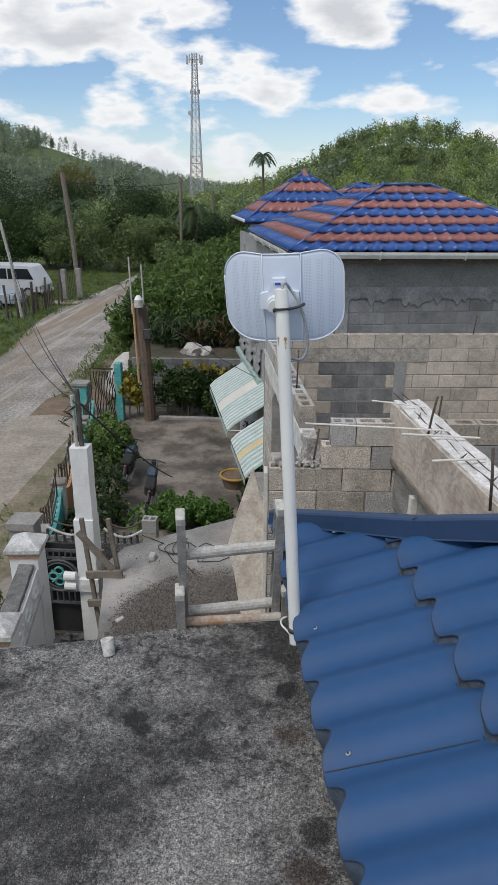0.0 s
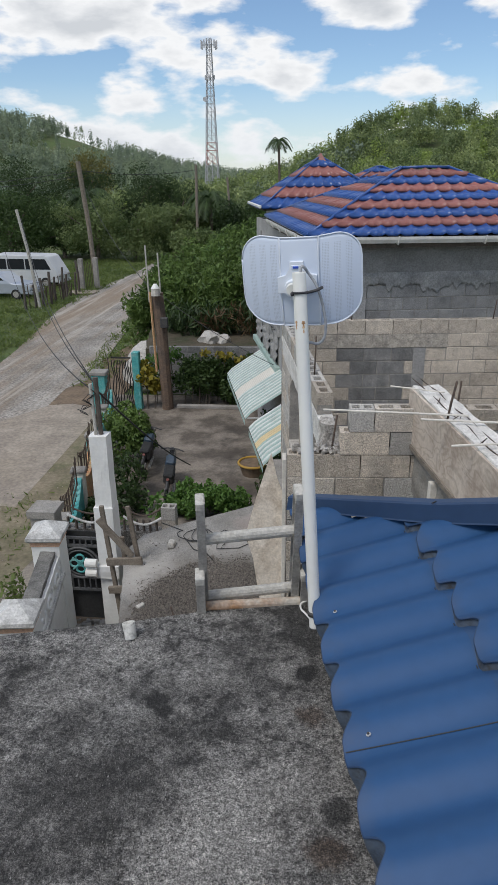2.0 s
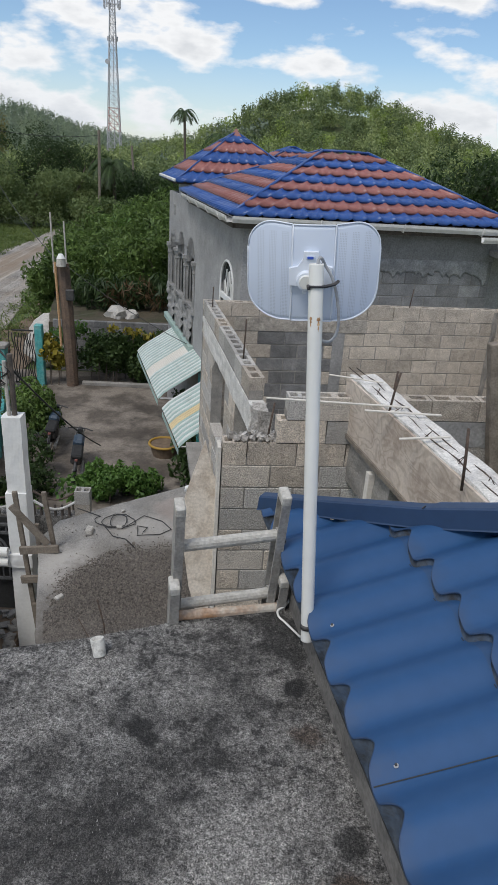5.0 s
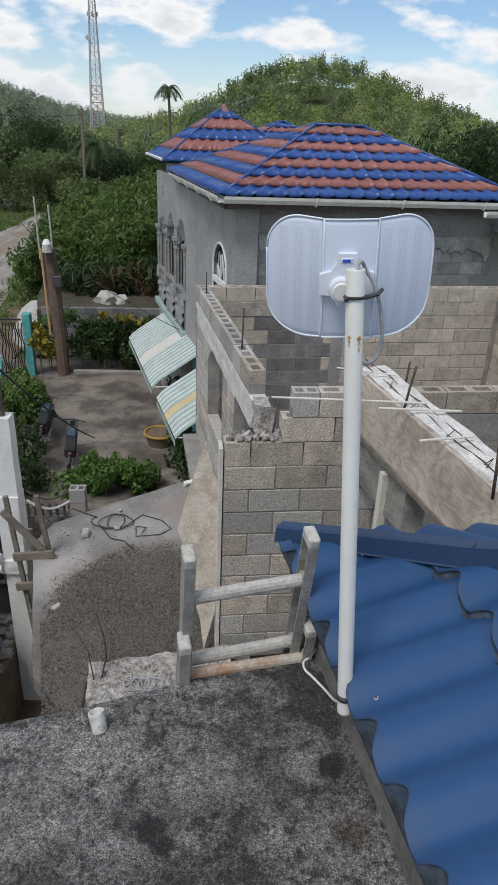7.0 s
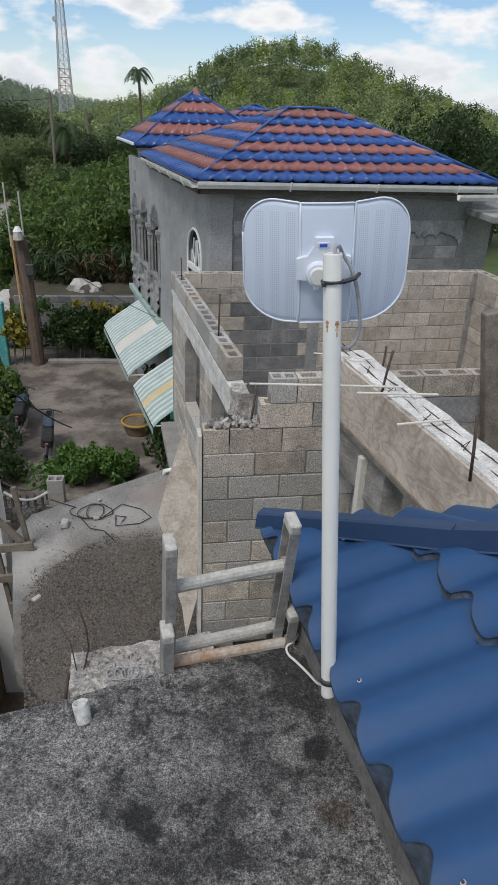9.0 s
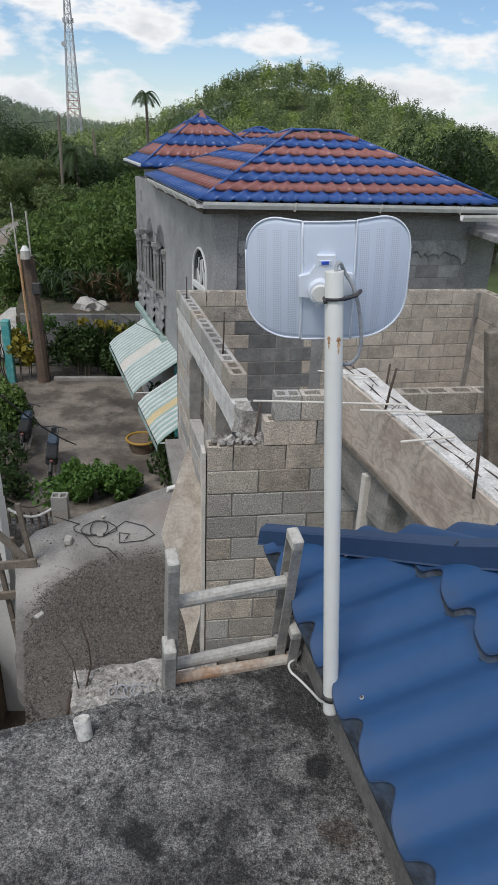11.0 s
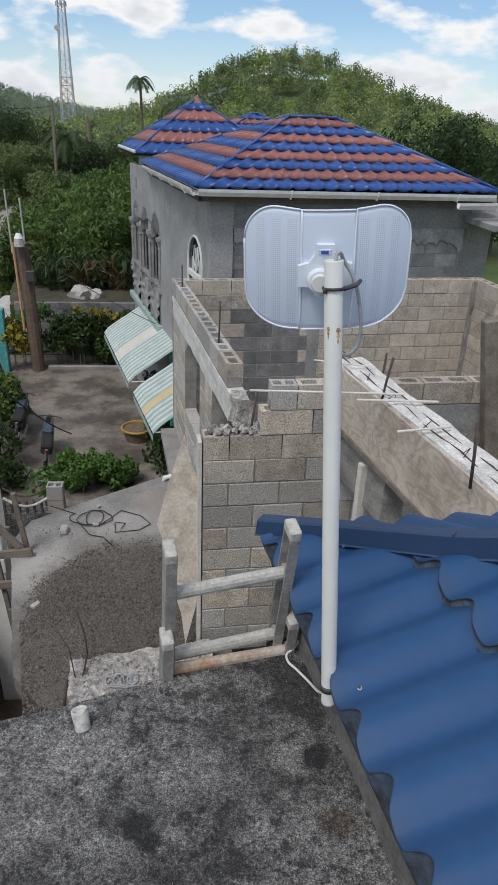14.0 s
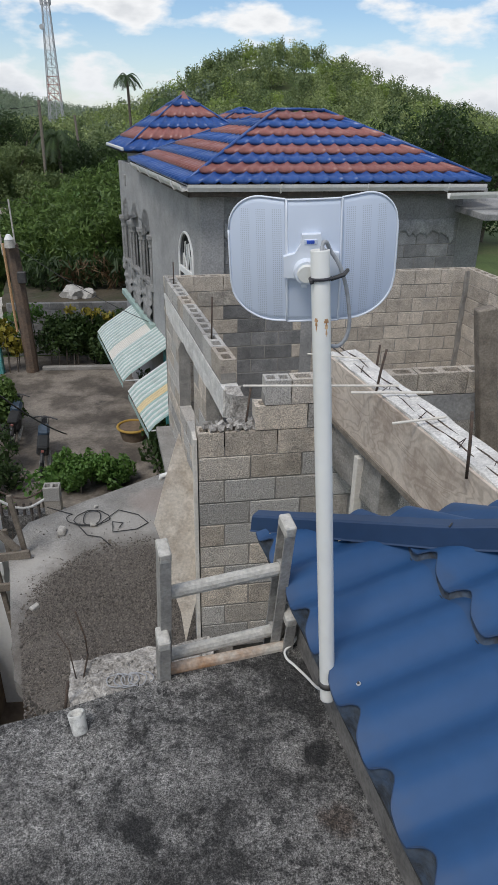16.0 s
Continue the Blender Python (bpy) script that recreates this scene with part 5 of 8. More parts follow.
grit_material("gravel_piece", (0.055, 0.048, 0.042), (0.21, 0.185, 0.16), 0.0)
build_small_things()
# ---- tiled house ----
material("house_wall", (0.37, 0.365, 0.36), (0.30, 0.295, 0.29), 1.6, 0.9, 0.25, fine=40, stain=(0.21, 0.21, 0.205), stain_scale=1.1)
material("gutter_white", (0.72, 0.71, 0.68), (0.60, 0.585, 0.55), 6, 0.5, 0.05, fine=30, grain=0.05)
material("ornament", (0.30, 0.295, 0.285), (0.20, 0.197, 0.19), 6, 0.85, 0.4, fine=40)
material("awning_green", (0.36, 0.47, 0.43), (0.30, 0.41, 0.375), 3, 0.6, 0.05, fine=30, stain=(0.30, 0.33, 0.29), stain_scale=5, stain_amount=0.5, grain=0.1)
material("awning_white", (0.64, 0.665, 0.635), (0.54, 0.57, 0.54), 3, 0.6, 0.05, fine=30, stain=(0.42, 0.44, 0.40), stain_scale=5, stain_amount=0.5, grain=0.1)
material("awning_yellow", (0.66, 0.52, 0.28), (0.60, 0.46, 0.25), 3, 0.5, 0.05, fine=30, grain=0.05)
material("awning_cream", (0.66, 0.62, 0.55), (0.60, 0.57, 0.50), 3, 0.5, 0.05, fine=30, grain=0.05)
material("teal_paint", (0.06, 0.30, 0.30), (0.08, 0.36, 0.35), 4, 0.6, 0.15, fine=30, stain=(0.30, 0.40, 0.38), stain_scale=4, stain_amount=0.5)
# near-black, so the rooms' shade is in the colour itself
material("inside_shade", (0.05, 0.05, 0.05), (0.07, 0.07, 0.068), 4, 0.9, 0.1)
material("yellow_paint", (0.45, 0.27, 0.05), (0.38, 0.23, 0.045), 5, 0.6, 0.1, grain=0.05)
material("car_white", (0.55, 0.56, 0.57), (0.50, 0.51, 0.52), 2, 0.3, 0.0, grain=0.05)
material("car_silver", (0.40, 0.43, 0.48), (0.36, 0.39, 0.44), 2, 0.3, 0.0, metal=0.3, grain=0.05)
material("car_glass", (0.015, 0.018, 0.02), (0.02, 0.022, 0.025), 2, 0.25, 0.0)
MATS["car_glass"].node_tree.nodes["Principled BSDF"].inputs["Specular IOR Level"].default_value = 0.2
material("tyre", (0.02, 0.02, 0.02), (0.03, 0.03, 0.03), 9, 0.9, 0.2)
material("iron_black", (0.018, 0.018, 0.018), (0.03, 0.028, 0.025), 9, 0.6, 0.2)
material("mural", (0.45, 0.33, 0.16), (0.55, 0.20, 0.10), 9, 0.7, 0.1, fine=20, stain=(0.10, 0.32, 0.22), stain_scale=8)
material("tower_steel", (0.50, 0.50, 0.52), (0.42, 0.42, 0.44), 2, 0.6, 0.0)
material("tower_red", (0.42, 0.16, 0.13), (0.36, 0.14, 0.11), 2, 0.6, 0.0)
HL = rot_frame(0.35, 10.95, 13.5)


def face_panel(pts, y0, y1, m):
    """A flat panel whose outline (a, z) lies along the frame's y axis, from x = y0 to y1."""
    bm = B()
    f0 = [bm.verts.new(m @ Vector((y0, a, z))) for a, z in pts]
    f1 = [bm.verts.new(m @ Vector((y1, a, z))) for a, z in pts]
    n = len(pts)
    for f in (f0, f1[::-1]):
        bmesh.ops.triangulate(bm, faces=[bm.faces.new(f)])
    for i in range(n):
        bm.faces.new((f0[i], f0[(i + 1) % n], f1[(i + 1) % n], f1[i]))
    return bm


def arch_points(a0, a1, z0, z1, n=9):
    """A pointed arch from the left springing to the right one."""
    c = (a0 + a1) / 2
    up = [(a0 + (c - a0) * (1 - math.cos(math.pi / 2 * i / n)), z0 + (z1 - z0) * math.sin(math.pi / 2 * i / n) ** 0.8) for i in range(n + 1)]
    return up + [(2 * c - a, z) for a, z in up[-2::-1]]


def press(c):
    """A pressed tile across its width: a narrow roll and a wide, slightly dished pan."""
    roll = math.exp(-(((c + 0.5) % 1.0 - 0.5) / 0.13) ** 2)
    return 0.030 * roll + 0.006 * (0.5 + 0.5 * math.cos(2 * math.pi * c))


def tile_slope(parent, p00, p10, p11, p01, rows, first_red, step_w=0.235):
    """Courses of pressed tiles on a slope: p00 to p10 is the eave, p01 to p11 the top edge."""
    p00, p10, p11, p01 = [Vector(p) for p in (p00, p10, p11, p01)]
    nrm = (p10 - p00).cross(p01 - p00).normalized()
    if nrm.z < 0:
        nrm = -nrm
    ux = (p10 - p00).normalized()
    vy = nrm.cross(ux)
    if vy.z < 0:
        vy = -vy
    for k in range(rows):
        f0, f1 = k / rows, (k + 1) / rows
        a0, b0 = p00.lerp(p01, f0), p10.lerp(p11, f0)
        a1, b1 = p00.lerp(p01, f1), p10.lerp(p11, f1)
        ln = (b0 - a0).length
        n = max(4, int(ln / step_w * 9))
        bm = B()
        rs = [[], [], [], []]
        for j in range(n + 1):
            s = j / n
            lo, hi = a0.lerp(b0, s), a1.lerp(b1, s)
            c = ((lo - p00).dot(ux) / step_w) % 1.0
            wv = press(c)
            c2 = ((hi - p00).dot(ux) / step_w) % 1.0
            wv2 = press(c2)
            rs[0].append(bm.verts.new(lo + nrm * (wv - 0.006)))
            rs[1].append(bm.verts.new(lo + nrm * (0.036 + wv) + vy * (0.012 - 0.05 * math.sin(math.pi * ((c + 0.12) % 1.0)) ** 2)))
            rs[2].append(bm.verts.new(lo.lerp(hi, 0.5) + nrm * (0.018 + (wv + wv2) / 2)))
            rs[3].append(bm.verts.new(hi + nrm * (wv2 - 0.004)))
        for a, b in zip(rs, rs[1:]):
            for j in range(n):
                bm.faces.new((a[j], a[j + 1], b[j + 1], b[j]))
        red = (k % 2 == 0) == first_red
        part("tile_course", bm, M["tile_red"] if red else M["tile_blue"], parent, "brick-red tile course" if red else "bright blue tile course", True)


def hip_roof(name, label, m, w, d, k, z0, z1, rows, first_red, kd=None, kr=None):
    t = thing(name, label, "roof", kind="structure")
    q = lambda x, y, z: m @ Vector((x, y, z))
    if w - 2 * k < 0.05:
        r0 = r1 = q(w / 2, d / 2, z1)
        r2 = r3 = r0
    else:
        kd, kr = kd or k, kr or k
        r0, r1, r2, r3 = q(k, k, z1), q(w - kr, k, z1), q(w - kr, d - kd, z1), q(k, d - kd, z1)
    c0, c1, c2, c3 = q(0, 0, z0), q(w, 0, z0), q(w, d, z0), q(0, d, z0)
    for a, b, bt, at in ((c0, c1, r1, r0), (c3, c0, r0, r3), (c1, c2, r2, r1), (c2, c3, r3, r2)):
        tile_slope(t, a, b, bt, at, rows, first_red)
    for a, b in ((c0, r0), (c1, r1), (c2, r2), (c3, r3), (r0, r1), (r1, r2), (r3, r0)):
        if (a - b).length > 0.1:
            part("ridge_cap", tube(B(), [a + Vector((0, 0, 0.03)), a.lerp(b, 0.5) + Vector((0, 0, 0.04)), b + Vector((0, 0, 0.03))], 0.024, 8), M["tile_blue"], t, "blue ridge capping", True)
    bm = B()
    vs = [bm.verts.new(p - Vector((0, 0, 0.03))) for p in (c0, c1, c2, c3)]
    bm.faces.new(vs)
    part("soffit", bm, M["dark_wood"], t)
    return t


def build_house():
    h = thing("house", "two-storey grey rendered house with a colonnade, partly unplastered", "house")
    # solid pieces of the side wall, then the arched openings
    w0, w1 = 0.0, 0.2
    ops = [(4.08, 4.98), (5.30, 6.18), (6.48, 7.28)]
    sill, spring, peak = 3.28, 4.15, 4.72
    for a0, a1, z0, z1 in ((0.2, 7.5, 0, 2.45), (0.2, 0.62, 2.45, 5.5), (1.72, 4.08, 2.45, 5.5), (0.62, 1.72, 2.45, 3.45), (7.28, 7.5, 2.45, 5.5)):
        part("side_wall", box(B(), w0, w1, a0, a1, z0, z1, HL), M["house_wall"], h)
    # wall over the window and over the colonnade, with pointed arches cut in
    top = [(0.62, 5.5)] + [(0.62, 4.2)] + arch_points(0.72, 1.62, 4.2, 4.74) + [(1.72, 4.2), (1.72, 5.5)]
    part("arch_wall", face_panel(top, w0, w1, HL), M["house_wall"], h)
    pts = [(4.08, 5.5)]
    for a0, a1 in ops:
        pts += arch_points(a0, a1, spring, peak)
    pts += [(7.28, 5.5)]
    part("arch_wall", face_panel(pts, w0, 0.07, HL), M["house_wall"], h)
    part("window_wall", face_panel([(0.62, 3.45), (0.62, 4.2), (0.72, 4.2), (0.72, 3.45)], w0, w1, HL), M["house_wall"], h)
    part("window_wall", face_panel([(1.62, 3.45), (1.62, 4.2), (1.72, 4.2), (1.72, 3.45)], w0, w1, HL), M["house_wall"], h)
    # arched window with white bars
    wi = thing("window", "", "")
    wi.parent = h
    wi.name = "window"
    arc = arch_points(0.72, 1.62, 4.2, 4.74)
    part("frame", tube(B(), [HL @ Vector((-0.01, a, z)) for a, z in [(0.74, 3.45)] + arc + [(1.60, 3.45)]], 0.022, 6), M["white_paint"], wi, "white window frame")
    part("crossbar", box(B(), -0.02, 0.03, 0.72, 1.62, 4.05, 4.15, HL, 0.005), M["white_paint"], wi)
    for a in (0.95, 1.17, 1.39):
        part("bar", box(B(), 0.0, 0.03, a - 0.015, a + 0.015, 3.45, 4.2 + 0.35 * (1 - abs(a - 1.17) * 2.2), HL), M["white_paint"], wi)
    for s in (-1, 1):
        part("tracery", tube(B(), [HL @ Vector((0.01, 1.17 + s * 0.02, 4.16)), HL @ Vector((0.01, 1.17 + s * 0.17, 4.36)), HL @ Vector((0.01, 1.17 + s * 0.1, 4.58))], 0.014, 5), M["white_paint"], wi)
    part("pane", box(B(), 0.05, 0.06, 0.66, 1.68, 3.45, 4.7, HL), M["car_glass"], wi, "dark window glass")
    # columns with capitals
    for a in (4.08, 5.14, 6.33, 7.36):
        c = HL @ Vector((0.06, a, 0))
        bm = B()
        n = 32
        rings = []
        for z in (sill - 0.02, spring - 0.12):
            rings.append([bm.verts.new(c + Vector(((0.092 + (0.012 if i % 4 < 2 else -0.012)) * math.cos(2 * math.pi * i / n), (0.092 + (0.012 if i % 4 < 2 else -0.012)) * math.sin(2 * math.pi * i / n), z))) for i in range(n)])
        for i in range(n):
            bm.faces.new((rings[0][i], rings[0][(i + 1) % n], rings[1][(i + 1) % n], rings[1][i]))
        col = part("column", bm, M["ornament"], h, "grey fluted column")
        bm = B()
        for z0, z1, r0, r1 in ((spring - 0.12, spring - 0.07, 0.115, 0.115), (spring - 0.07, spring + 0.05, 0.10, 0.14), (spring + 0.05, spring + 0.12, 0.15, 0.15)):
            cyl(bm, c + Vector((0, 0, z0)), c + Vector((0, 0, z1)), r0, r1, 12)
        part("capital", bm, M["ornament"], col)
        part("base", cyl(B(), c + Vector((0, 0, sill - 0.14)), c + Vector((0, 0, sill)), 0.14, 0.12, 12), M["ornament"], col)
        part("arch_pier", box(B(), 0.004, 0.074, a - 0.12, a + 0.12, spring + 0.1, 5.0, HL), M["house_wall"], h)
    # carved balustrade
    for a0, a1 in ((4.08, 5.14), (5.14, 6.33), (6.33, 7.36)):
        bm = B()
        n, k = 26, 22
        g = []
        for i in range(n + 1):
            r = []
            for j in range(k + 1):
                a, z = a0 + (a1 - a0) * i / n, 2.47 + 0.75 * j / k
                s = math.sin(9 * (a - a0) + 4.5 * math.sin(5.5 * z)) * math.sin(13 * z + 3 * math.cos(6 * a))
                r.append(bm.verts.new(HL @ Vector((-0.03 - 0.06 * max(0, s), a, z))))
            g.append(r)
        for i in range(n):
            for j in range(k):
                bm.faces.new((g[i][j], g[i + 1][j], g[i + 1][j + 1], g[i][j + 1]))
        part("balustrade", bm, M["ornament"], h, "carved pale grey balustrade panel", True)
        part("balustrade_back", box(B(), -0.02, 0.1, a0, a1, 2.45, 3.26, HL), M["ornament"], h)
    part("balcony_edge", box(B(), -0.12, 0.0, 3.95, 7.5, 2.33, 2.46, HL, 0.01), M["awning_green"], h, "pale green balcony edge")
    # inner wall and floor painted near-black for the shade behind the colonnade
    part("inner_wall", box(B(), 1.3, 1.4, 0.3, 7.4, 0, 5.4, HL), M["inside_shade"], h)
    part("inner_floor", box(B(), 0.2, 1.3, 0.3, 7.4, 2.38, 2.44, HL), M["inside_shade"], h)
    part("rear_body", box(B(), 0.4, 4.3, 0.6, 9.0, 0, 5.45, HOUSE @ pose(0.95, 0, 0)), M["house_wall"], h)
    for z, a in ((5.12, 6.7),):
        part("vent", box(B(), -0.02, 0.02, a - 0.09, a + 0.09, z - 0.12, z + 0.12, HL, 0.01), M["ornament"], h)
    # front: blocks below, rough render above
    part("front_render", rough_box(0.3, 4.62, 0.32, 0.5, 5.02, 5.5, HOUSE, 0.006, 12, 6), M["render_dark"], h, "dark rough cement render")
    part("corner_pier", rough_box(0.27, 0.62, 0.29, 0.5, 0, 5.5, HOUSE, 0.008, 12, 5), M["house_wall"], h)
    part("downpipe_patch", rough_box(0.80, 1.02, 0.325, 0.45, 3.9, 4.98, HOUSE, 0.01, 8, 9), M["house_wall"], h)
    block_wall("wall_house_front", "grey unplastered block wall under the tiled eave", HOUSE @ pose(0.62, 0.345, 0), [(0, 4.0, 3.2, 5.02)], grey=(-1, 9, 0, 9))
    coat = B()
    n, cols = 260, []
    for i in range(n + 1):
        sx = 0.64 + 3.9 * i / n
        drip = max(0.0, noise.noise(Vector((sx * 9, 2.0, 0)))) * 0.20 + 0.07 * max(0.0, noise.noise(Vector((sx * 27, 1.0, 0)))) + 0.12 * noise.noise(Vector((sx * 2.1, 5.0, 0)))
        zb = 4.80 - drip
        cols.append([coat.verts.new(HOUSE @ Vector((sx, 0.335 - dy, z))) for z, dy in ((zb, -0.012), (zb, 0.004 + 0.008 * abs(noise.noise(Vector((sx * 14, 0, 3))))), (zb + 0.04, 0.008), (4.90, 0.010), (5.03, 0.012), (5.03, -0.012))])
    for a, b in zip(cols, cols[1:]):
        for q in range(5):
            coat.faces.new((a[q], b[q], b[q + 1], a[q + 1]))
    part("render_coat", coat, M["render_coat"], h, "grey cement render run down over the blocks", True)
    # gutters
    def gutter(a, b, nm="gutter"):
        bm = B()
        a, b = Vector(a), Vector(b)
        d = (b - a).normalized(); nx = Vector((d.y, -d.x, 0)); zz = Vector((0, 0, 1))
        prof = [(-0.02, 0.0), (0.0, -0.075), (0.07, -0.085), (0.10, -0.03), (0.105, 0.012), (0.095, 0.012), (0.085, -0.025), (0.06, -0.07), (0.01, -0.065)]
        ra = [bm.verts.new(a + nx * x + zz * z) for x, z in prof]; rb = [bm.verts.new(b + nx * x + zz * z) for x, z in prof]
        for i in range(len(prof)):
            j = (i + 1) % len(prof)
            bm.faces.new((ra[i], ra[j], rb[j], rb[i]))
        bm.faces.new(ra); bm.faces.new(rb[::-1])
        ob = part(nm, bm, M["gutter_white"], h, "white plastic rain gutter")
        n = int((b - a).length / 1.2)
        for i in range(1, n + 1):
            c = a.lerp(b, i / (n + 0.5))
            part("bracket", tube(B(), [c + nx * x + zz * z for x, z in ((0.0, -0.09), (0.075, -0.10), (0.113, -0.035), (0.118, 0.02))], 0.012, 6), M["gutter_white"], ob)
    q = lambda x, y, z: HOUSE @ Vector((x, y, z))
    gutter(q(0.02, 0.02, 5.585), q(4.75, 0.02, 5.56))
    gutter(q(0.02, 5.2, 5.585), q(0.02, 0.0, 5.585))
    gutter(q(4.05, -0.12, 5.45), q(6.4, -0.3, 5.50))
    part("fascia", box(B(), 0.05, 4.8, 0.05, 0.09, 5.42, 5.58, HOUSE), M["dark_wood"], h)
    part("fascia", box(B(), 0.05, 0.09, 0.05, 5.2, 5.42, 5.58, HOUSE), M["dark_wood"], h)
    # lean-to roof edge beyond the gutter
    part("lean_to_roof", box(B(), 4.5, 7.0, -0.25, 1.2, 5.10, 5.20, HOUSE @ pose(0, 0, 0, 3, 0, 0), 0.01), M["render_grey"], h, "low concrete lean-to roof")
    hip_roof("tiled_roof", "hipped roof of alternating blue and red pressed tiles", HOUSE, 4.85, 6.0, 1.94, 5.6, 6.545, 8, False, 3.9, 2.06)
    hip_roof("turret_roof", "pyramid roof of alternating blue and red pressed tiles", TURRET @ pose(0.48, 0.48, 0), 3.5, 3.5, 1.75, 5.74, 6.93, 5, False)
    hip_roof("rear_roof", "far hipped roof of blue and red tiles", rot_frame(0.3, 21.0, 10.5), 4.4, 4.4, 2.1, 5.75, 6.72, 7, False)
    t = bpy.data.objects["turret_roof"]
    part("turret_wall", box(B(), 0.95, 3.6, 0.95, 3.6, 5.2, 5.8, TURRET), M["house_wall"], t, "grey turret wall")
    part("turret_fascia", box(B(), 0.54, 3.92, 0.54, 3.92, 5.70, 5.81, TURRET), M["dark_wood"], t)
    part("turret_gutter", box(B(), 0.44, 0.50, 0.44, 4.0, 5.75, 5.82, TURRET, 0.015), M["gutter_white"], t)
    part("finial", cyl(B(), TURRET @ Vector((2.23, 2.23, 6.80)), TURRET @ Vector((2.23, 2.23, 7.03)), 0.24, 0.02, 4), M["tile_red"], t)


material("render_coat", (0.33, 0.33, 0.325), (0.22, 0.22, 0.217), 5, 0.92, 0.7, fine=40, stain=(0.42, 0.415, 0.40), stain_scale=3.5, stain_amount=0.6, grain=0.35)
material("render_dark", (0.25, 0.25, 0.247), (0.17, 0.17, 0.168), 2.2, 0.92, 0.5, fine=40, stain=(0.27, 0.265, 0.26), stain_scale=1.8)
build_house()


def awning(a0, a1, z_in, z_out, reach, group, band):
    """A ribbed aluminium awning: strips running down the slope, each a shallow channel, with a curled lip."""
    t = thing("awning", "green and white striped aluminium awning with a yellow band", "awning", group=group)
    n = int((a1 - a0) / 0.085)
    for i in range(n):
        s0, s1 = a0 + (a1 - a0) * i / n, a0 + (a1 - a0) * (i + 1) / n
        bm = B()
        lines = []
        for f in [k / 8 for k in range(9)]:
            x = -reach * f
            z = z_in + (z_out - z_in) * f - 0.10 * max(0, f - 0.8) ** 2 * 25 * 0.6
            lines.append([bm.verts.new(HL @ Vector((x, y, z + dz))) for y, dz in ((s0, -0.012), (s0 + 0.012, 0.012), (s1 - 0.012, 0.012), (s1, -0.012))])
        for a, b in zip(lines, lines[1:]):
            for j in range(3):
                bm.faces.new((a[j], a[j + 1], b[j + 1], b[j]))
        mid = abs(i - n * 0.45) < n * 0.07
        mt = M[band] if mid else (M["awning_white"] if i % 2 else M["awning_green"])
        part("strip", bm, mt, t)
    for s in (a0 + 0.02, a1 - 0.02):
        part("side_bracket", tube(B(), [HL @ Vector((-0.0, s, z_out - 0.1)), HL @ Vector((-reach * 0.95, s, z_out - 0.05))], 0.014, 6), M["white_paint"], t)
    for k in range(int((a1 - a0) / 0.17)):
        s = a0 + 0.17 * k
        part("scallop", box(B(), -reach - 0.006, -reach, s + 0.01, s + 0.16, z_out - 0.20, z_out - 0.10, HL, 0.003), M["awning_green"], t)
    return t


awning(2.62, 6.2, 2.40, 1.80, 0.98, "awnings on the house", "awning_cream")
awning(0.15, 2.08, 2.40, 1.80, 0.98, "awnings on the house", "awning_yellow")


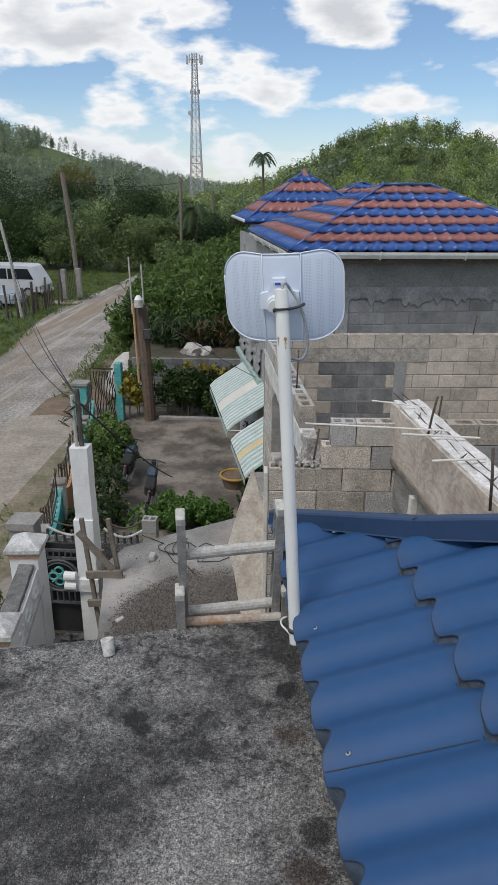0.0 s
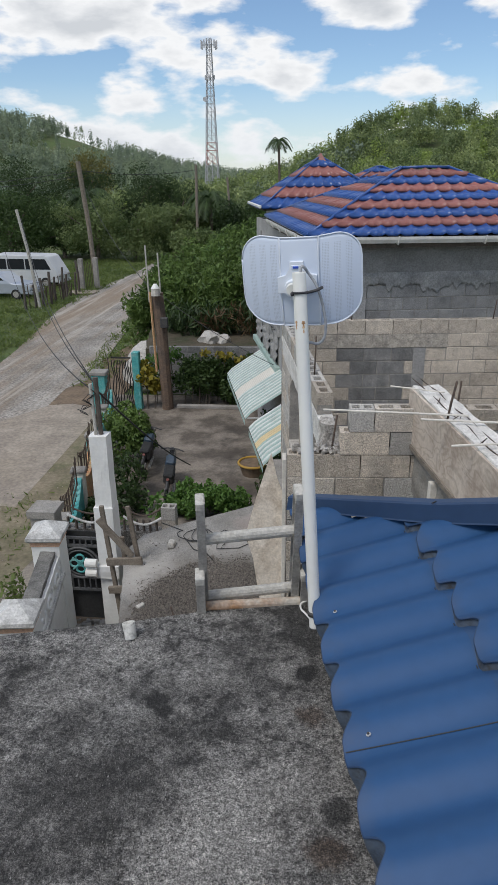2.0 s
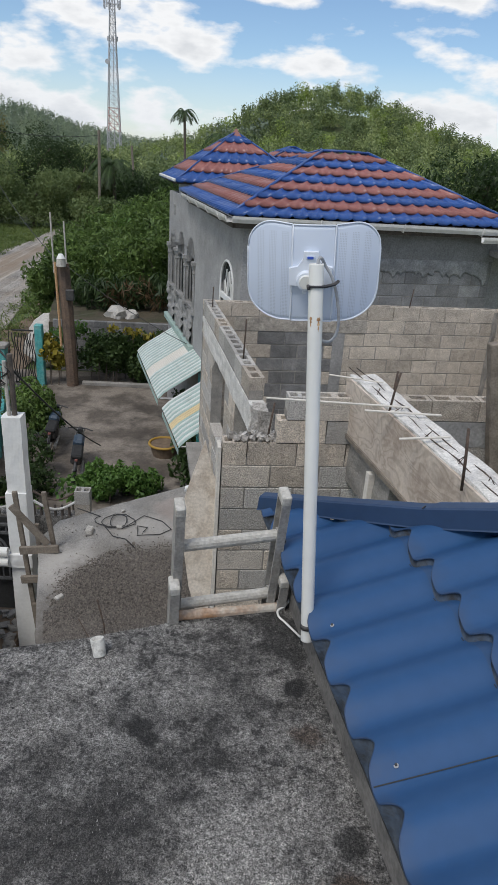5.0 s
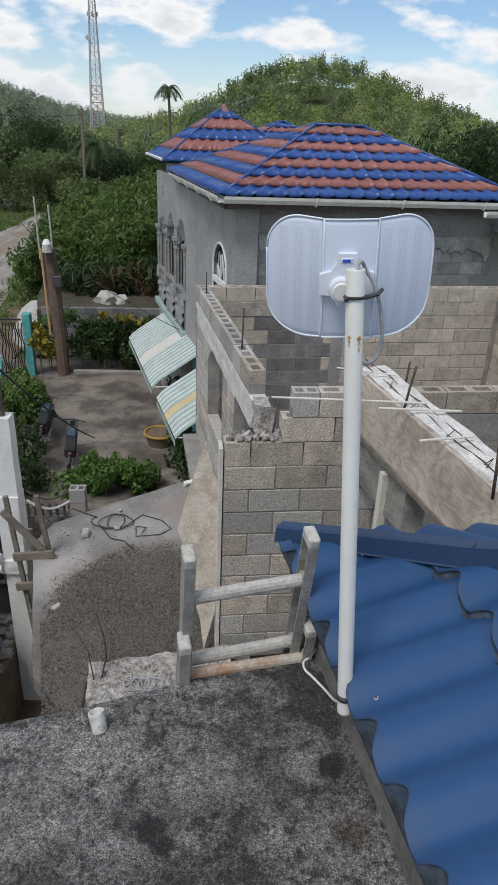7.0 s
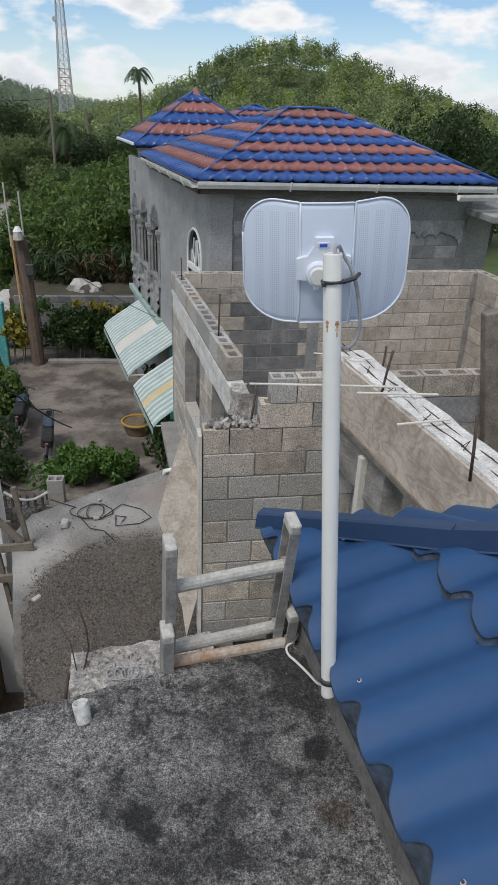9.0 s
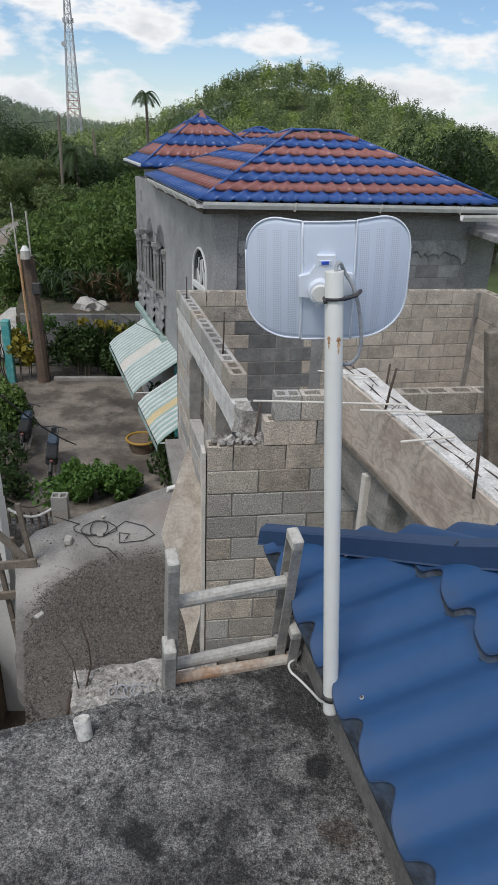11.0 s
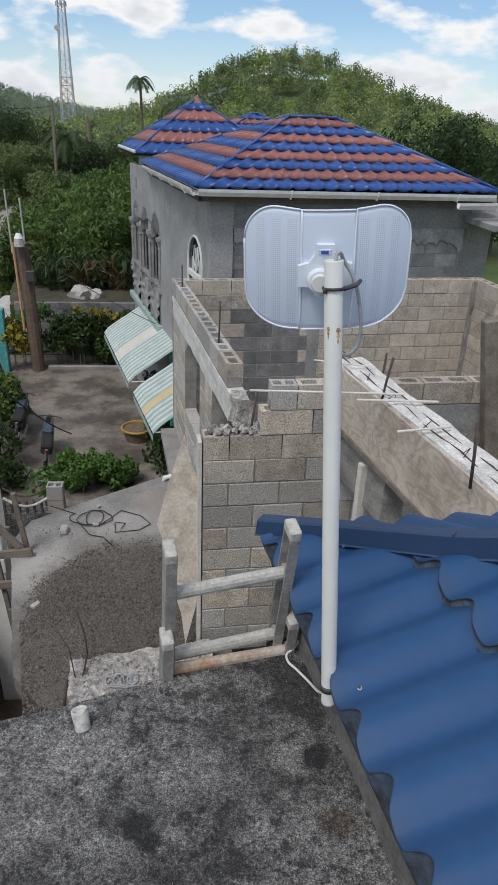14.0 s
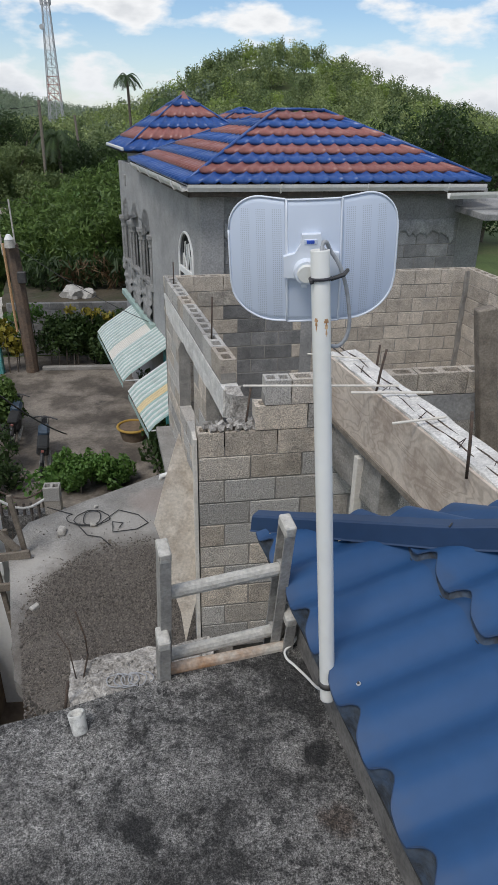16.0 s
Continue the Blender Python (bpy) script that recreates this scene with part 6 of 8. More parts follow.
# ---- yard ----
def build_yard():
    y = B(); prism(y, [(-5.55, 2.5), (2.0, 2.5), (1.0, 20.3), (-6.2, 20.1), (-5.75, 18.4), (-4.6, 12)], -0.1, 0.03)
    tagged(part("pavement", y, M["yard_concrete"]), "damp brown concrete yard with dark stains", "pavement", kind="structure")
    r = B()
    prism(r, [(-9.9, 2), (-5.9, 2), (-5.3, 10), (-6.2, 16), (-7.1, 20.5), (-7.9, 25), (-8.5, 30), (-9.5, 37), (-10.9, 44.4), (-11.6, 50), (-12.2, 57), (-13.6, 57), (-13.4, 48.4), (-14.1, 41), (-13.5, 34), (-12.0, 26), (-11.0, 18), (-10.3, 8)], -0.2, 0.012)
    bmesh.ops.triangulate(r, faces=[f for f in r.faces if len(f.verts) > 4])
    tagged(part("road", r, M["road_gravel"]), "pale unpaved gravel road with wheel ruts", "road", kind="structure")
    ap = B(); prism(ap, [(-8.6, 12.5), (-6.0, 12.2), (-6.1, 18.6), (-7.6, 19.4), (-8.8, 17.2)], -0.1, 0.022)
    tagged(part("apron", ap, M["apron"]), "pale worn concrete apron beside the road", "pavement", kind="structure")
    ds = B(); prism(ds, [(-7.9, 18.9), (-7.2, 19.1), (-6.0, 18.6), (-5.9, 20.8), (-6.3, 26), (-7.3, 33), (-9.4, 41), (-10.1, 41), (-8.6, 34), (-7.5, 27), (-7.9, 24.4), (-7.3, 22.6), (-8.0, 20.6)], -0.1, 0.026)
    tagged(part("verge", ds, M["soil"]), "bare brown earth verge by the gate", "ground", kind="structure")
    vb = B(); prism(vb, [(-6.6, 2), (-3.4, 2), (-3.6, 8), (-4.05, 9.8), (-5.5, 17.6), (-6.0, 18.7), (-6.9, 18.4), (-6.5, 12)], -0.1, 0.018)
    tagged(part("verge", vb, M["dry_verge"]), "dry earth and thin grass beside the road", "ground", kind="structure")
    # rear boundary wall of blocks
    block_wall("boundary_wall", "low grey block boundary wall behind the hedge", rot_frame(-5.0, 20.3, 2), [(0, 4.4, 0.0, 1.56)], grey=(-1, 9, -1, 9), fill=BLOCK_DARK)
    # kerb in front of the hedge
    k = box(B(), -3.9, -1.4, 18.85, 19.0, 0.02, 0.14, None, 0.02)
    tagged(part("kerb", k, M["slab_concrete"]), "low concrete kerb before the hedge", "kerb", kind="structure")
    # service post with a lamp and two conduits
    t = thing("utility_post", "old brown timber service post with a lamp and conduits", "utility pole")
    bm = B()
    tube(bm, [(-4.16, 18.85, 0), (-4.19, 18.85, 1.2), (-4.23, 18.86, 2.4), (-4.29, 18.87, 3.45)], 0.17, 10)
    part("post", bm, M["brown_wood"], t)
    bm = B(); tube(bm, [(-4.4, 18.72, 1.2), (-4.46, 18.72, 3.5)], 0.035, 6); part("conduit", bm, M["rust"], t)
    for dx, z1 in ((-0.24, 4.75), (0.1, 4.55)):
        part("mast_pipe", cyl(B(), (-4.27 + dx, 18.8, 3.2), (-4.3 + dx, 18.8, z1), 0.022, None, 8), M["aluminium_pale"], t)
    lamp = part("lamp", cyl(B(), (-4.27, 18.6, 3.42), (-4.27, 18.6, 3.62), 0.13, 0.11, 12), M["aluminium_pale"], t, "grey round lamp head")
    part("lamp_cap", cyl(B(), (-4.27, 18.6, 3.62), (-4.27, 18.6, 3.74), 0.12, 0.05, 12), M["white_paint"], lamp)
    part("meter_box", box(B(), -4.2, -3.98, 18.62, 18.74, 2.5, 2.8, None, 0.02), M["dark_steel"], t)
    # gate: teal posts, open iron leaf, low teal wall
    t = thing("yard_gate", "black scrolled iron gate leaf between teal posts", "gate")
    part("gate_post", box(B(), -5.12, -4.90, 18.65, 18.87, 0, 1.78, None, 0.02), M["teal_paint"], t, "teal painted post")
    part("gate_post", box(B(), -6.15, -5.75, 18.0, 18.3, 0, 1.25, None, 0.02), M["teal_paint"], t, "teal painted post")
    part("post_cap", box(B(), -6.2, -5.70, 17.95, 18.35, 1.25, 1.36, None, 0.02), M["slab_concrete"], t)
    leaf = box(B(), -5.72, -5.70, 18.3, 18.32, 0.1, 1.7)
    for z in (0.1, 1.6):
        box(leaf, -5.72, -5.14, 18.62, 18.66, z, z + 0.04)
    for i in range(9):
        x = -5.70 + 0.07 * i
        tube(leaf, [(x + 0.03 * math.sin(q * 1.3 + i), 18.64, 0.1 + 0.16 * q) for q in range(10)], 0.016, 5)
    part("gate_leaf", leaf, M["iron_black"], t, "black scrolled iron leaf")
    # rubble and stones by the gate and behind the wall
    rng = random.Random(2)
    for x, yy, z, s in ((-5.3, 20.9, 0.6, 0.75), (-4.75, 20.7, 0.7, 0.5), (-5.4, 21.8, 0.9, 0.7), (-3.3, 21.7, 1.5, 0.35), (-2.9, 21.8, 1.42, 0.3)):
        bm = B()
        bmesh.ops.create_icosphere(bm, subdivisions=2, radius=s)
        off = Vector((rng.random() * 9, rng.random() * 9, 0))
        for v in bm.verts:
            v.co *= 1 + 0.45 * noise.noise(v.co * 1.6 / s + off)
            v.co.z *= 0.75
            v.co += Vector((x, yy, z))
        tagged(part("boulder", bm, M["pale_stone"]), "pale rough boulder by the boundary wall", "boulder", "boulders by the wall")
    bk = sheet("earth_bank", [(-5.2, 20.46), (0.2, 20.6), (0.5, 26), (-6.0, 25)], 1.42, 1.4, 0.5, 0.09, M["bank_earth"])
    tagged(bk, "earth bank behind the boundary wall", "ground", kind="structure")


material("bank_earth", (0.085, 0.068, 0.045), (0.05, 0.045, 0.028), 1.6, 0.95, 0.6, fine=14, stain=(0.05, 0.06, 0.022), stain_scale=1.6)
material("dry_verge", (0.24, 0.20, 0.14), (0.14, 0.12, 0.075), 1.6, 0.95, 0.6, fine=14, stain=(0.10, 0.11, 0.045), stain_scale=1.3)
material("apron", (0.35, 0.30, 0.245), (0.24, 0.205, 0.17), 1.3, 0.92, 0.4, fine=12, stain=(0.26, 0.22, 0.17), stain_scale=0.6)
material("brown_wood", (0.17, 0.115, 0.08), (0.10, 0.075, 0.06), 3, 0.9, 0.5, fine=25)
build_yard()


material("mossy_top", (0.17, 0.165, 0.155), (0.10, 0.098, 0.092), 6, 0.95, 0.6, fine=60, stain=(0.30, 0.295, 0.28), stain_scale=4, grain=0.4)
material("mossy_white", (0.62, 0.615, 0.60), (0.48, 0.475, 0.46), 5, 0.9, 0.4, fine=50, stain=(0.26, 0.255, 0.24), stain_scale=5, stain_amount=0.7)
material("peach_paint", (0.60, 0.38, 0.26), (0.52, 0.34, 0.24), 4, 0.8, 0.2, fine=40)
material("iron_grey", (0.07, 0.072, 0.075), (0.11, 0.11, 0.112), 9, 0.7, 0.2, fine=40)


def build_front_fence():
    """Low painted wall along the road with spiked iron on top, seen end-on."""
    t = thing("roadside_fence", "teal and mural painted low wall with rusty iron spikes", "fence")
    a, b = Vector((-4.0, 9.8, 0)), Vector((-5.5, 17.6, 0))
    d = (b - a).normalized(); ang = math.degrees(math.atan2(d.y, d.x))
    ln = (b - a).length
    F = pose(a.x, a.y, 0, 0, 0, ang)
    n = 4
    for i in range(n):
        s0, s1 = ln * i / n, ln * (i + 1) / n
        pts = []
        for k in range(13):
            f = k / 12
            pts.append((s0 + 0.2 + (s1 - s0 - 0.2) * f, 0.62 + 0.35 * (2 * f - 1) ** 2))
        bm = B()
        f0 = [bm.verts.new(F @ Vector((s, -0.07, z))) for s, z in [(s0 + 0.2, 0)] + pts + [(s1, 0)]]
        f1 = [bm.verts.new(F @ Vector((s, 0.07, z))) for s, z in [(s0 + 0.2, 0)] + pts + [(s1, 0)]]
        for f in (f0, f1[::-1]):
            bm.faces.new(f)
        for k in range(len(f0)):
            bm.faces.new((f0[k], f0[(k + 1) % len(f0)], f1[(k + 1) % len(f0)], f1[k]))
        part("wall_panel", bm, M["mural"] if i == 1 else M["teal_paint"], t, "painted mural panel" if i == 1 else "teal painted wall panel")
        part("pillar", box(B(), s0, s0 + 0.22, -0.12, 0.12, 0, 1.05, F, 0.02), M["old_board"] if i % 2 else M["teal_paint"], t)
        part("pillar_cap", box(B(), s0 - 0.03, s0 + 0.25, -0.15, 0.15, 1.05, 1.12, F, 0.02), M["slab_concrete"], t)
        rng = random.Random(i)
        for k in range(14):
            s = s0 + 0.28 + (s1 - s0 - 0.3) * k / 14
            f = (s - s0) / (s1 - s0)
            zb = 0.60 + 0.35 * (2 * f - 1) ** 2
            part("spike", tube(B(), [F @ Vector((s, 0, zb)), F @ Vector((s + rng.uniform(-0.02, 0.02), rng.uniform(-0.02, 0.02), zb + 0.45)), F @ Vector((s, 0, zb + 0.62))], 0.011, 5), M["rebar"], t)
        rail = [F @ Vector((s, 0.0, z + 0.42)) for s, z in pts]
        part("rail", tube(B(), rail, 0.012, 5), M["rebar"], t)
    # two masonry pillars with pyramid caps
    def pillar(cx, cy, rot, label):
        m = pose(cx, cy, 0, 0, 0, rot)
        g = thing("gate_pillar", label, "pillar", group="masonry pillars")
        part("shaft", rough_box(-0.165, 0.165, -0.165, 0.165, 0, 2.44, m, 0.006, 8), M["white_paint"], g, "whitewashed shaft")
        bm = B()
        sq = lambda h, z: [bm.verts.new(m @ Vector((sx * h, sy * h, z))) for sx, sy in ((-1, -1), (1, -1), (1, 1), (-1, 1))]
        rings = [sq(0.19, 2.40), sq(0.215, 2.43), sq(0.21, 2.47), sq(0.02, 2.60)]
        bm.faces.new(rings[0]); bm.faces.new(rings[-1])
        for lo, hi in zip(rings, rings[1:]):
            for i in range(4):
                bm.faces.new((lo[i], lo[(i + 1) % 4], hi[(i + 1) % 4], hi[i]))
        part("cap", bm, M["mossy_white"], g, "weathered pale pyramid cap")
        part("collar", rough_box(-0.175, 0.175, -0.175, 0.175, 2.34, 2.398, m, 0.004, 4), M["peach_paint"], g, "peach painted collar")

    pillar(-2.955, 7.04, 6, "white weathered masonry pillar with a pyramid cap")
    pillar(-2.625, 5.43, 8, "white masonry pillar with a broad pale pyramid cap")
    bk = thing("masonry_stub", "grey concrete block pillar top", "pillar")
    part("shaft", rough_box(-3.50, -3.19, 7.75, 8.05, 0, 2.24, Matrix(), 0.01, 6), M["slab_concrete"], bk)
    part("cap_slab", rough_box(-3.53, -3.15, 7.72, 8.08, 2.24, 2.34, Matrix(), 0.01, 4), M["slab_concrete"], bk)
    # garden wall between the pillars, with a scroll worked into its inner face
    w = thing("sweep_wall", "white garden wall with moulded scrolls and a mossy top", "wall")
    W = pose(-2.89, 6.9, 0, 0, 0, math.degrees(math.atan2(-1.35, 0.27)))
    part("body", rough_box(-0.1, 1.5, -0.10, 0.10, 0, 2.20, W, 0.006, 12), M["white_paint"], w)
    part("wall_top", rough_box(-0.1, 1.5, -0.115, 0.06, 2.19, 2.27, W, 0.008, 14), M["mossy_top"], w, "mossy grey wall top")
    for k in range(3):
        s0 = 0.1 + 0.44 * k
        part("scroll", tube(B(), [W @ Vector((s0 + 0.20 + (0.20 - 0.012 * q) * math.cos(0.62 * q + 2.6), 0.10, 2.06 + (0.10 - 0.006 * q) * math.sin(0.62 * q + 2.6))) for q in range(13)], 0.022, 6), M["white_paint"], w, "moulded scroll", True)
    part("moulding", rough_box(-0.1, 1.5, 0.10, 0.125, 1.86, 1.92, W, 0.003, 10), M["mossy_white"], w)
    # iron gate with a painted flower
    g = thing("iron_gate", "black iron gate with a teal flower ornament", "gate")
    gx0, gx1, gy = -3.16, -2.5, 7.9
    bm = B()
    for z in (1.04, 1.24, 1.74, 1.86):
        box(bm, gx0, gx1, gy - 0.015, gy + 0.015, z, z + 0.035)
    for i in range(9):
        x = gx0 + (gx1 - gx0) * i / 8
        box(bm, x - 0.009, x + 0.009, gy - 0.01, gy + 0.01, 1.04, 1.24)
        box(bm, x - 0.009, x + 0.009, gy - 0.01, gy + 0.01, 1.74, 1.9)
    cx, cz = -2.93, 1.49
    for rr, th in ((0.26, 0.018), (0.21, 0.012)):
        tube(bm, [(cx + rr * math.cos(q * math.pi / 12), gy - 0.01, cz + rr * 0.92 * math.sin(q * math.pi / 12)) for q in range(25)], th, 6)
    part("leaf", bm, M["iron_grey"], g, "dark grey ironwork")
    for q in range(4):
        a = q * math.pi / 2
        part("petal", tube(B(), [(cx + 0.085 * math.cos(a) + 0.062 * math.cos(p * 0.7), gy - 0.03, cz + 0.085 * math.sin(a) + 0.055 * math.sin(p * 0.7)) for p in range(10)], 0.016, 5), M["teal_paint"], g, "teal painted petal")
        part("petal", tube(B(), [(cx, gy - 0.035, cz), (cx + 0.15 * math.cos(a + 0.78), gy - 0.035, cz + 0.13 * math.sin(a + 0.78))], 0.014, 5), M["teal_paint"], g, "teal painted petal")
    # added black sheet standing in for the shaded void behind the gate
    part("void_shade", box(B(), gx0, gx1 + 0.1, gy + 0.06, gy + 0.08, 0.0, 1.95), M["black_wire_and_gap"], g)
    fl = B(); box(fl, -3.2, -2.3, 5.0, 7.45, 0.0, 0.92)
    tagged(part("passage_floor", fl, M["soil"]), "raised dirty floor of the narrow passage", "floor", kind="structure")
    rb = B(); rng = random.Random(12)
    for i in range(90):
        s = rng.uniform(0.015, 0.06)
        box(rb, -s, s, -s, s * 0.7, 0, s, pose(rng.uniform(-2.85, -2.3), rng.uniform(5.9, 7.4), 0.92, rng.uniform(-20, 20), rng.uniform(-20, 20), rng.uniform(0, 90)), 0, s * 0.4)
    tagged(part("rubble", rb, M["mortar"]), "broken concrete bits on the passage floor", "rubble", kind="stuff")
    # low ornamental rail with white garland top
    o = thing("garland_rail", "low mould-dark balustrade with a curved white top rail", "railing")
    for x0, x1 in ((-3.35, -2.62), (-2.5, -1.92)):
        part("top_rail", tube(B(), [(x0 + (x1 - x0) * q / 10, 8.6, 1.86 - 0.13 * math.sin(math.pi * q / 10)) for q in range(11)], 0.019, 7), M["mossy_white"], o, "curved white rail")
        part("mid_rail", tube(B(), [(x0 + (x1 - x0) * q / 10, 8.62, 1.95 - 0.13 * math.sin(math.pi * q / 10) + 0.05) for q in range(11)], 0.014, 6), M["rebar"], o)
        for q in range(7):
            x = x0 + (x1 - x0) * q / 6
            part("baluster", cyl(B(), (x, 8.62, 0.9), (x, 8.62, 1.8), 0.035, 0.02, 6), M["dark_wood"], o)
    part("base_wall", rough_box(-3.4, -1.7, 8.6, 8.78, 0, 1.62, Matrix(), 0.012, 8), M["roof_concrete"], o, "mould-black low wall")
    hb = thing("hollow_block_post", "grey hollow concrete block standing on the low wall", "block")
    ob = new("block", BLOCK[True]); ob.parent = hb; ob.matrix_basis = pose(-1.93, 8.58, 1.63, 0, 0, 0) @ Matrix.Diagonal((0.52, 1.1, 1.0, 1))
    ob = new("block", BLOCK[True]); ob.parent = hb; ob.matrix_basis = pose(-1.93, 8.58, 1.83, 0, 0, 0) @ Matrix.Diagonal((0.52, 1.1, 1.0, 1))
    # white concrete post with props and pipe stubs
    p = thing("white_post", "tall whitewashed concrete post with timber bracing", "post")
    part("shaft", rough_box(-2.265, -2.065, 6.9, 7.09, 2.85, 3.76, Matrix(), 0.008, 6), M["white_paint"], p)
    part("shaft", rough_box(-2.29, -2.06, 6.88, 7.11, 0, 2.88, Matrix(), 0.006, 6), M["white_paint"], p)
    part("band", rough_box(-2.32, -2.04, 6.84, 7.14, 1.95, 2.12, Matrix(), 0.008, 4), M["white_paint"], p)
    for z in (2.16, 2.03):
        part("pipe_stub", cyl(B(), (-2.44, 6.84, z), (-2.30, 6.84, z), 0.055, None, 12), M["pvc"], p, "white plastic pipe stub")
    part("steel_pipe", cyl(B(), (-2.20, 6.98, 3.76), (-2.21, 6.98, 4.35), 0.022, None, 8), M["aluminium_pale"], p)
    part("steel_pipe", cyl(B(), (-2.15, 7.0, 3.76), (-2.155, 7.0, 4.42), 0.03, None, 8), M["dark_wood"], p)
    br = thing("timber_brace", "crossed weathered timber scraps nailed as a rough ladder", "timber")
    for (x0, z0, x1, z1, wv) in ((-2.13, 3.0, -1.98, 1.0, 0.05), (-2.16, 2.86, -1.80, 2.40, 0.07), (-1.83, 3.0, -1.75, 2.28, 0.05), (-2.10, 2.32, -1.68, 2.36, 0.09), (-2.12, 1.92, -1.80, 1.95, 0.09), (-2.02, 1.55, -1.76, 1.57, 0.08), (-1.97, 1.12, -1.80, 1.13, 0.09), (-1.93, 2.6, -1.86, 1.0, 0.05)):
        dv = Vector((x1 - x0, 0, z1 - z0)); L2 = dv.length
        m = Matrix.Translation((x0, 6.76 - 0.3 * abs(x1 - x0) - 0.02 * (x0 + 2.2), z0)) @ Euler((0, -math.atan2(dv.z, dv.x), 0)).to_matrix().to_4x4()
        part("plank", box(B(), 0, L2, -0.02, 0.02, -wv / 2, wv / 2, m, 0.004), M["old_wood"], br)
    bw = B(); prism(bw, [(-2.35, 5.5), (-1.7, 5.2), (-1.2, 5.0), (-1.4, 7.0), (-2.0, 7.4), (-2.35, 7.2)], 0, 0.06)
    tagged(part("passage_floor", bw, M["soil"]), "dirty floor of the side passage", "floor", kind="structure")


build_front_fence()
# ---- plants ----
def leaf_mesh(name, blobs, mat, seed, size, aspect=2.2, droop=0.25, flat=0.6):
    """blobs: (centre, radii, count). Each leaf is one bent quad near the blob's skin."""
    rng = np.random.default_rng(seed)
    V, n_all = [], 0
    for c, r, n in blobs:
        d = rng.normal(size=(n, 3))
        d /= np.linalg.norm(d, axis=1)[:, None]
        lump = 0.85 + 0.3 * np.sin(d[:, 0] * 5 + c[0]) * np.cos(d[:, 1] * 4 + c[1] + d[:, 2] * 3)
        rad = lump * (1 - 0.55 * rng.random(n) ** 2.2)
        p = np.array(c) + d * rad[:, None] * np.array(r)
        nrm = d * flat + rng.normal(size=(n, 3)) * 0.55
        nrm /= np.linalg.norm(nrm, axis=1)[:, None]
        ax = rng.normal(size=(n, 3)); ax[:, 2] -= droop * 2
        ax -= nrm * np.sum(ax * nrm, axis=1)[:, None]
        ax /= np.linalg.norm(ax, axis=1)[:, None] + 1e-9
        sd = np.cross(nrm, ax)
        L = size * (0.6 + 0.8 * rng.random(n))[:, None]
        W = L / aspect
        q = np.stack([p - ax * L * 0.5, p + sd * W * 0.5 + nrm * L * 0.06, p + ax * L * 0.5 - nrm * L * 0.1, p - sd * W * 0.5 + nrm * L * 0.06], axis=1)
        V.append(q.reshape(-1, 3)); n_all += n
    co = np.concatenate(V).astype(np.float32)
    me = bpy.data.meshes.new(name)
    me.vertices.add(len(co)); me.vertices.foreach_set("co", co.ravel())
    me.loops.add(len(co)); me.loops.foreach_set("vertex_index", np.arange(len(co), dtype=np.int32))
    me.polygons.add(n_all); me.polygons.foreach_set("loop_start", np.arange(0, len(co), 4, dtype=np.int32))
    me.update(calc_edges=True)
    me.validate()
    me.materials.append(mat)
    return me


leaf_material("leaf_mango", (0.020, 0.052, 0.010), (0.20, 0.30, 0.075), 0.45, 1.1)
leaf_material("leaf_dark", (0.012, 0.028, 0.008), (0.06, 0.105, 0.026))
leaf_material("leaf_light", (0.06, 0.10, 0.02), (0.17, 0.22, 0.06))
leaf_material("leaf_yellow", (0.16, 0.15, 0.02), (0.40, 0.32, 0.04))
leaf_material("leaf_fresh", (0.035, 0.10, 0.016), (0.15, 0.27, 0.055))
leaf_material("leaf_dry", (0.10, 0.06, 0.03), (0.22, 0.14, 0.07))
material("bark", (0.17, 0.14, 0.11), (0.09, 0.075, 0.06), 5, 0.95, 0.6, fine=30)


def tree(name, label, x, y, h, r, mat, seed, leaves=2600, size=0.4, blobs=12, trunk=0.18, low=0.25, group="", aspect=2.2, category="tree"):
    rng = random.Random(seed)
    z0 = ground_height(x, y) - 0.05
    t = thing(name, label, category, group=group)
    tk = B()
    tube(tk, [(x, y, z0), (x + rng.uniform(-0.1, 0.1), y, z0 + h * 0.2), (x + rng.uniform(-0.2, 0.2), y, z0 + h * 0.42)], trunk, 8)
    bl = []
    for i in range(blobs):
        a = rng.uniform(0, 6.28)
        f = math.sqrt(rng.random()) * 0.72
        zc = z0 + h * rng.uniform(low + 0.12, 0.86) * (1 - 0.22 * f)
        c = (x + r * f * math.cos(a), y + r * f * math.sin(a), zc)
        s = rng.uniform(0.30, 0.52)
        bl.append((c, (r * s, r * s, h * s * 0.42), leaves // blobs))
        if i < 6:
            tube(tk, [(x, y, z0 + h * 0.32), ((x + c[0]) / 2, (y + c[1]) / 2, (z0 + h * 0.4 + c[2]) / 2), c], trunk * 0.35, 5)
    part("trunk", tk, M["bark"], t)
    ob = new("crown", leaf_mesh("crown", bl, mat, seed, size, aspect))
    ob.parent = t
    return t


def shrub(name, label, blobs, mat, seed, size, category="shrub", aspect=1.7, stems=True):
    t = thing(name, label, category)
    ob = new("foliage", leaf_mesh("foliage", blobs, mat, seed, size, aspect))
    ob.parent = t
    bm = B()
    for c, r, n in blobs:
        tube(bm, [(c[0], c[1], 0.0), (c[0] + 0.03, c[1], c[2] * 0.5), c], 0.015, 5)
    tagged(part("stems", bm, M["bark"], t), kind="stuff")
    return t


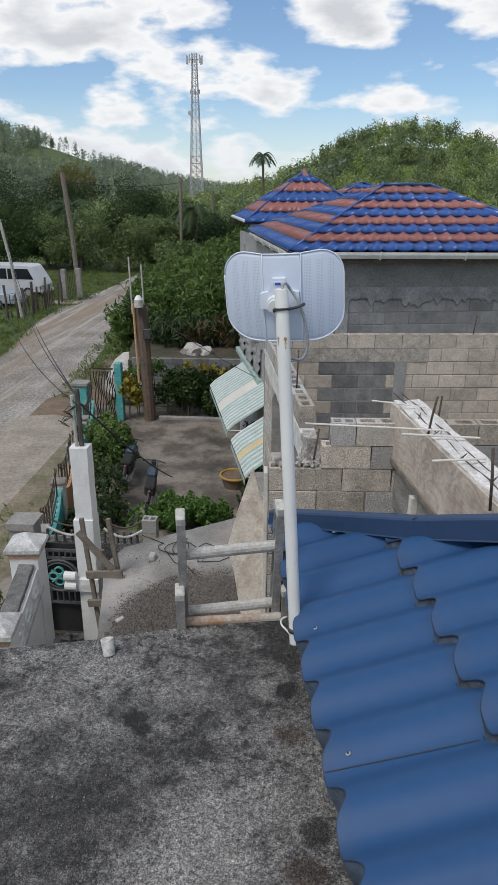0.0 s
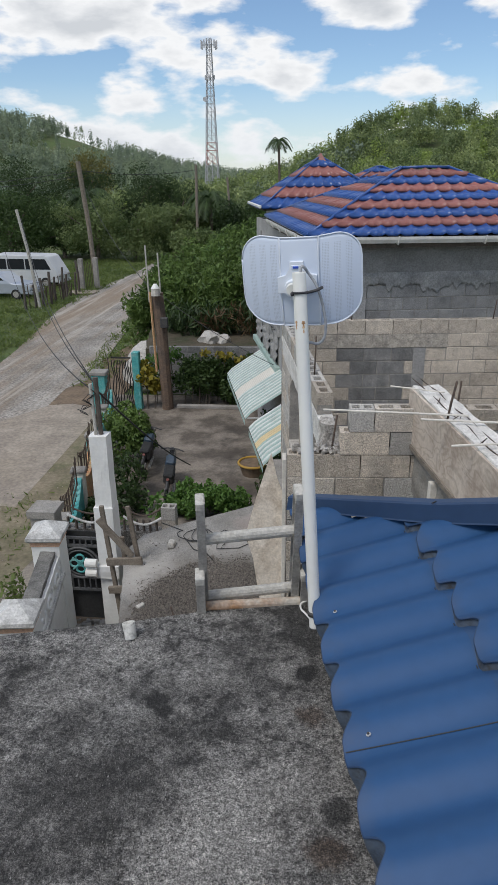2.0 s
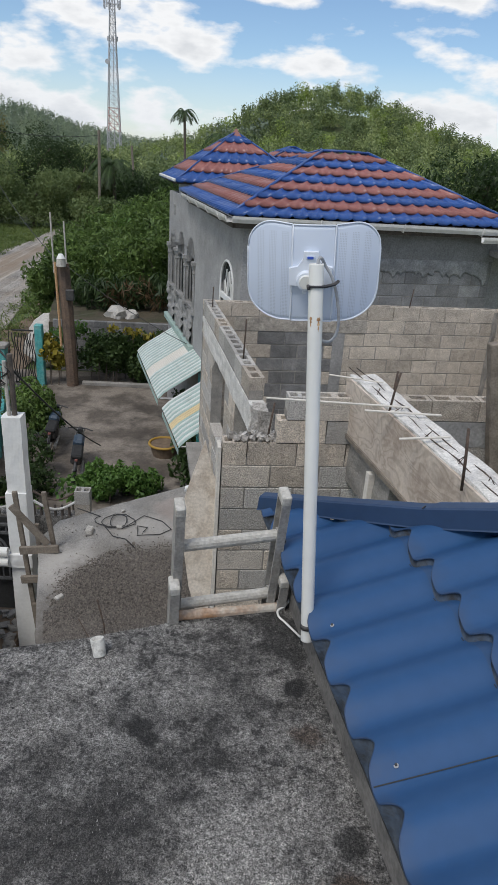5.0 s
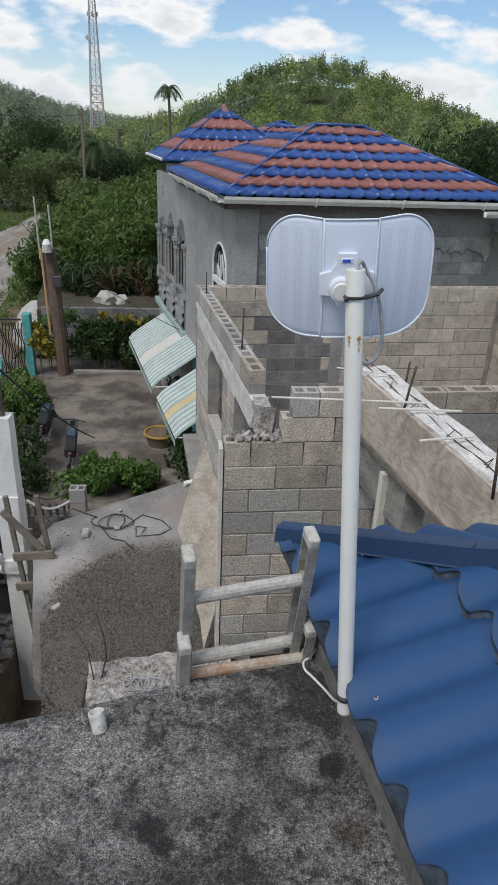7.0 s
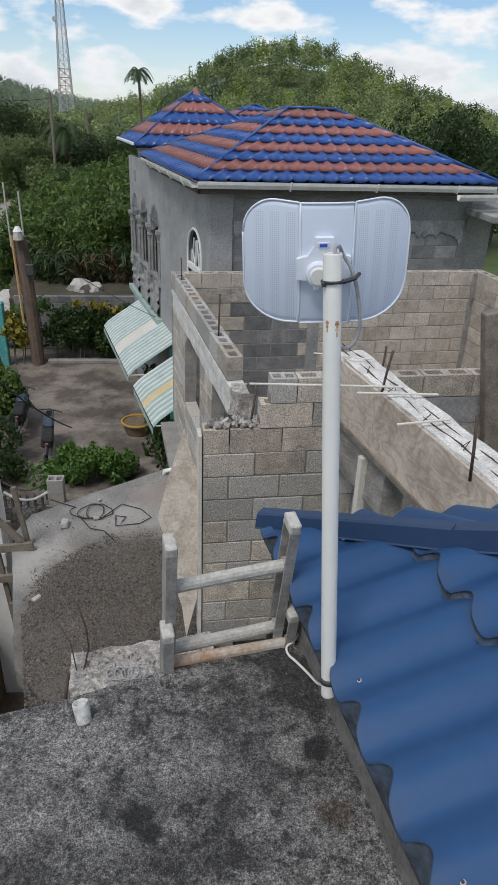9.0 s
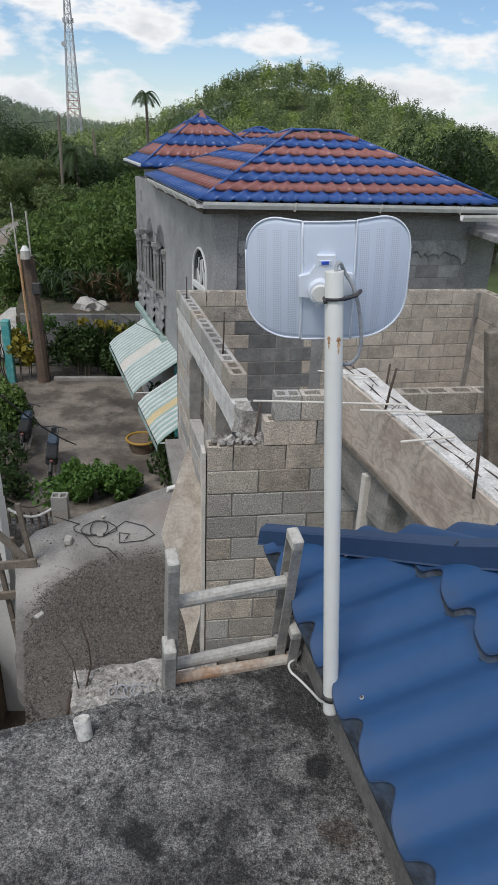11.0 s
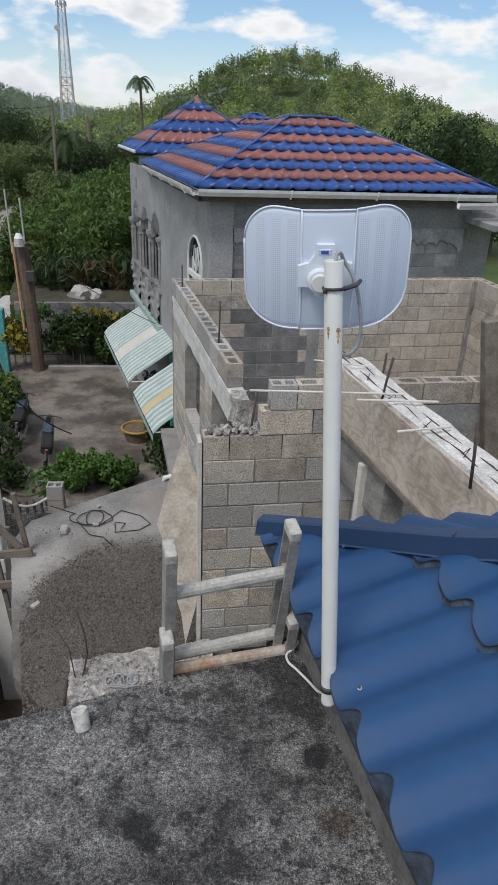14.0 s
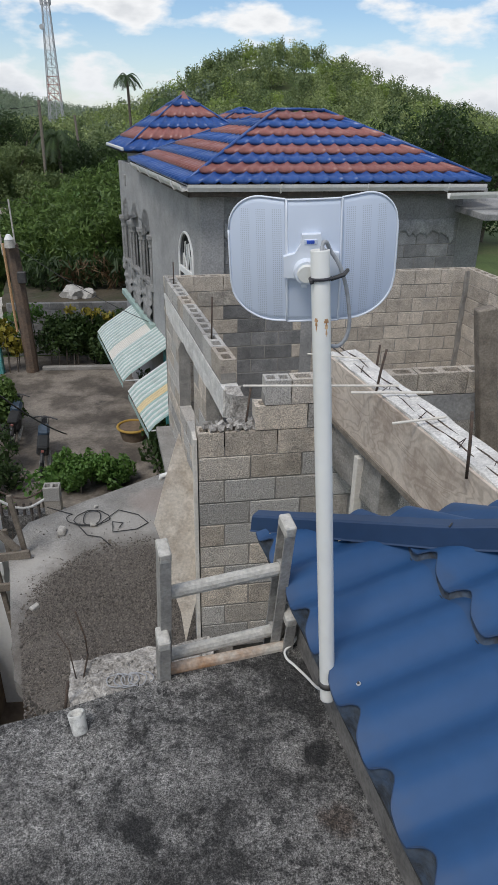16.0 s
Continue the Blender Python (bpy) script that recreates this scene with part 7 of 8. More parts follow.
def build_yard_plants():
    rng = random.Random(31)
    bl = []
    for i in range(26):
        x = -3.75 + 2.2 * rng.random()
        bl.append(((x, 19.45 + rng.uniform(-0.25, 0.3), rng.uniform(0.45, 1.2)), (0.42, 0.38, 0.42), 460))
    shrub("hedge", "dense dark green hedge before the boundary wall", bl, M["leaf"], 5, 0.115)
    shrub("croton", "yellow-leaved garden shrub by the service post", [((-4.75, 18.75, 1.0), (0.28, 0.25, 0.35), 110), ((-4.55, 18.8, 0.75), (0.25, 0.25, 0.3), 90), ((-4.8, 18.9, 1.35), (0.2, 0.2, 0.2), 50)], M["leaf_yellow"], 6, 0.2)
    shrub("croton", "yellow tips of a shrub above the hedge", [((-2.5, 19.4, 1.55), (0.35, 0.2, 0.16), 70), ((-2.0, 19.4, 1.4), (0.25, 0.2, 0.14), 45), ((-3.1, 19.4, 1.62), (0.2, 0.15, 0.12), 30)], M["leaf_yellow"], 7, 0.14)
    shrub("shrub", "rounded dark green shrub inside the fence", [((-4.25, 14.9, 0.95), (0.66, 0.62, 0.52), 2400), ((-3.95, 14.8, 0.6), (0.5, 0.5, 0.42), 1300), ((-4.5, 14.6, 0.5), (0.4, 0.4, 0.4), 400)], M["leaf_mango"], 8, 0.1)
    shrub("shrub", "dark bush behind the white post", [((-3.75, 12.9, 0.6), (0.45, 0.5, 0.5), 600), ((-3.6, 11.9, 0.45), (0.4, 0.45, 0.4), 450), ((-3.3, 12.2, 0.3), (0.3, 0.3, 0.3), 250)], M["leaf_dark"], 9, 0.1)
    shrub("shrub", "shaggy plants against the painted fence", [((-4.05, 11.7, 0.3), (0.25, 0.5, 0.3), 420), ((-3.8, 10.6, 0.3), (0.25, 0.4, 0.3), 300), ((-3.6, 9.6, 0.8), (0.35, 0.4, 0.4), 300), ((-2.9, 9.4, 0.9), (0.4, 0.3, 0.4), 300)], M["leaf_dark"], 10, 0.12)
    bl = [((-2.5 + 0.16 * i, 12.15 + 0.25 * math.sin(i * 1.7), 0.30 + 0.14 * math.sin(i * 2.3) + 0.02 * i * (9 - i) * 0.3), (0.28, 0.32, 0.30), 700) for i in range(9)]
    shrub("flower_bed", "bright green leafy bed before the porch slab", bl, M["leaf_fresh"], 11, 0.075, "plant")
    shrub("flower_bed", "green plants among the low balustrade", [((-2.2, 9.6, 1.55), (0.3, 0.3, 0.25), 160), ((-2.75, 9.0, 1.45), (0.35, 0.2, 0.25), 160)], M["leaf_fresh"], 12, 0.09, "plant")
    shrub("shrub", "dark potted plants under the awning", [((-0.45, 12.6, 0.55), (0.45, 0.6, 0.5), 500), ((-0.6, 13.9, 0.6), (0.35, 0.5, 0.5), 350), ((-0.35, 11.4, 0.35), (0.35, 0.5, 0.35), 300), ((-0.85, 15.5, 0.7), (0.3, 0.5, 0.6), 300)], M["leaf_dark"], 13, 0.12)
    shrub("shrub", "light green bush beside the service post", [((-4.6, 19.3, 1.2), (0.5, 0.4, 0.45), 260), ((-4.15, 19.5, 1.5), (0.4, 0.4, 0.3), 200)], M["leaf_fresh"], 14, 0.13)
    shrub("weeds", "yellow-green weeds by the gate pillar", [((-3.75, 7.5, 1.2), (0.22, 0.3, 0.35), 260)], M["leaf_light"], 15, 0.07, "plant")


build_yard_plants()


def build_trees():
    rng = random.Random(77)
    spots = [(-5.5, 24.6, 3.5, 1.35), (-3.9, 25.8, 4.3, 1.8), (-2.2, 25.4, 4.6, 2.0), (-0.3, 25.8, 4.9, 2.2), (-5.6, 28.5, 3.7, 1.6), (-4.0, 30.5, 4.7, 2.2), (-2.0, 31.5, 5.4, 2.5), (0.6, 32, 5.4, 2.6), (-6.4, 35, 3.5, 1.8), (-4.4, 38, 4.2, 2.4)]
    for i, (x, y, h, r) in enumerate(spots):
        tree("mango_tree", "mango tree with drooping long green leaves", x, y, h, r, M["leaf_mango"], 200 + i, 7500, 0.23, 20, 0.12, 0.08, "mango trees by the road", 3.4)
    # rank dry growth under them
    bl = [((-4.8 + 0.5 * i, 22.9 + rng.uniform(-0.4, 0.6), 1.75 + rng.uniform(-0.2, 0.45)), (0.55, 0.5, 0.6), 260) for i in range(10)]
    ob = new("undergrowth", leaf_mesh("undergrowth", bl, M["leaf_dark"], 41, 0.36, 6.0, 0.9))
    tagged(ob, "dark rank undergrowth below the mango trees", "undergrowth", kind="stuff")
    bl = [((-3.6 + 0.55 * i, 22.6, 1.85 + 0.1 * (i % 3)), (0.4, 0.35, 0.45), 110) for i in range(4)]
    ob = new("dry_grass", leaf_mesh("dry_grass", bl, M["leaf_dry"], 42, 0.4, 9.0, 0.8))
    tagged(ob, "dry reddish grass and stalks", "grass", kind="stuff")
    # banana leaves
    t = thing("banana_plant", "banana plant with broad torn leaves", "plant")
    part("stalk", tube(B(), [(-5.0, 33.2, 0), (-5.0, 33.2, 2.6)], 0.1, 7), M["leaf_fresh"], t)
    for k in range(7):
        a = k * 0.9
        bm = B()
        prev = None
        for q in range(9):
            f = q / 8
            c = Vector((-5.0 + 1.1 * f * math.cos(a), 33.2 + 1.1 * f * math.sin(a), 2.5 + 2.4 * f - 1.7 * f * f))
            wv = 0.22 * math.sin(math.pi * min(1, f * 0.95 + 0.05))
            sd = Vector((-math.sin(a), math.cos(a), 0)) * wv
            cur = (bm.verts.new(c - sd), bm.verts.new(c + Vector((0, 0, 0.04))), bm.verts.new(c + sd))
            if prev:
                bm.faces.new((prev[0], prev[1], cur[1], cur[0])); bm.faces.new((prev[1], prev[2], cur[2], cur[1]))
            prev = cur
        part("leaf", bm, M["leaf_fresh"], t)
    # round bushy trees across the meadow
    far = [(-26.5, 58, 6.0, 4.0, "leaf"), (-22.5, 60, 5.4, 3.6, "leaf"), (-18.8, 58, 5.6, 3.7, "leaf_far"), (-15.6, 59, 5.2, 3.3, "leaf_far"), (-13.2, 62, 4.9, 2.8, "leaf_far"), (-30, 61, 6.5, 4.2, "leaf"),
           (-26, 74, 9.0, 5.0, "leaf_dark"), (-20, 76, 9.0, 4.6, "leaf_dark"), (-14.8, 75, 8.0, 4.2, "leaf_dark"), (-32, 72, 9.5, 5.0, "leaf_dark"), (-10.5, 70, 5.6, 3.0, "leaf_dark"), (-7, 62, 5.2, 2.8, "leaf_dark"), (-4, 64, 5.4, 3.0, "leaf"), (-9.0, 52, 3.4, 2.2, "leaf_far"), (-6.0, 50, 3.6, 2.2, "leaf"), (-3, 46, 4.0, 2.4, "leaf_mango"), (-12.6, 66, 5.4, 2.6, "leaf_far")]
    for i, (x, y, h, r, m) in enumerate(far):
        tree("tree", "bushy broad-leaved tree at the meadow's edge" if m != "leaf_dark" else "tall dark broad-leaved tree behind the meadow", x, y, h, r, M[m], 300 + i, 9500, 0.22, 20, 0.18, 0.05, "trees round the meadow")
    tree("tree", "yellow-flowering crown above darker trees", -25.6, 78, 10.3, 3.0, M["leaf_yellow_far"], 350, 4000, 0.26, 12, 0.2, 0.55, "trees round the meadow")
    tree("tree", "large dense dark green tree behind the house", 13.2, 38, 8.7, 4.5, M["leaf_dark"], 360, 14000, 0.27, 30, 0.35, 0.05, "", 2.6)
    tree("tree", "dense dark green tree behind the house", 18.2, 41, 7.6, 3.8, M["leaf_dark"], 361, 9000, 0.27, 22, 0.3, 0.05, "", 2.6)
    tree("tree", "broad tree behind the tiled roof", 7.5, 52, 7.6, 3.2, M["leaf"], 362, 3500, 0.42, 14, 0.25, 0.1)


leaf_material("leaf_yellow_far", (0.09, 0.10, 0.025), (0.24, 0.21, 0.06))
build_trees()


def palm(x, y, h, r, seed, label, mat):
    t = thing("palm_tree", label, "palm", group="palms")
    z0 = ground_height(x, y) - 0.1
    part("trunk", tube(B(), [(x, y, z0), (x + 0.15, y, z0 + h * 0.5), (x, y, z0 + h)], 0.16, 8), M["bark"], t)
    rng = random.Random(seed)
    for k in range(20):
        a = 6.28 * k / 20 + rng.uniform(-0.2, 0.2)
        lift = rng.uniform(0.0, 1.35)
        bm = B()
        pts = []
        for q in range(9):
            f = q / 8
            pts.append(Vector((x + r * f * math.cos(a), y + r * f * math.sin(a), z0 + h + r * (lift * f - (0.75 + lift * 0.75) * f * f))))
        for q in range(8):
            for sgn in (-1, 1):
                for e in range(2):
                    p0 = pts[q].lerp(pts[q + 1], e * 0.5)
                    sd = Vector((-math.sin(a), math.cos(a), -0.6)).normalized() if sgn > 0 else Vector((math.sin(a), -math.cos(a), -0.6)).normalized()
                    ln = r * 0.26 * (1 - abs(q / 8 - 0.45))
                    tip = p0 + sd * ln + (pts[q + 1] - pts[q]) * 0.7
                    w = (pts[q + 1] - pts[q]) * 0.5
                    bm.faces.new([bm.verts.new(p0), bm.verts.new(p0 + w), bm.verts.new(tip)])
        part("frond", bm, mat, t)


palm(-5.15, 90, 10.9, 1.75, 1, "slender palm above the roofs", M["leaf_dark"])
palm(-20.8, 62, 5.2, 3.0, 2, "broad palm among dark trees", M["leaf_dark"])
palm(-0.6, 88, 8.2, 2.6, 3, "palm partly behind the turret roof", M["leaf"])
palm(-10.2, 66, 5.0, 2.6, 4, "palm near the tower's foot", M["leaf_dark"])


def woods(name, label, spots, mat, seed, size, per):
    rng = random.Random(seed)
    bl = []
    for x, y, r, h in spots:
        z = ground_height(x, y)
        bl.append(((x, y, z + h * 0.5), (r, r, h * 0.55), per))
        bl.append(((x + rng.uniform(-r, r) * 0.5, y + rng.uniform(-r, r) * 0.5, z + h * 0.78), (r * 0.55, r * 0.55, h * 0.3), per // 3))
    ob = new(name, leaf_mesh(name, bl, mat, seed, size, 1.5, 0.1, 0.9))
    tagged(ob, label, "woods", kind="stuff")


def build_woods():
    rng = random.Random(91)
    right, right2 = [], []
    bright = []
    for i in range(1150):
        x, y = rng.uniform(-32, 92), rng.uniform(95, 205)
        sp = (x, y, rng.uniform(1.3, 3.3), rng.uniform(2.6, 6.4))
        q = rng.random() + 0.5 * noise.noise(Vector((x * 0.06, y * 0.06, 4)))
        (bright if q < 0.10 else right if q < 0.5 else right2).append(sp)
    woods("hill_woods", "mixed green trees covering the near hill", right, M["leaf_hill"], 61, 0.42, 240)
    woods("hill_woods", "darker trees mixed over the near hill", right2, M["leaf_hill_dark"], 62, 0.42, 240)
    woods("hill_woods", "fresh yellow-green trees scattered over the near hill", bright, M["leaf_hill_bright"], 67, 0.42, 240)
    left, left2 = [], []
    for i in range(3600):
        x, y = rng.uniform(-330, -25), rng.uniform(290, 425)
        if abs(x + 128) < 17 and abs(y - 392) < 40 and rng.random() < 0.9:
            continue
        sp = (x, y, rng.uniform(1.1, 2.4), rng.uniform(4.0, 9.5))
        (left if rng.random() < 0.55 else left2).append(sp)
    woods("far_woods", "pine and broad-leaved trees on the far hill", left, M["leaf_hazy_hill"], 63, 0.75, 60)
    woods("far_woods", "darker pines on the far hill", left2, M["leaf_hazy_hill_dark"], 64, 0.75, 60)
    val = []
    for i in range(420):
        x, y = rng.uniform(-75, 32), rng.uniform(82, 135)
        val.append((x, y, rng.uniform(1.6, 2.8), rng.uniform(2.6, 4.6)))
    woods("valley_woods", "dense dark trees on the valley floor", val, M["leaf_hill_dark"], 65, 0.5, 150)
    val = [(rng.uniform(-160, 10), rng.uniform(140, 290), rng.uniform(2, 3.5), rng.uniform(2.5, 5)) for i in range(700)]
    woods("valley_woods", "trees along the far valley", val, M["leaf_hazy_hill_dark"], 66, 0.7, 70)


# also lifted in colour for the sunlit, hazy hill, though less
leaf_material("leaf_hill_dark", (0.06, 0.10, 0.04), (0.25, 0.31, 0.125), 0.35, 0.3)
leaf_material("leaf_hill_bright", (0.14, 0.22, 0.04), (0.36, 0.44, 0.12), 0.4, 0.2)
# distance haze is put into these two leaf colours: paler and greyer
leaf_material("leaf_hazy_hill", (0.20, 0.26, 0.18), (0.36, 0.42, 0.27), 0.3, 0.06)
leaf_material("leaf_hazy_hill_dark", (0.14, 0.19, 0.145), (0.26, 0.31, 0.21), 0.3, 0.06)
build_woods()


def build_grass():
    rng = random.Random(15)
    bl = []
    for i in range(3000):
        x, y = rng.uniform(-20, -9), rng.uniform(16, 58)
        left = -10.9 - (y - 16) * 0.14 if y < 34 else -13.6
        if x > left + 0.25 + 0.5 * noise.noise(Vector((y * 0.6, 1.0, 0))):
            continue
        bl.append(((x, y, ground_height(x, y) + 0.06), (0.35, 0.45, 0.16), 26))
    for i in range(160):
        x, y = rng.uniform(-8.2, -7.0), rng.uniform(21, 36)
        bl.append(((x + (24 - y) * 0.12, y, ground_height(x, y) + 0.05), (0.25, 0.3, 0.16), 18))
    for i in range(60):
        x, y = rng.uniform(-6.3, -5.2), rng.uniform(8, 13)
        bl.append(((x, y, 0.0), (0.2, 0.25, 0.04), 8))
    ob = new("grass_tufts", leaf_mesh("grass_tufts", bl, M["leaf_grass"], 16, 0.2, 6.0, -0.6, 0.2))
    tagged(ob, "rough green grass along the road", "grass", kind="stuff")
    verts, faces = [], []
    for i in range(5000):
        x, y = rng.uniform(-13.5, -5.2), rng.uniform(6, 40)
        if x < (-10.7 - (y - 16) * 0.14 if y < 34 else -13.4):
            continue
        r = rng.uniform(0.01, 0.035)
        o = len(verts); a = rng.uniform(0, 6.28)
        for k in range(4):
            verts.append((x + r * math.cos(a + k * 1.57) * rng.uniform(0.7, 1.2), y + r * math.sin(a + k * 1.57) * rng.uniform(0.7, 1.2), 0.0))
        verts.append((x, y, 0.0 + 0.02 + r * rng.uniform(0.4, 0.8)))
        faces += [(o + k, o + (k + 1) % 4, o + 4) for k in range(4)]
    me = bpy.data.meshes.new("road_stones"); me.from_pydata(verts, [], faces); me.materials.append(M["road_gravel"])
    tagged(new("road_stones", me), "loose pale stones on the gravel road", "stones", kind="stuff")


leaf_material("leaf_grass", (0.075, 0.12, 0.025), (0.19, 0.24, 0.065))
build_grass()


# ---- tower, poles, wires, vehicles ----
def build_tower():
    t = thing("radio_tower", "tall pale steel lattice tower with antennas on top", "tower")
    X, Y, Z0, Z1, W0, W1 = -22.7, 150.0, 0.5, 32.3, 2.95, 0.95
    at = lambda f, k: Vector((X + (W0 + (W1 - W0) * min(1, f / 0.92)) * 0.5 * (-1, 1, 1, -1)[k], Y + (W0 + (W1 - W0) * min(1, f / 0.92)) * 0.5 * (-1, -1, 1, 1)[k], Z0 + (Z1 - Z0) * f))
    N = 22
    for k in range(4):
        bm = B(); tube(bm, [at(i / N, k) for i in range(N + 1)], 0.085, 5)
        part("leg", bm, M["tower_steel"], t)
    for i in range(N):
        for k in range(4):
            j = (k + 1) % 4
            bm = B()
            tube(bm, [at(i / N, k), at((i + 1) / N, j)], 0.042, 4)
            tube(bm, [at(i / N, j), at((i + 1) / N, k)], 0.042, 4)
            tube(bm, [at((i + 1) / N, k), at((i + 1) / N, j)], 0.042, 4)
            part("bracing", bm, M["tower_red"] if (i // 3) % 2 == 0 and i < 9 else M["tower_steel"], t)
    part("ladder_run", tube(B(), [Vector((X + 0.2, Y - 0.9 * (1 - i / 12) - 0.4, Z0 + (Z1 - Z0) * i / 12)) for i in range(13)], 0.08, 4), M["tower_steel"], t)
    for z in (25.5, 31.2):
        for k in range(9 if z > 30 else 4):
            a = 6.28 * k / (9 if z > 30 else 4)
            r = 1.55 if z > 30 else 0.9
            c = Vector((X + r * math.cos(a), Y + r * math.sin(a), z))
            ob = part("panel_antenna", box(B(), -0.13, 0.13, -0.07, 0.07, -0.75 if z > 30 else -0.4, 0.75 if z > 30 else 0.4, Matrix.Translation(c), 0.03), M["tower_steel"], t)
            part("arm", tube(B(), [(X, Y, z), c], 0.04, 4), M["tower_steel"], t)
    part("drum_antenna", cyl(B(), (X - 0.9, Y - 1.2, 21.5), (X - 0.9, Y - 0.9, 21.5), 0.45, None, 14), M["tower_steel"], t)


build_tower()


def build_poles():
    def pole(pts, r, label, mat="old_wood"):
        t = thing("utility_pole", label, "utility pole", group="utility poles")
        part("shaft", tube(B(), pts, r, 8), M[mat], t)
        return t
    pole([(-13.9, 42.3, 0.1), (-14.0, 42.2, 3.8), (-14.25, 42, 7.5)], 0.14, "leaning grey timber utility pole by the road")
    pole([(-14.6, 34.8, 0), (-14.8, 34.6, 3), (-15.1, 34.5, 5.1)], 0.075, "thin leaning grey timber pole", "aluminium_pale")
    pole([(-10.4, 60, 0.3), (-10.35, 60, 4), (-10.3, 60, 7.6)], 0.12, "grey utility pole among the trees")
    pole([(-7.8, 64, 0.3), (-8.2, 64, 6.6)], 0.1, "thin grey utility pole among the trees")
    black = M["black_wire_and_gap"]

    def wire(a, b, sag, r=0.012):
        a, b = Vector(a), Vector(b)
        rod("overhead_wire", [a.lerp(b, i / 14) - Vector((0, 0, sag * 4 * (i / 14) * (1 - i / 14))) for i in range(15)], r, black, "thin dark overhead wire", "wire", "overhead wires", 5)
    top = (-2.17, 6.99, 4.36)
    wire(top, (-14.9, 34.5, 4.7), 0.9, 0.008)
    wire(top, (-14.9, 34.5, 4.4), 1.1, 0.008)
    wire((-2.17, 6.99, 4.25), (-11.5, 25.0, 4.0), 0.8, 0.008)
    wire((-2.17, 6.99, 4.3), (-2.3, 12.7, 0.9), 0.1, 0.012)
    wire((-4.25, 18.7, 3.5), (-0.35, 14.6, 2.4), 0.15, 0.008)
    wire((-4.25, 18.7, 3.4), (-14.0, 42.2, 6.0), 0.5, 0.012)
    wire((-14.2, 42.0, 7.0), (-40, 58, 6.6), 0.6, 0.02)
    wire((-14.2, 42.0, 6.7), (-40, 58, 6.2), 0.6, 0.02)
    wire((-14.2, 42.0, 7.0), (-10.3, 60, 7.2), 0.3, 0.02)
    rod("wire_tangle", [(-2.2 + 0.06 * math.sin(q * 1.9) - 0.006 * q, 6.95, 4.25 - 0.012 * q + 0.05 * math.cos(q * 1.3)) for q in range(20)], 0.005, black, "tangle of dark wire at the pipe's top", "wire", seg=5)


build_poles()


def profile_body(pts, y0, y1, m, taper=0.0):
    bm = B()
    zs = [p[1] for p in pts]; zm, zx = min(zs), max(zs)
    f0, f1 = [], []
    for x, z in pts:
        s = taper * max(0.0, (z - zm) / (zx - zm) - 0.5) * 2
        f0.append(bm.verts.new(m @ Vector((x, y0 + s, z)))); f1.append(bm.verts.new(m @ Vector((x, y1 - s, z))))
    bm.faces.new(f0); bm.faces.new(f1[::-1])
    n = len(pts)
    for i in range(n):
        bm.faces.new((f0[i], f0[(i + 1) % n], f1[(i + 1) % n], f1[i]))
    return bm


def vehicle(name, label, m, body, glass, paint, width, wheels, wr, taper):
    t = thing(name, label, "car" if name == "car" else "van")
    bd = part("body", profile_body(body, -width / 2, width / 2, m, taper), paint, t)
    md = bd.modifiers.new("bevel", "BEVEL"); md.width = 0.05; md.segments = 2
    for g in glass:
        zz = sum(p[1] for p in g) / len(g)
        zs = [p[1] for p in body]
        s = taper * max(0.0, (zz - min(zs)) / (max(zs) - min(zs)) - 0.5) * 2
        for y in (-width / 2 + s - 0.012, width / 2 - s + 0.004):
            part("side_window", profile_body(g, y, y + 0.008, m), M["car_glass"], t, "dark side window")
    ws = glass[-1]
    part("windscreen", box(B(), 0, 0.015, -width / 2 + taper + 0.12, width / 2 - taper - 0.12, 0, 0.62 if name == "van" else 0.55, m @ pose(ws[1][0] + 0.13, 0, ws[1][1], 0, -38 if name == "van" else -58, 0)), M["car_glass"], t, "sloping dark windscreen")
    nose = max(p[0] for p in body)
    for y in (-width / 2 + 0.12, width / 2 - 0.38):
        part("headlight", box(B(), nose - 0.12, nose + 0.012, y, y + 0.26, 0.68, 0.84, m, 0.02), M["pale_stone"], t, "clear headlight")
    part("bumper", box(B(), nose - 0.1, nose + 0.05, -width / 2 + 0.03, width / 2 - 0.03, 0.3, 0.5, m, 0.03), paint, t)
    for x in wheels:
        for y in (-width / 2 - 0.01, width / 2 - 0.19):
            a, b = m @ Vector((x, y, wr)), m @ Vector((x, y + 0.2, wr))
            w = part("wheel", cyl(B(), a, b, wr, None, 18), M["tyre"], t, "black tyre")
            part("rim", cyl(B(), m @ Vector((x, y - 0.01, wr)), m @ Vector((x, y + 0.21, wr)), wr * 0.6, None, 12), M["aluminium"], w)
    return t


vehicle("van", "white passenger van parked behind the roadside fence", pose(-20.9, 43.6, 0.0, 0, 0, -6),
        [(0, 0.35), (4.6, 0.35), (4.68, 0.75), (4.55, 1.02), (4.0, 1.92), (3.8, 2.02), (0.1, 2.05), (0, 1.9)],
        [[(0.15, 1.15), (1.1, 1.15), (1.1, 1.8), (0.15, 1.8)], [(1.18, 1.15), (2.37, 1.15), (2.37, 1.8), (1.18, 1.8)], [(2.45, 1.15), (4.2, 1.15), (3.85, 1.8), (2.45, 1.8)]], M["car_white"], 1.7, (0.9, 3.75), 0.33, 0.03)
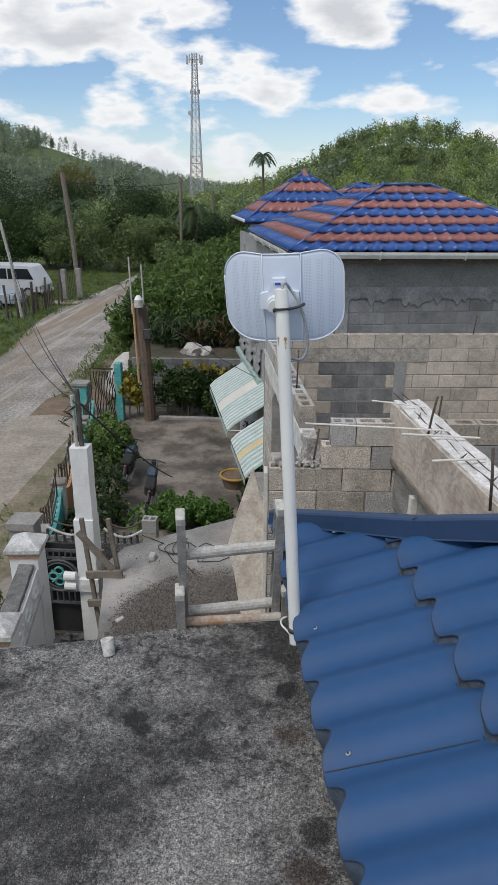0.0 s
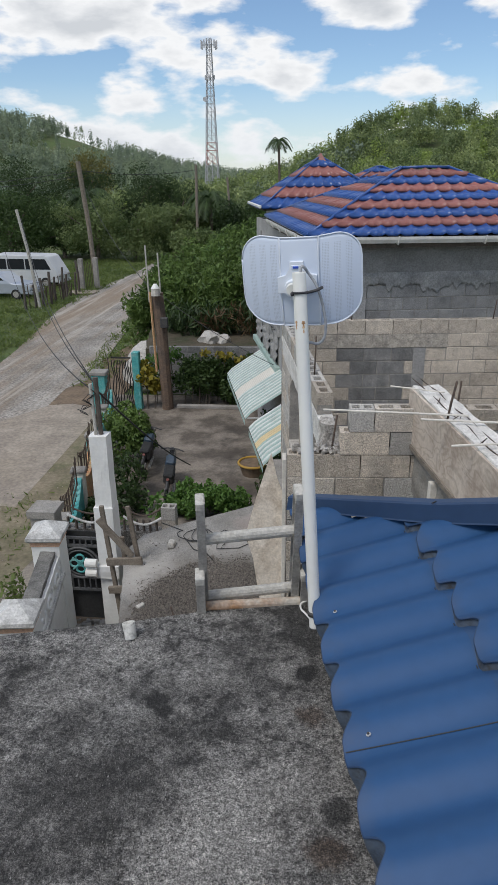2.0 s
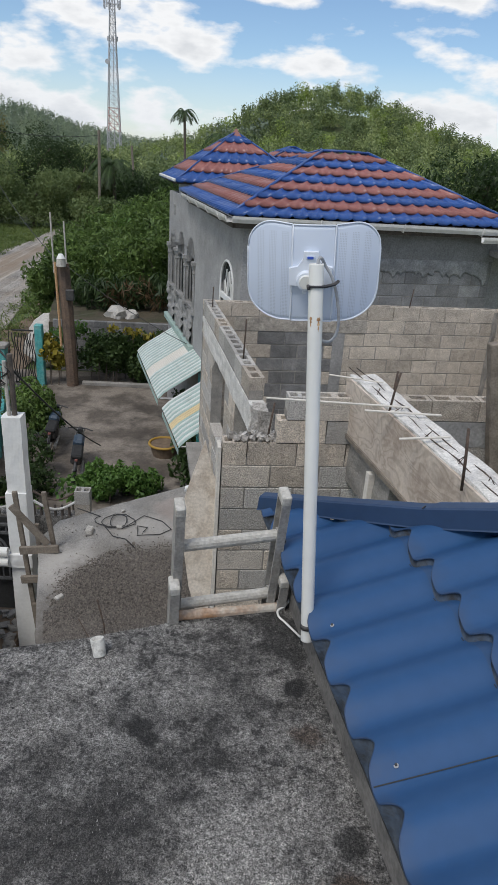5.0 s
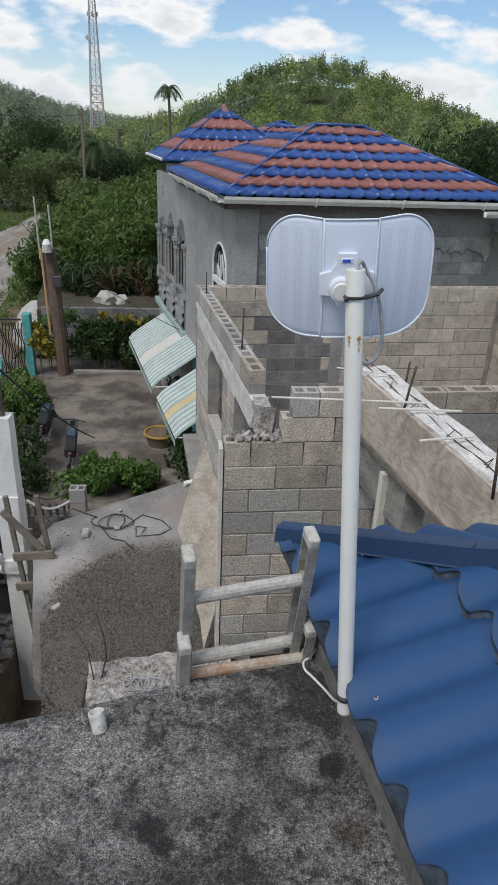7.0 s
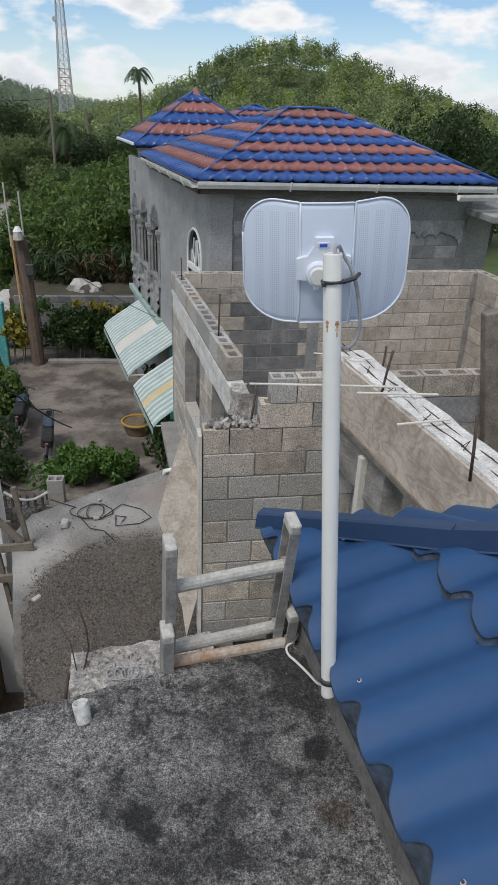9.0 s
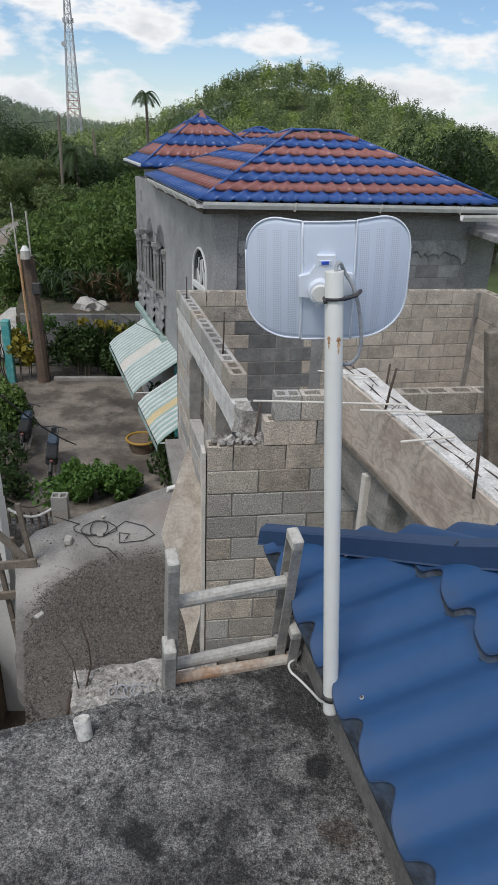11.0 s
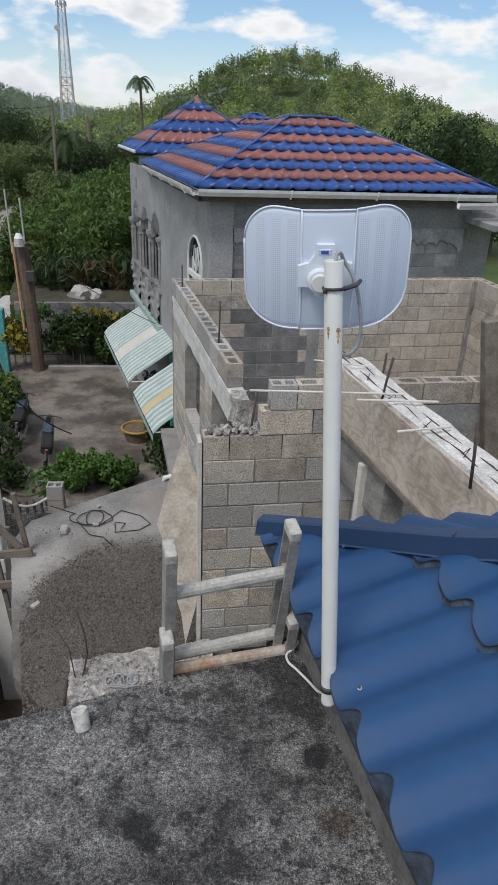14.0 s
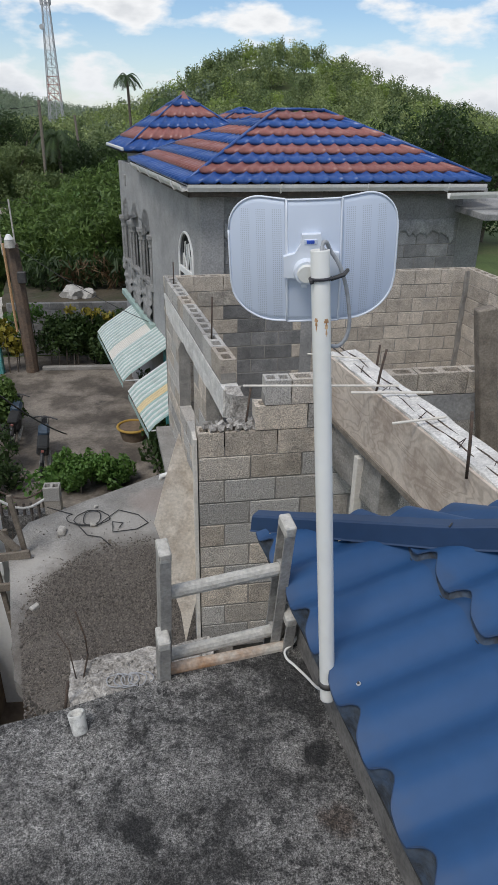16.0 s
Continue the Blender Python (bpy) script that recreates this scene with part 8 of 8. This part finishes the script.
vehicle("car", "silver-blue saloon car parked behind the roadside fence", pose(-20.6, 38.9, 0.0, 0, 0, -4),
        [(0, 0.32), (4.3, 0.32), (4.35, 0.62), (4.15, 0.84), (3.15, 0.94), (2.45, 1.42), (1.1, 1.44), (0.4, 1.0), (0, 0.9)],
        [[(0.7, 0.98), (1.7, 0.98), (1.7, 1.34), (1.15, 1.34)], [(1.8, 0.98), (2.85, 0.98), (2.4, 1.34), (1.8, 1.34)]], M["car_silver"], 1.68, (0.8, 3.4), 0.3, 0.08)


def build_road_fence():
    rng = random.Random(6)
    t = thing("paling_fence", "ragged fence of dark timber posts and wire by the road", "fence")
    pts = [(-15.2, 34.3), (-14.9, 35.0), (-14.7, 35.5), (-14.5, 36.2), (-14.6, 37.0), (-14.4, 37.8), (-14.5, 38.6), (-14.2, 39.4), (-14.3, 40.2)]
    for x, y in pts:
        h = rng.uniform(1.2, 1.9)
        part("fence_post", tube(B(), [(x, y, 0.05), (x + rng.uniform(-0.06, 0.06), y, h * 0.6), (x + rng.uniform(-0.12, 0.12), y, h + 0.1)], rng.uniform(0.05, 0.09), 6), M["dark_wood"], t)
    for k in range(26):
        f = rng.uniform(0, 7.99); i = int(f); a, b = pts[i], pts[i + 1]; s = f - i
        x, y = a[0] + (b[0] - a[0]) * s, a[1] + (b[1] - a[1]) * s
        part("paling", tube(B(), [(x, y, 0.05), (x + rng.uniform(-0.1, 0.1), y, rng.uniform(0.8, 1.5))], 0.025, 5), M["rebar"], t)
    for z in (0.5, 0.9, 1.25):
        part("fence_wire", tube(B(), [(x, y, z + 0.1 + rng.uniform(-0.03, 0.03)) for x, y in pts], 0.01, 4), M["rebar"], t)
    g = thing("entrance_gate", "rusty gate between pale concrete posts", "gate")
    for x, y in ((-14.5, 41.4), (-13.75, 42.0)):
        part("gate_post", box(B(), x - 0.14, x + 0.14, y - 0.14, y + 0.14, 0.1, 1.95, None, 0.02), M["slab_concrete"], g, "pale concrete post")
    for k in range(6):
        part("gate_bar", tube(B(), [(-14.3 + 0.08 * k, 41.55 + 0.07 * k, 0.2), (-14.3 + 0.08 * k, 41.55 + 0.07 * k, 1.7 - 0.1 * (k % 2))], 0.018, 5), M["rebar"], g)
    sl = box(B(), -15.0, -13.3, 39.8, 41.0, 0.0, 0.1, None, 0.03)
    tagged(part("ramp", sl, M["apron"]), "pale concrete ramp at the far gateway", "ramp", kind="structure")


build_road_fence()


material("bike_tank", (0.03, 0.05, 0.08), (0.05, 0.075, 0.10), 5, 0.4, 0.0, grain=0.05)


def motorbike(m, label):
    t = thing("motorcycle", label, "motorcycle", m @ Matrix.Scale(0.86, 4), "motorcycles in the yard")
    for x in (-0.62, 0.62):
        bm = B()
        tube(bm, [(x + 0.27 * math.cos(a), 0, 0.3 + 0.27 * math.sin(a)) for a in [2 * math.pi * i / 20 for i in range(21)]], 0.05, 8)
        w = part("wheel", bm, M["tyre"], t, "black tyre", True)
        part("hub", cyl(B(), (x, -0.06, 0.3), (x, 0.06, 0.3), 0.08, None, 12), M["aluminium"], w)
        bm = B()
        for k in range(6):
            a = k * math.pi / 3
            cyl(bm, (x, 0, 0.3), (x + 0.24 * math.cos(a), 0, 0.3 + 0.24 * math.sin(a)), 0.012, None, 5)
        part("spokes", bm, M["aluminium"], w)
    bm = B(); box(bm, -0.15, 0.32, -0.13, 0.13, 0.66, 0.92, None, 0.06); part("tank", bm, M["bike_tank"], t, "dark blue tank")
    bm = B(); box(bm, -0.78, -0.12, -0.13, 0.13, 0.70, 0.82, None, 0.04); part("seat", bm, M["tyre"], t, "black seat")
    bm = B(); box(bm, -0.2, 0.25, -0.14, 0.14, 0.28, 0.62, None, 0.05); part("engine", bm, M["dark_steel"], t)
    for y in (-0.08, 0.08):
        part("fork", cyl(B(), (0.62, y, 0.3), (0.38, y, 1.02), 0.022, None, 7), M["aluminium"], t)
    part("handlebar", tube(B(), [(0.26, -0.29, 1.05), (0.38, -0.13, 1.04), (0.38, 0.13, 1.04), (0.26, 0.29, 1.05)], 0.016, 6), M["dark_steel"], t)
    part("headlamp", cyl(B(), (0.42, 0, 0.92), (0.56, 0, 0.90), 0.07, 0.1, 12), M["dark_steel"], t, "round headlamp")
    for x in (-0.62, 0.62):
        part("mudguard", tube(B(), [(x + 0.34 * math.cos(a), 0, 0.3 + 0.34 * math.sin(a)) for a in [0.5 + 2.1 * i / 8 for i in range(9)]], 0.045, 6), M["dark_steel"], t)
    part("rear_light", box(B(), -0.83, -0.78, -0.035, 0.035, 0.68, 0.73, None, 0.01), M["tile_red"], t, "red rear light")
    part("exhaust", cyl(B(), (-0.75, -0.16, 0.32), (0.05, -0.16, 0.30), 0.045, 0.03, 8), M["aluminium"], t)


motorbike(pose(-2.95, 13.2, 0.03, 9, 0, 98), "dark motorcycle with a blue tank parked in the yard")
motorbike(pose(-3.75, 14.5, 0.03, 9, 0, 95), "dark motorcycle parked beside the green shrub")


def build_tub():
    t = thing("planter", "round yellow-rimmed concrete planter under the awning", "planter")
    bm = B(); cyl(bm, (-1.15, 14.3, 0.03), (-1.15, 14.3, 0.30), 0.26, 0.33, 24); part("pot", bm, M["soil"], t)
    part("rim", tube(B(), [(-1.15 + 0.34 * math.cos(a), 14.3 + 0.34 * math.sin(a), 0.31) for a in [2 * math.pi * i / 24 for i in range(25)]], 0.03, 8), M["yellow_paint"], t, "yellow painted rim", True)
    t = thing("yellow_post", "yellow painted veranda post below the awning", "post")
    part("shaft", box(B(), -0.95, -0.80, 15.0, 15.15, 0.03, 1.0, None, 0.02), M["yellow_paint"], t)
    p2 = thing("veranda_post", "teal painted veranda post below the awning", "post")
    part("shaft", box(B(), -0.42, -0.30, 13.7, 13.82, 0.03, 2.2, None, 0.01), M["teal_paint"], p2)


build_tub()
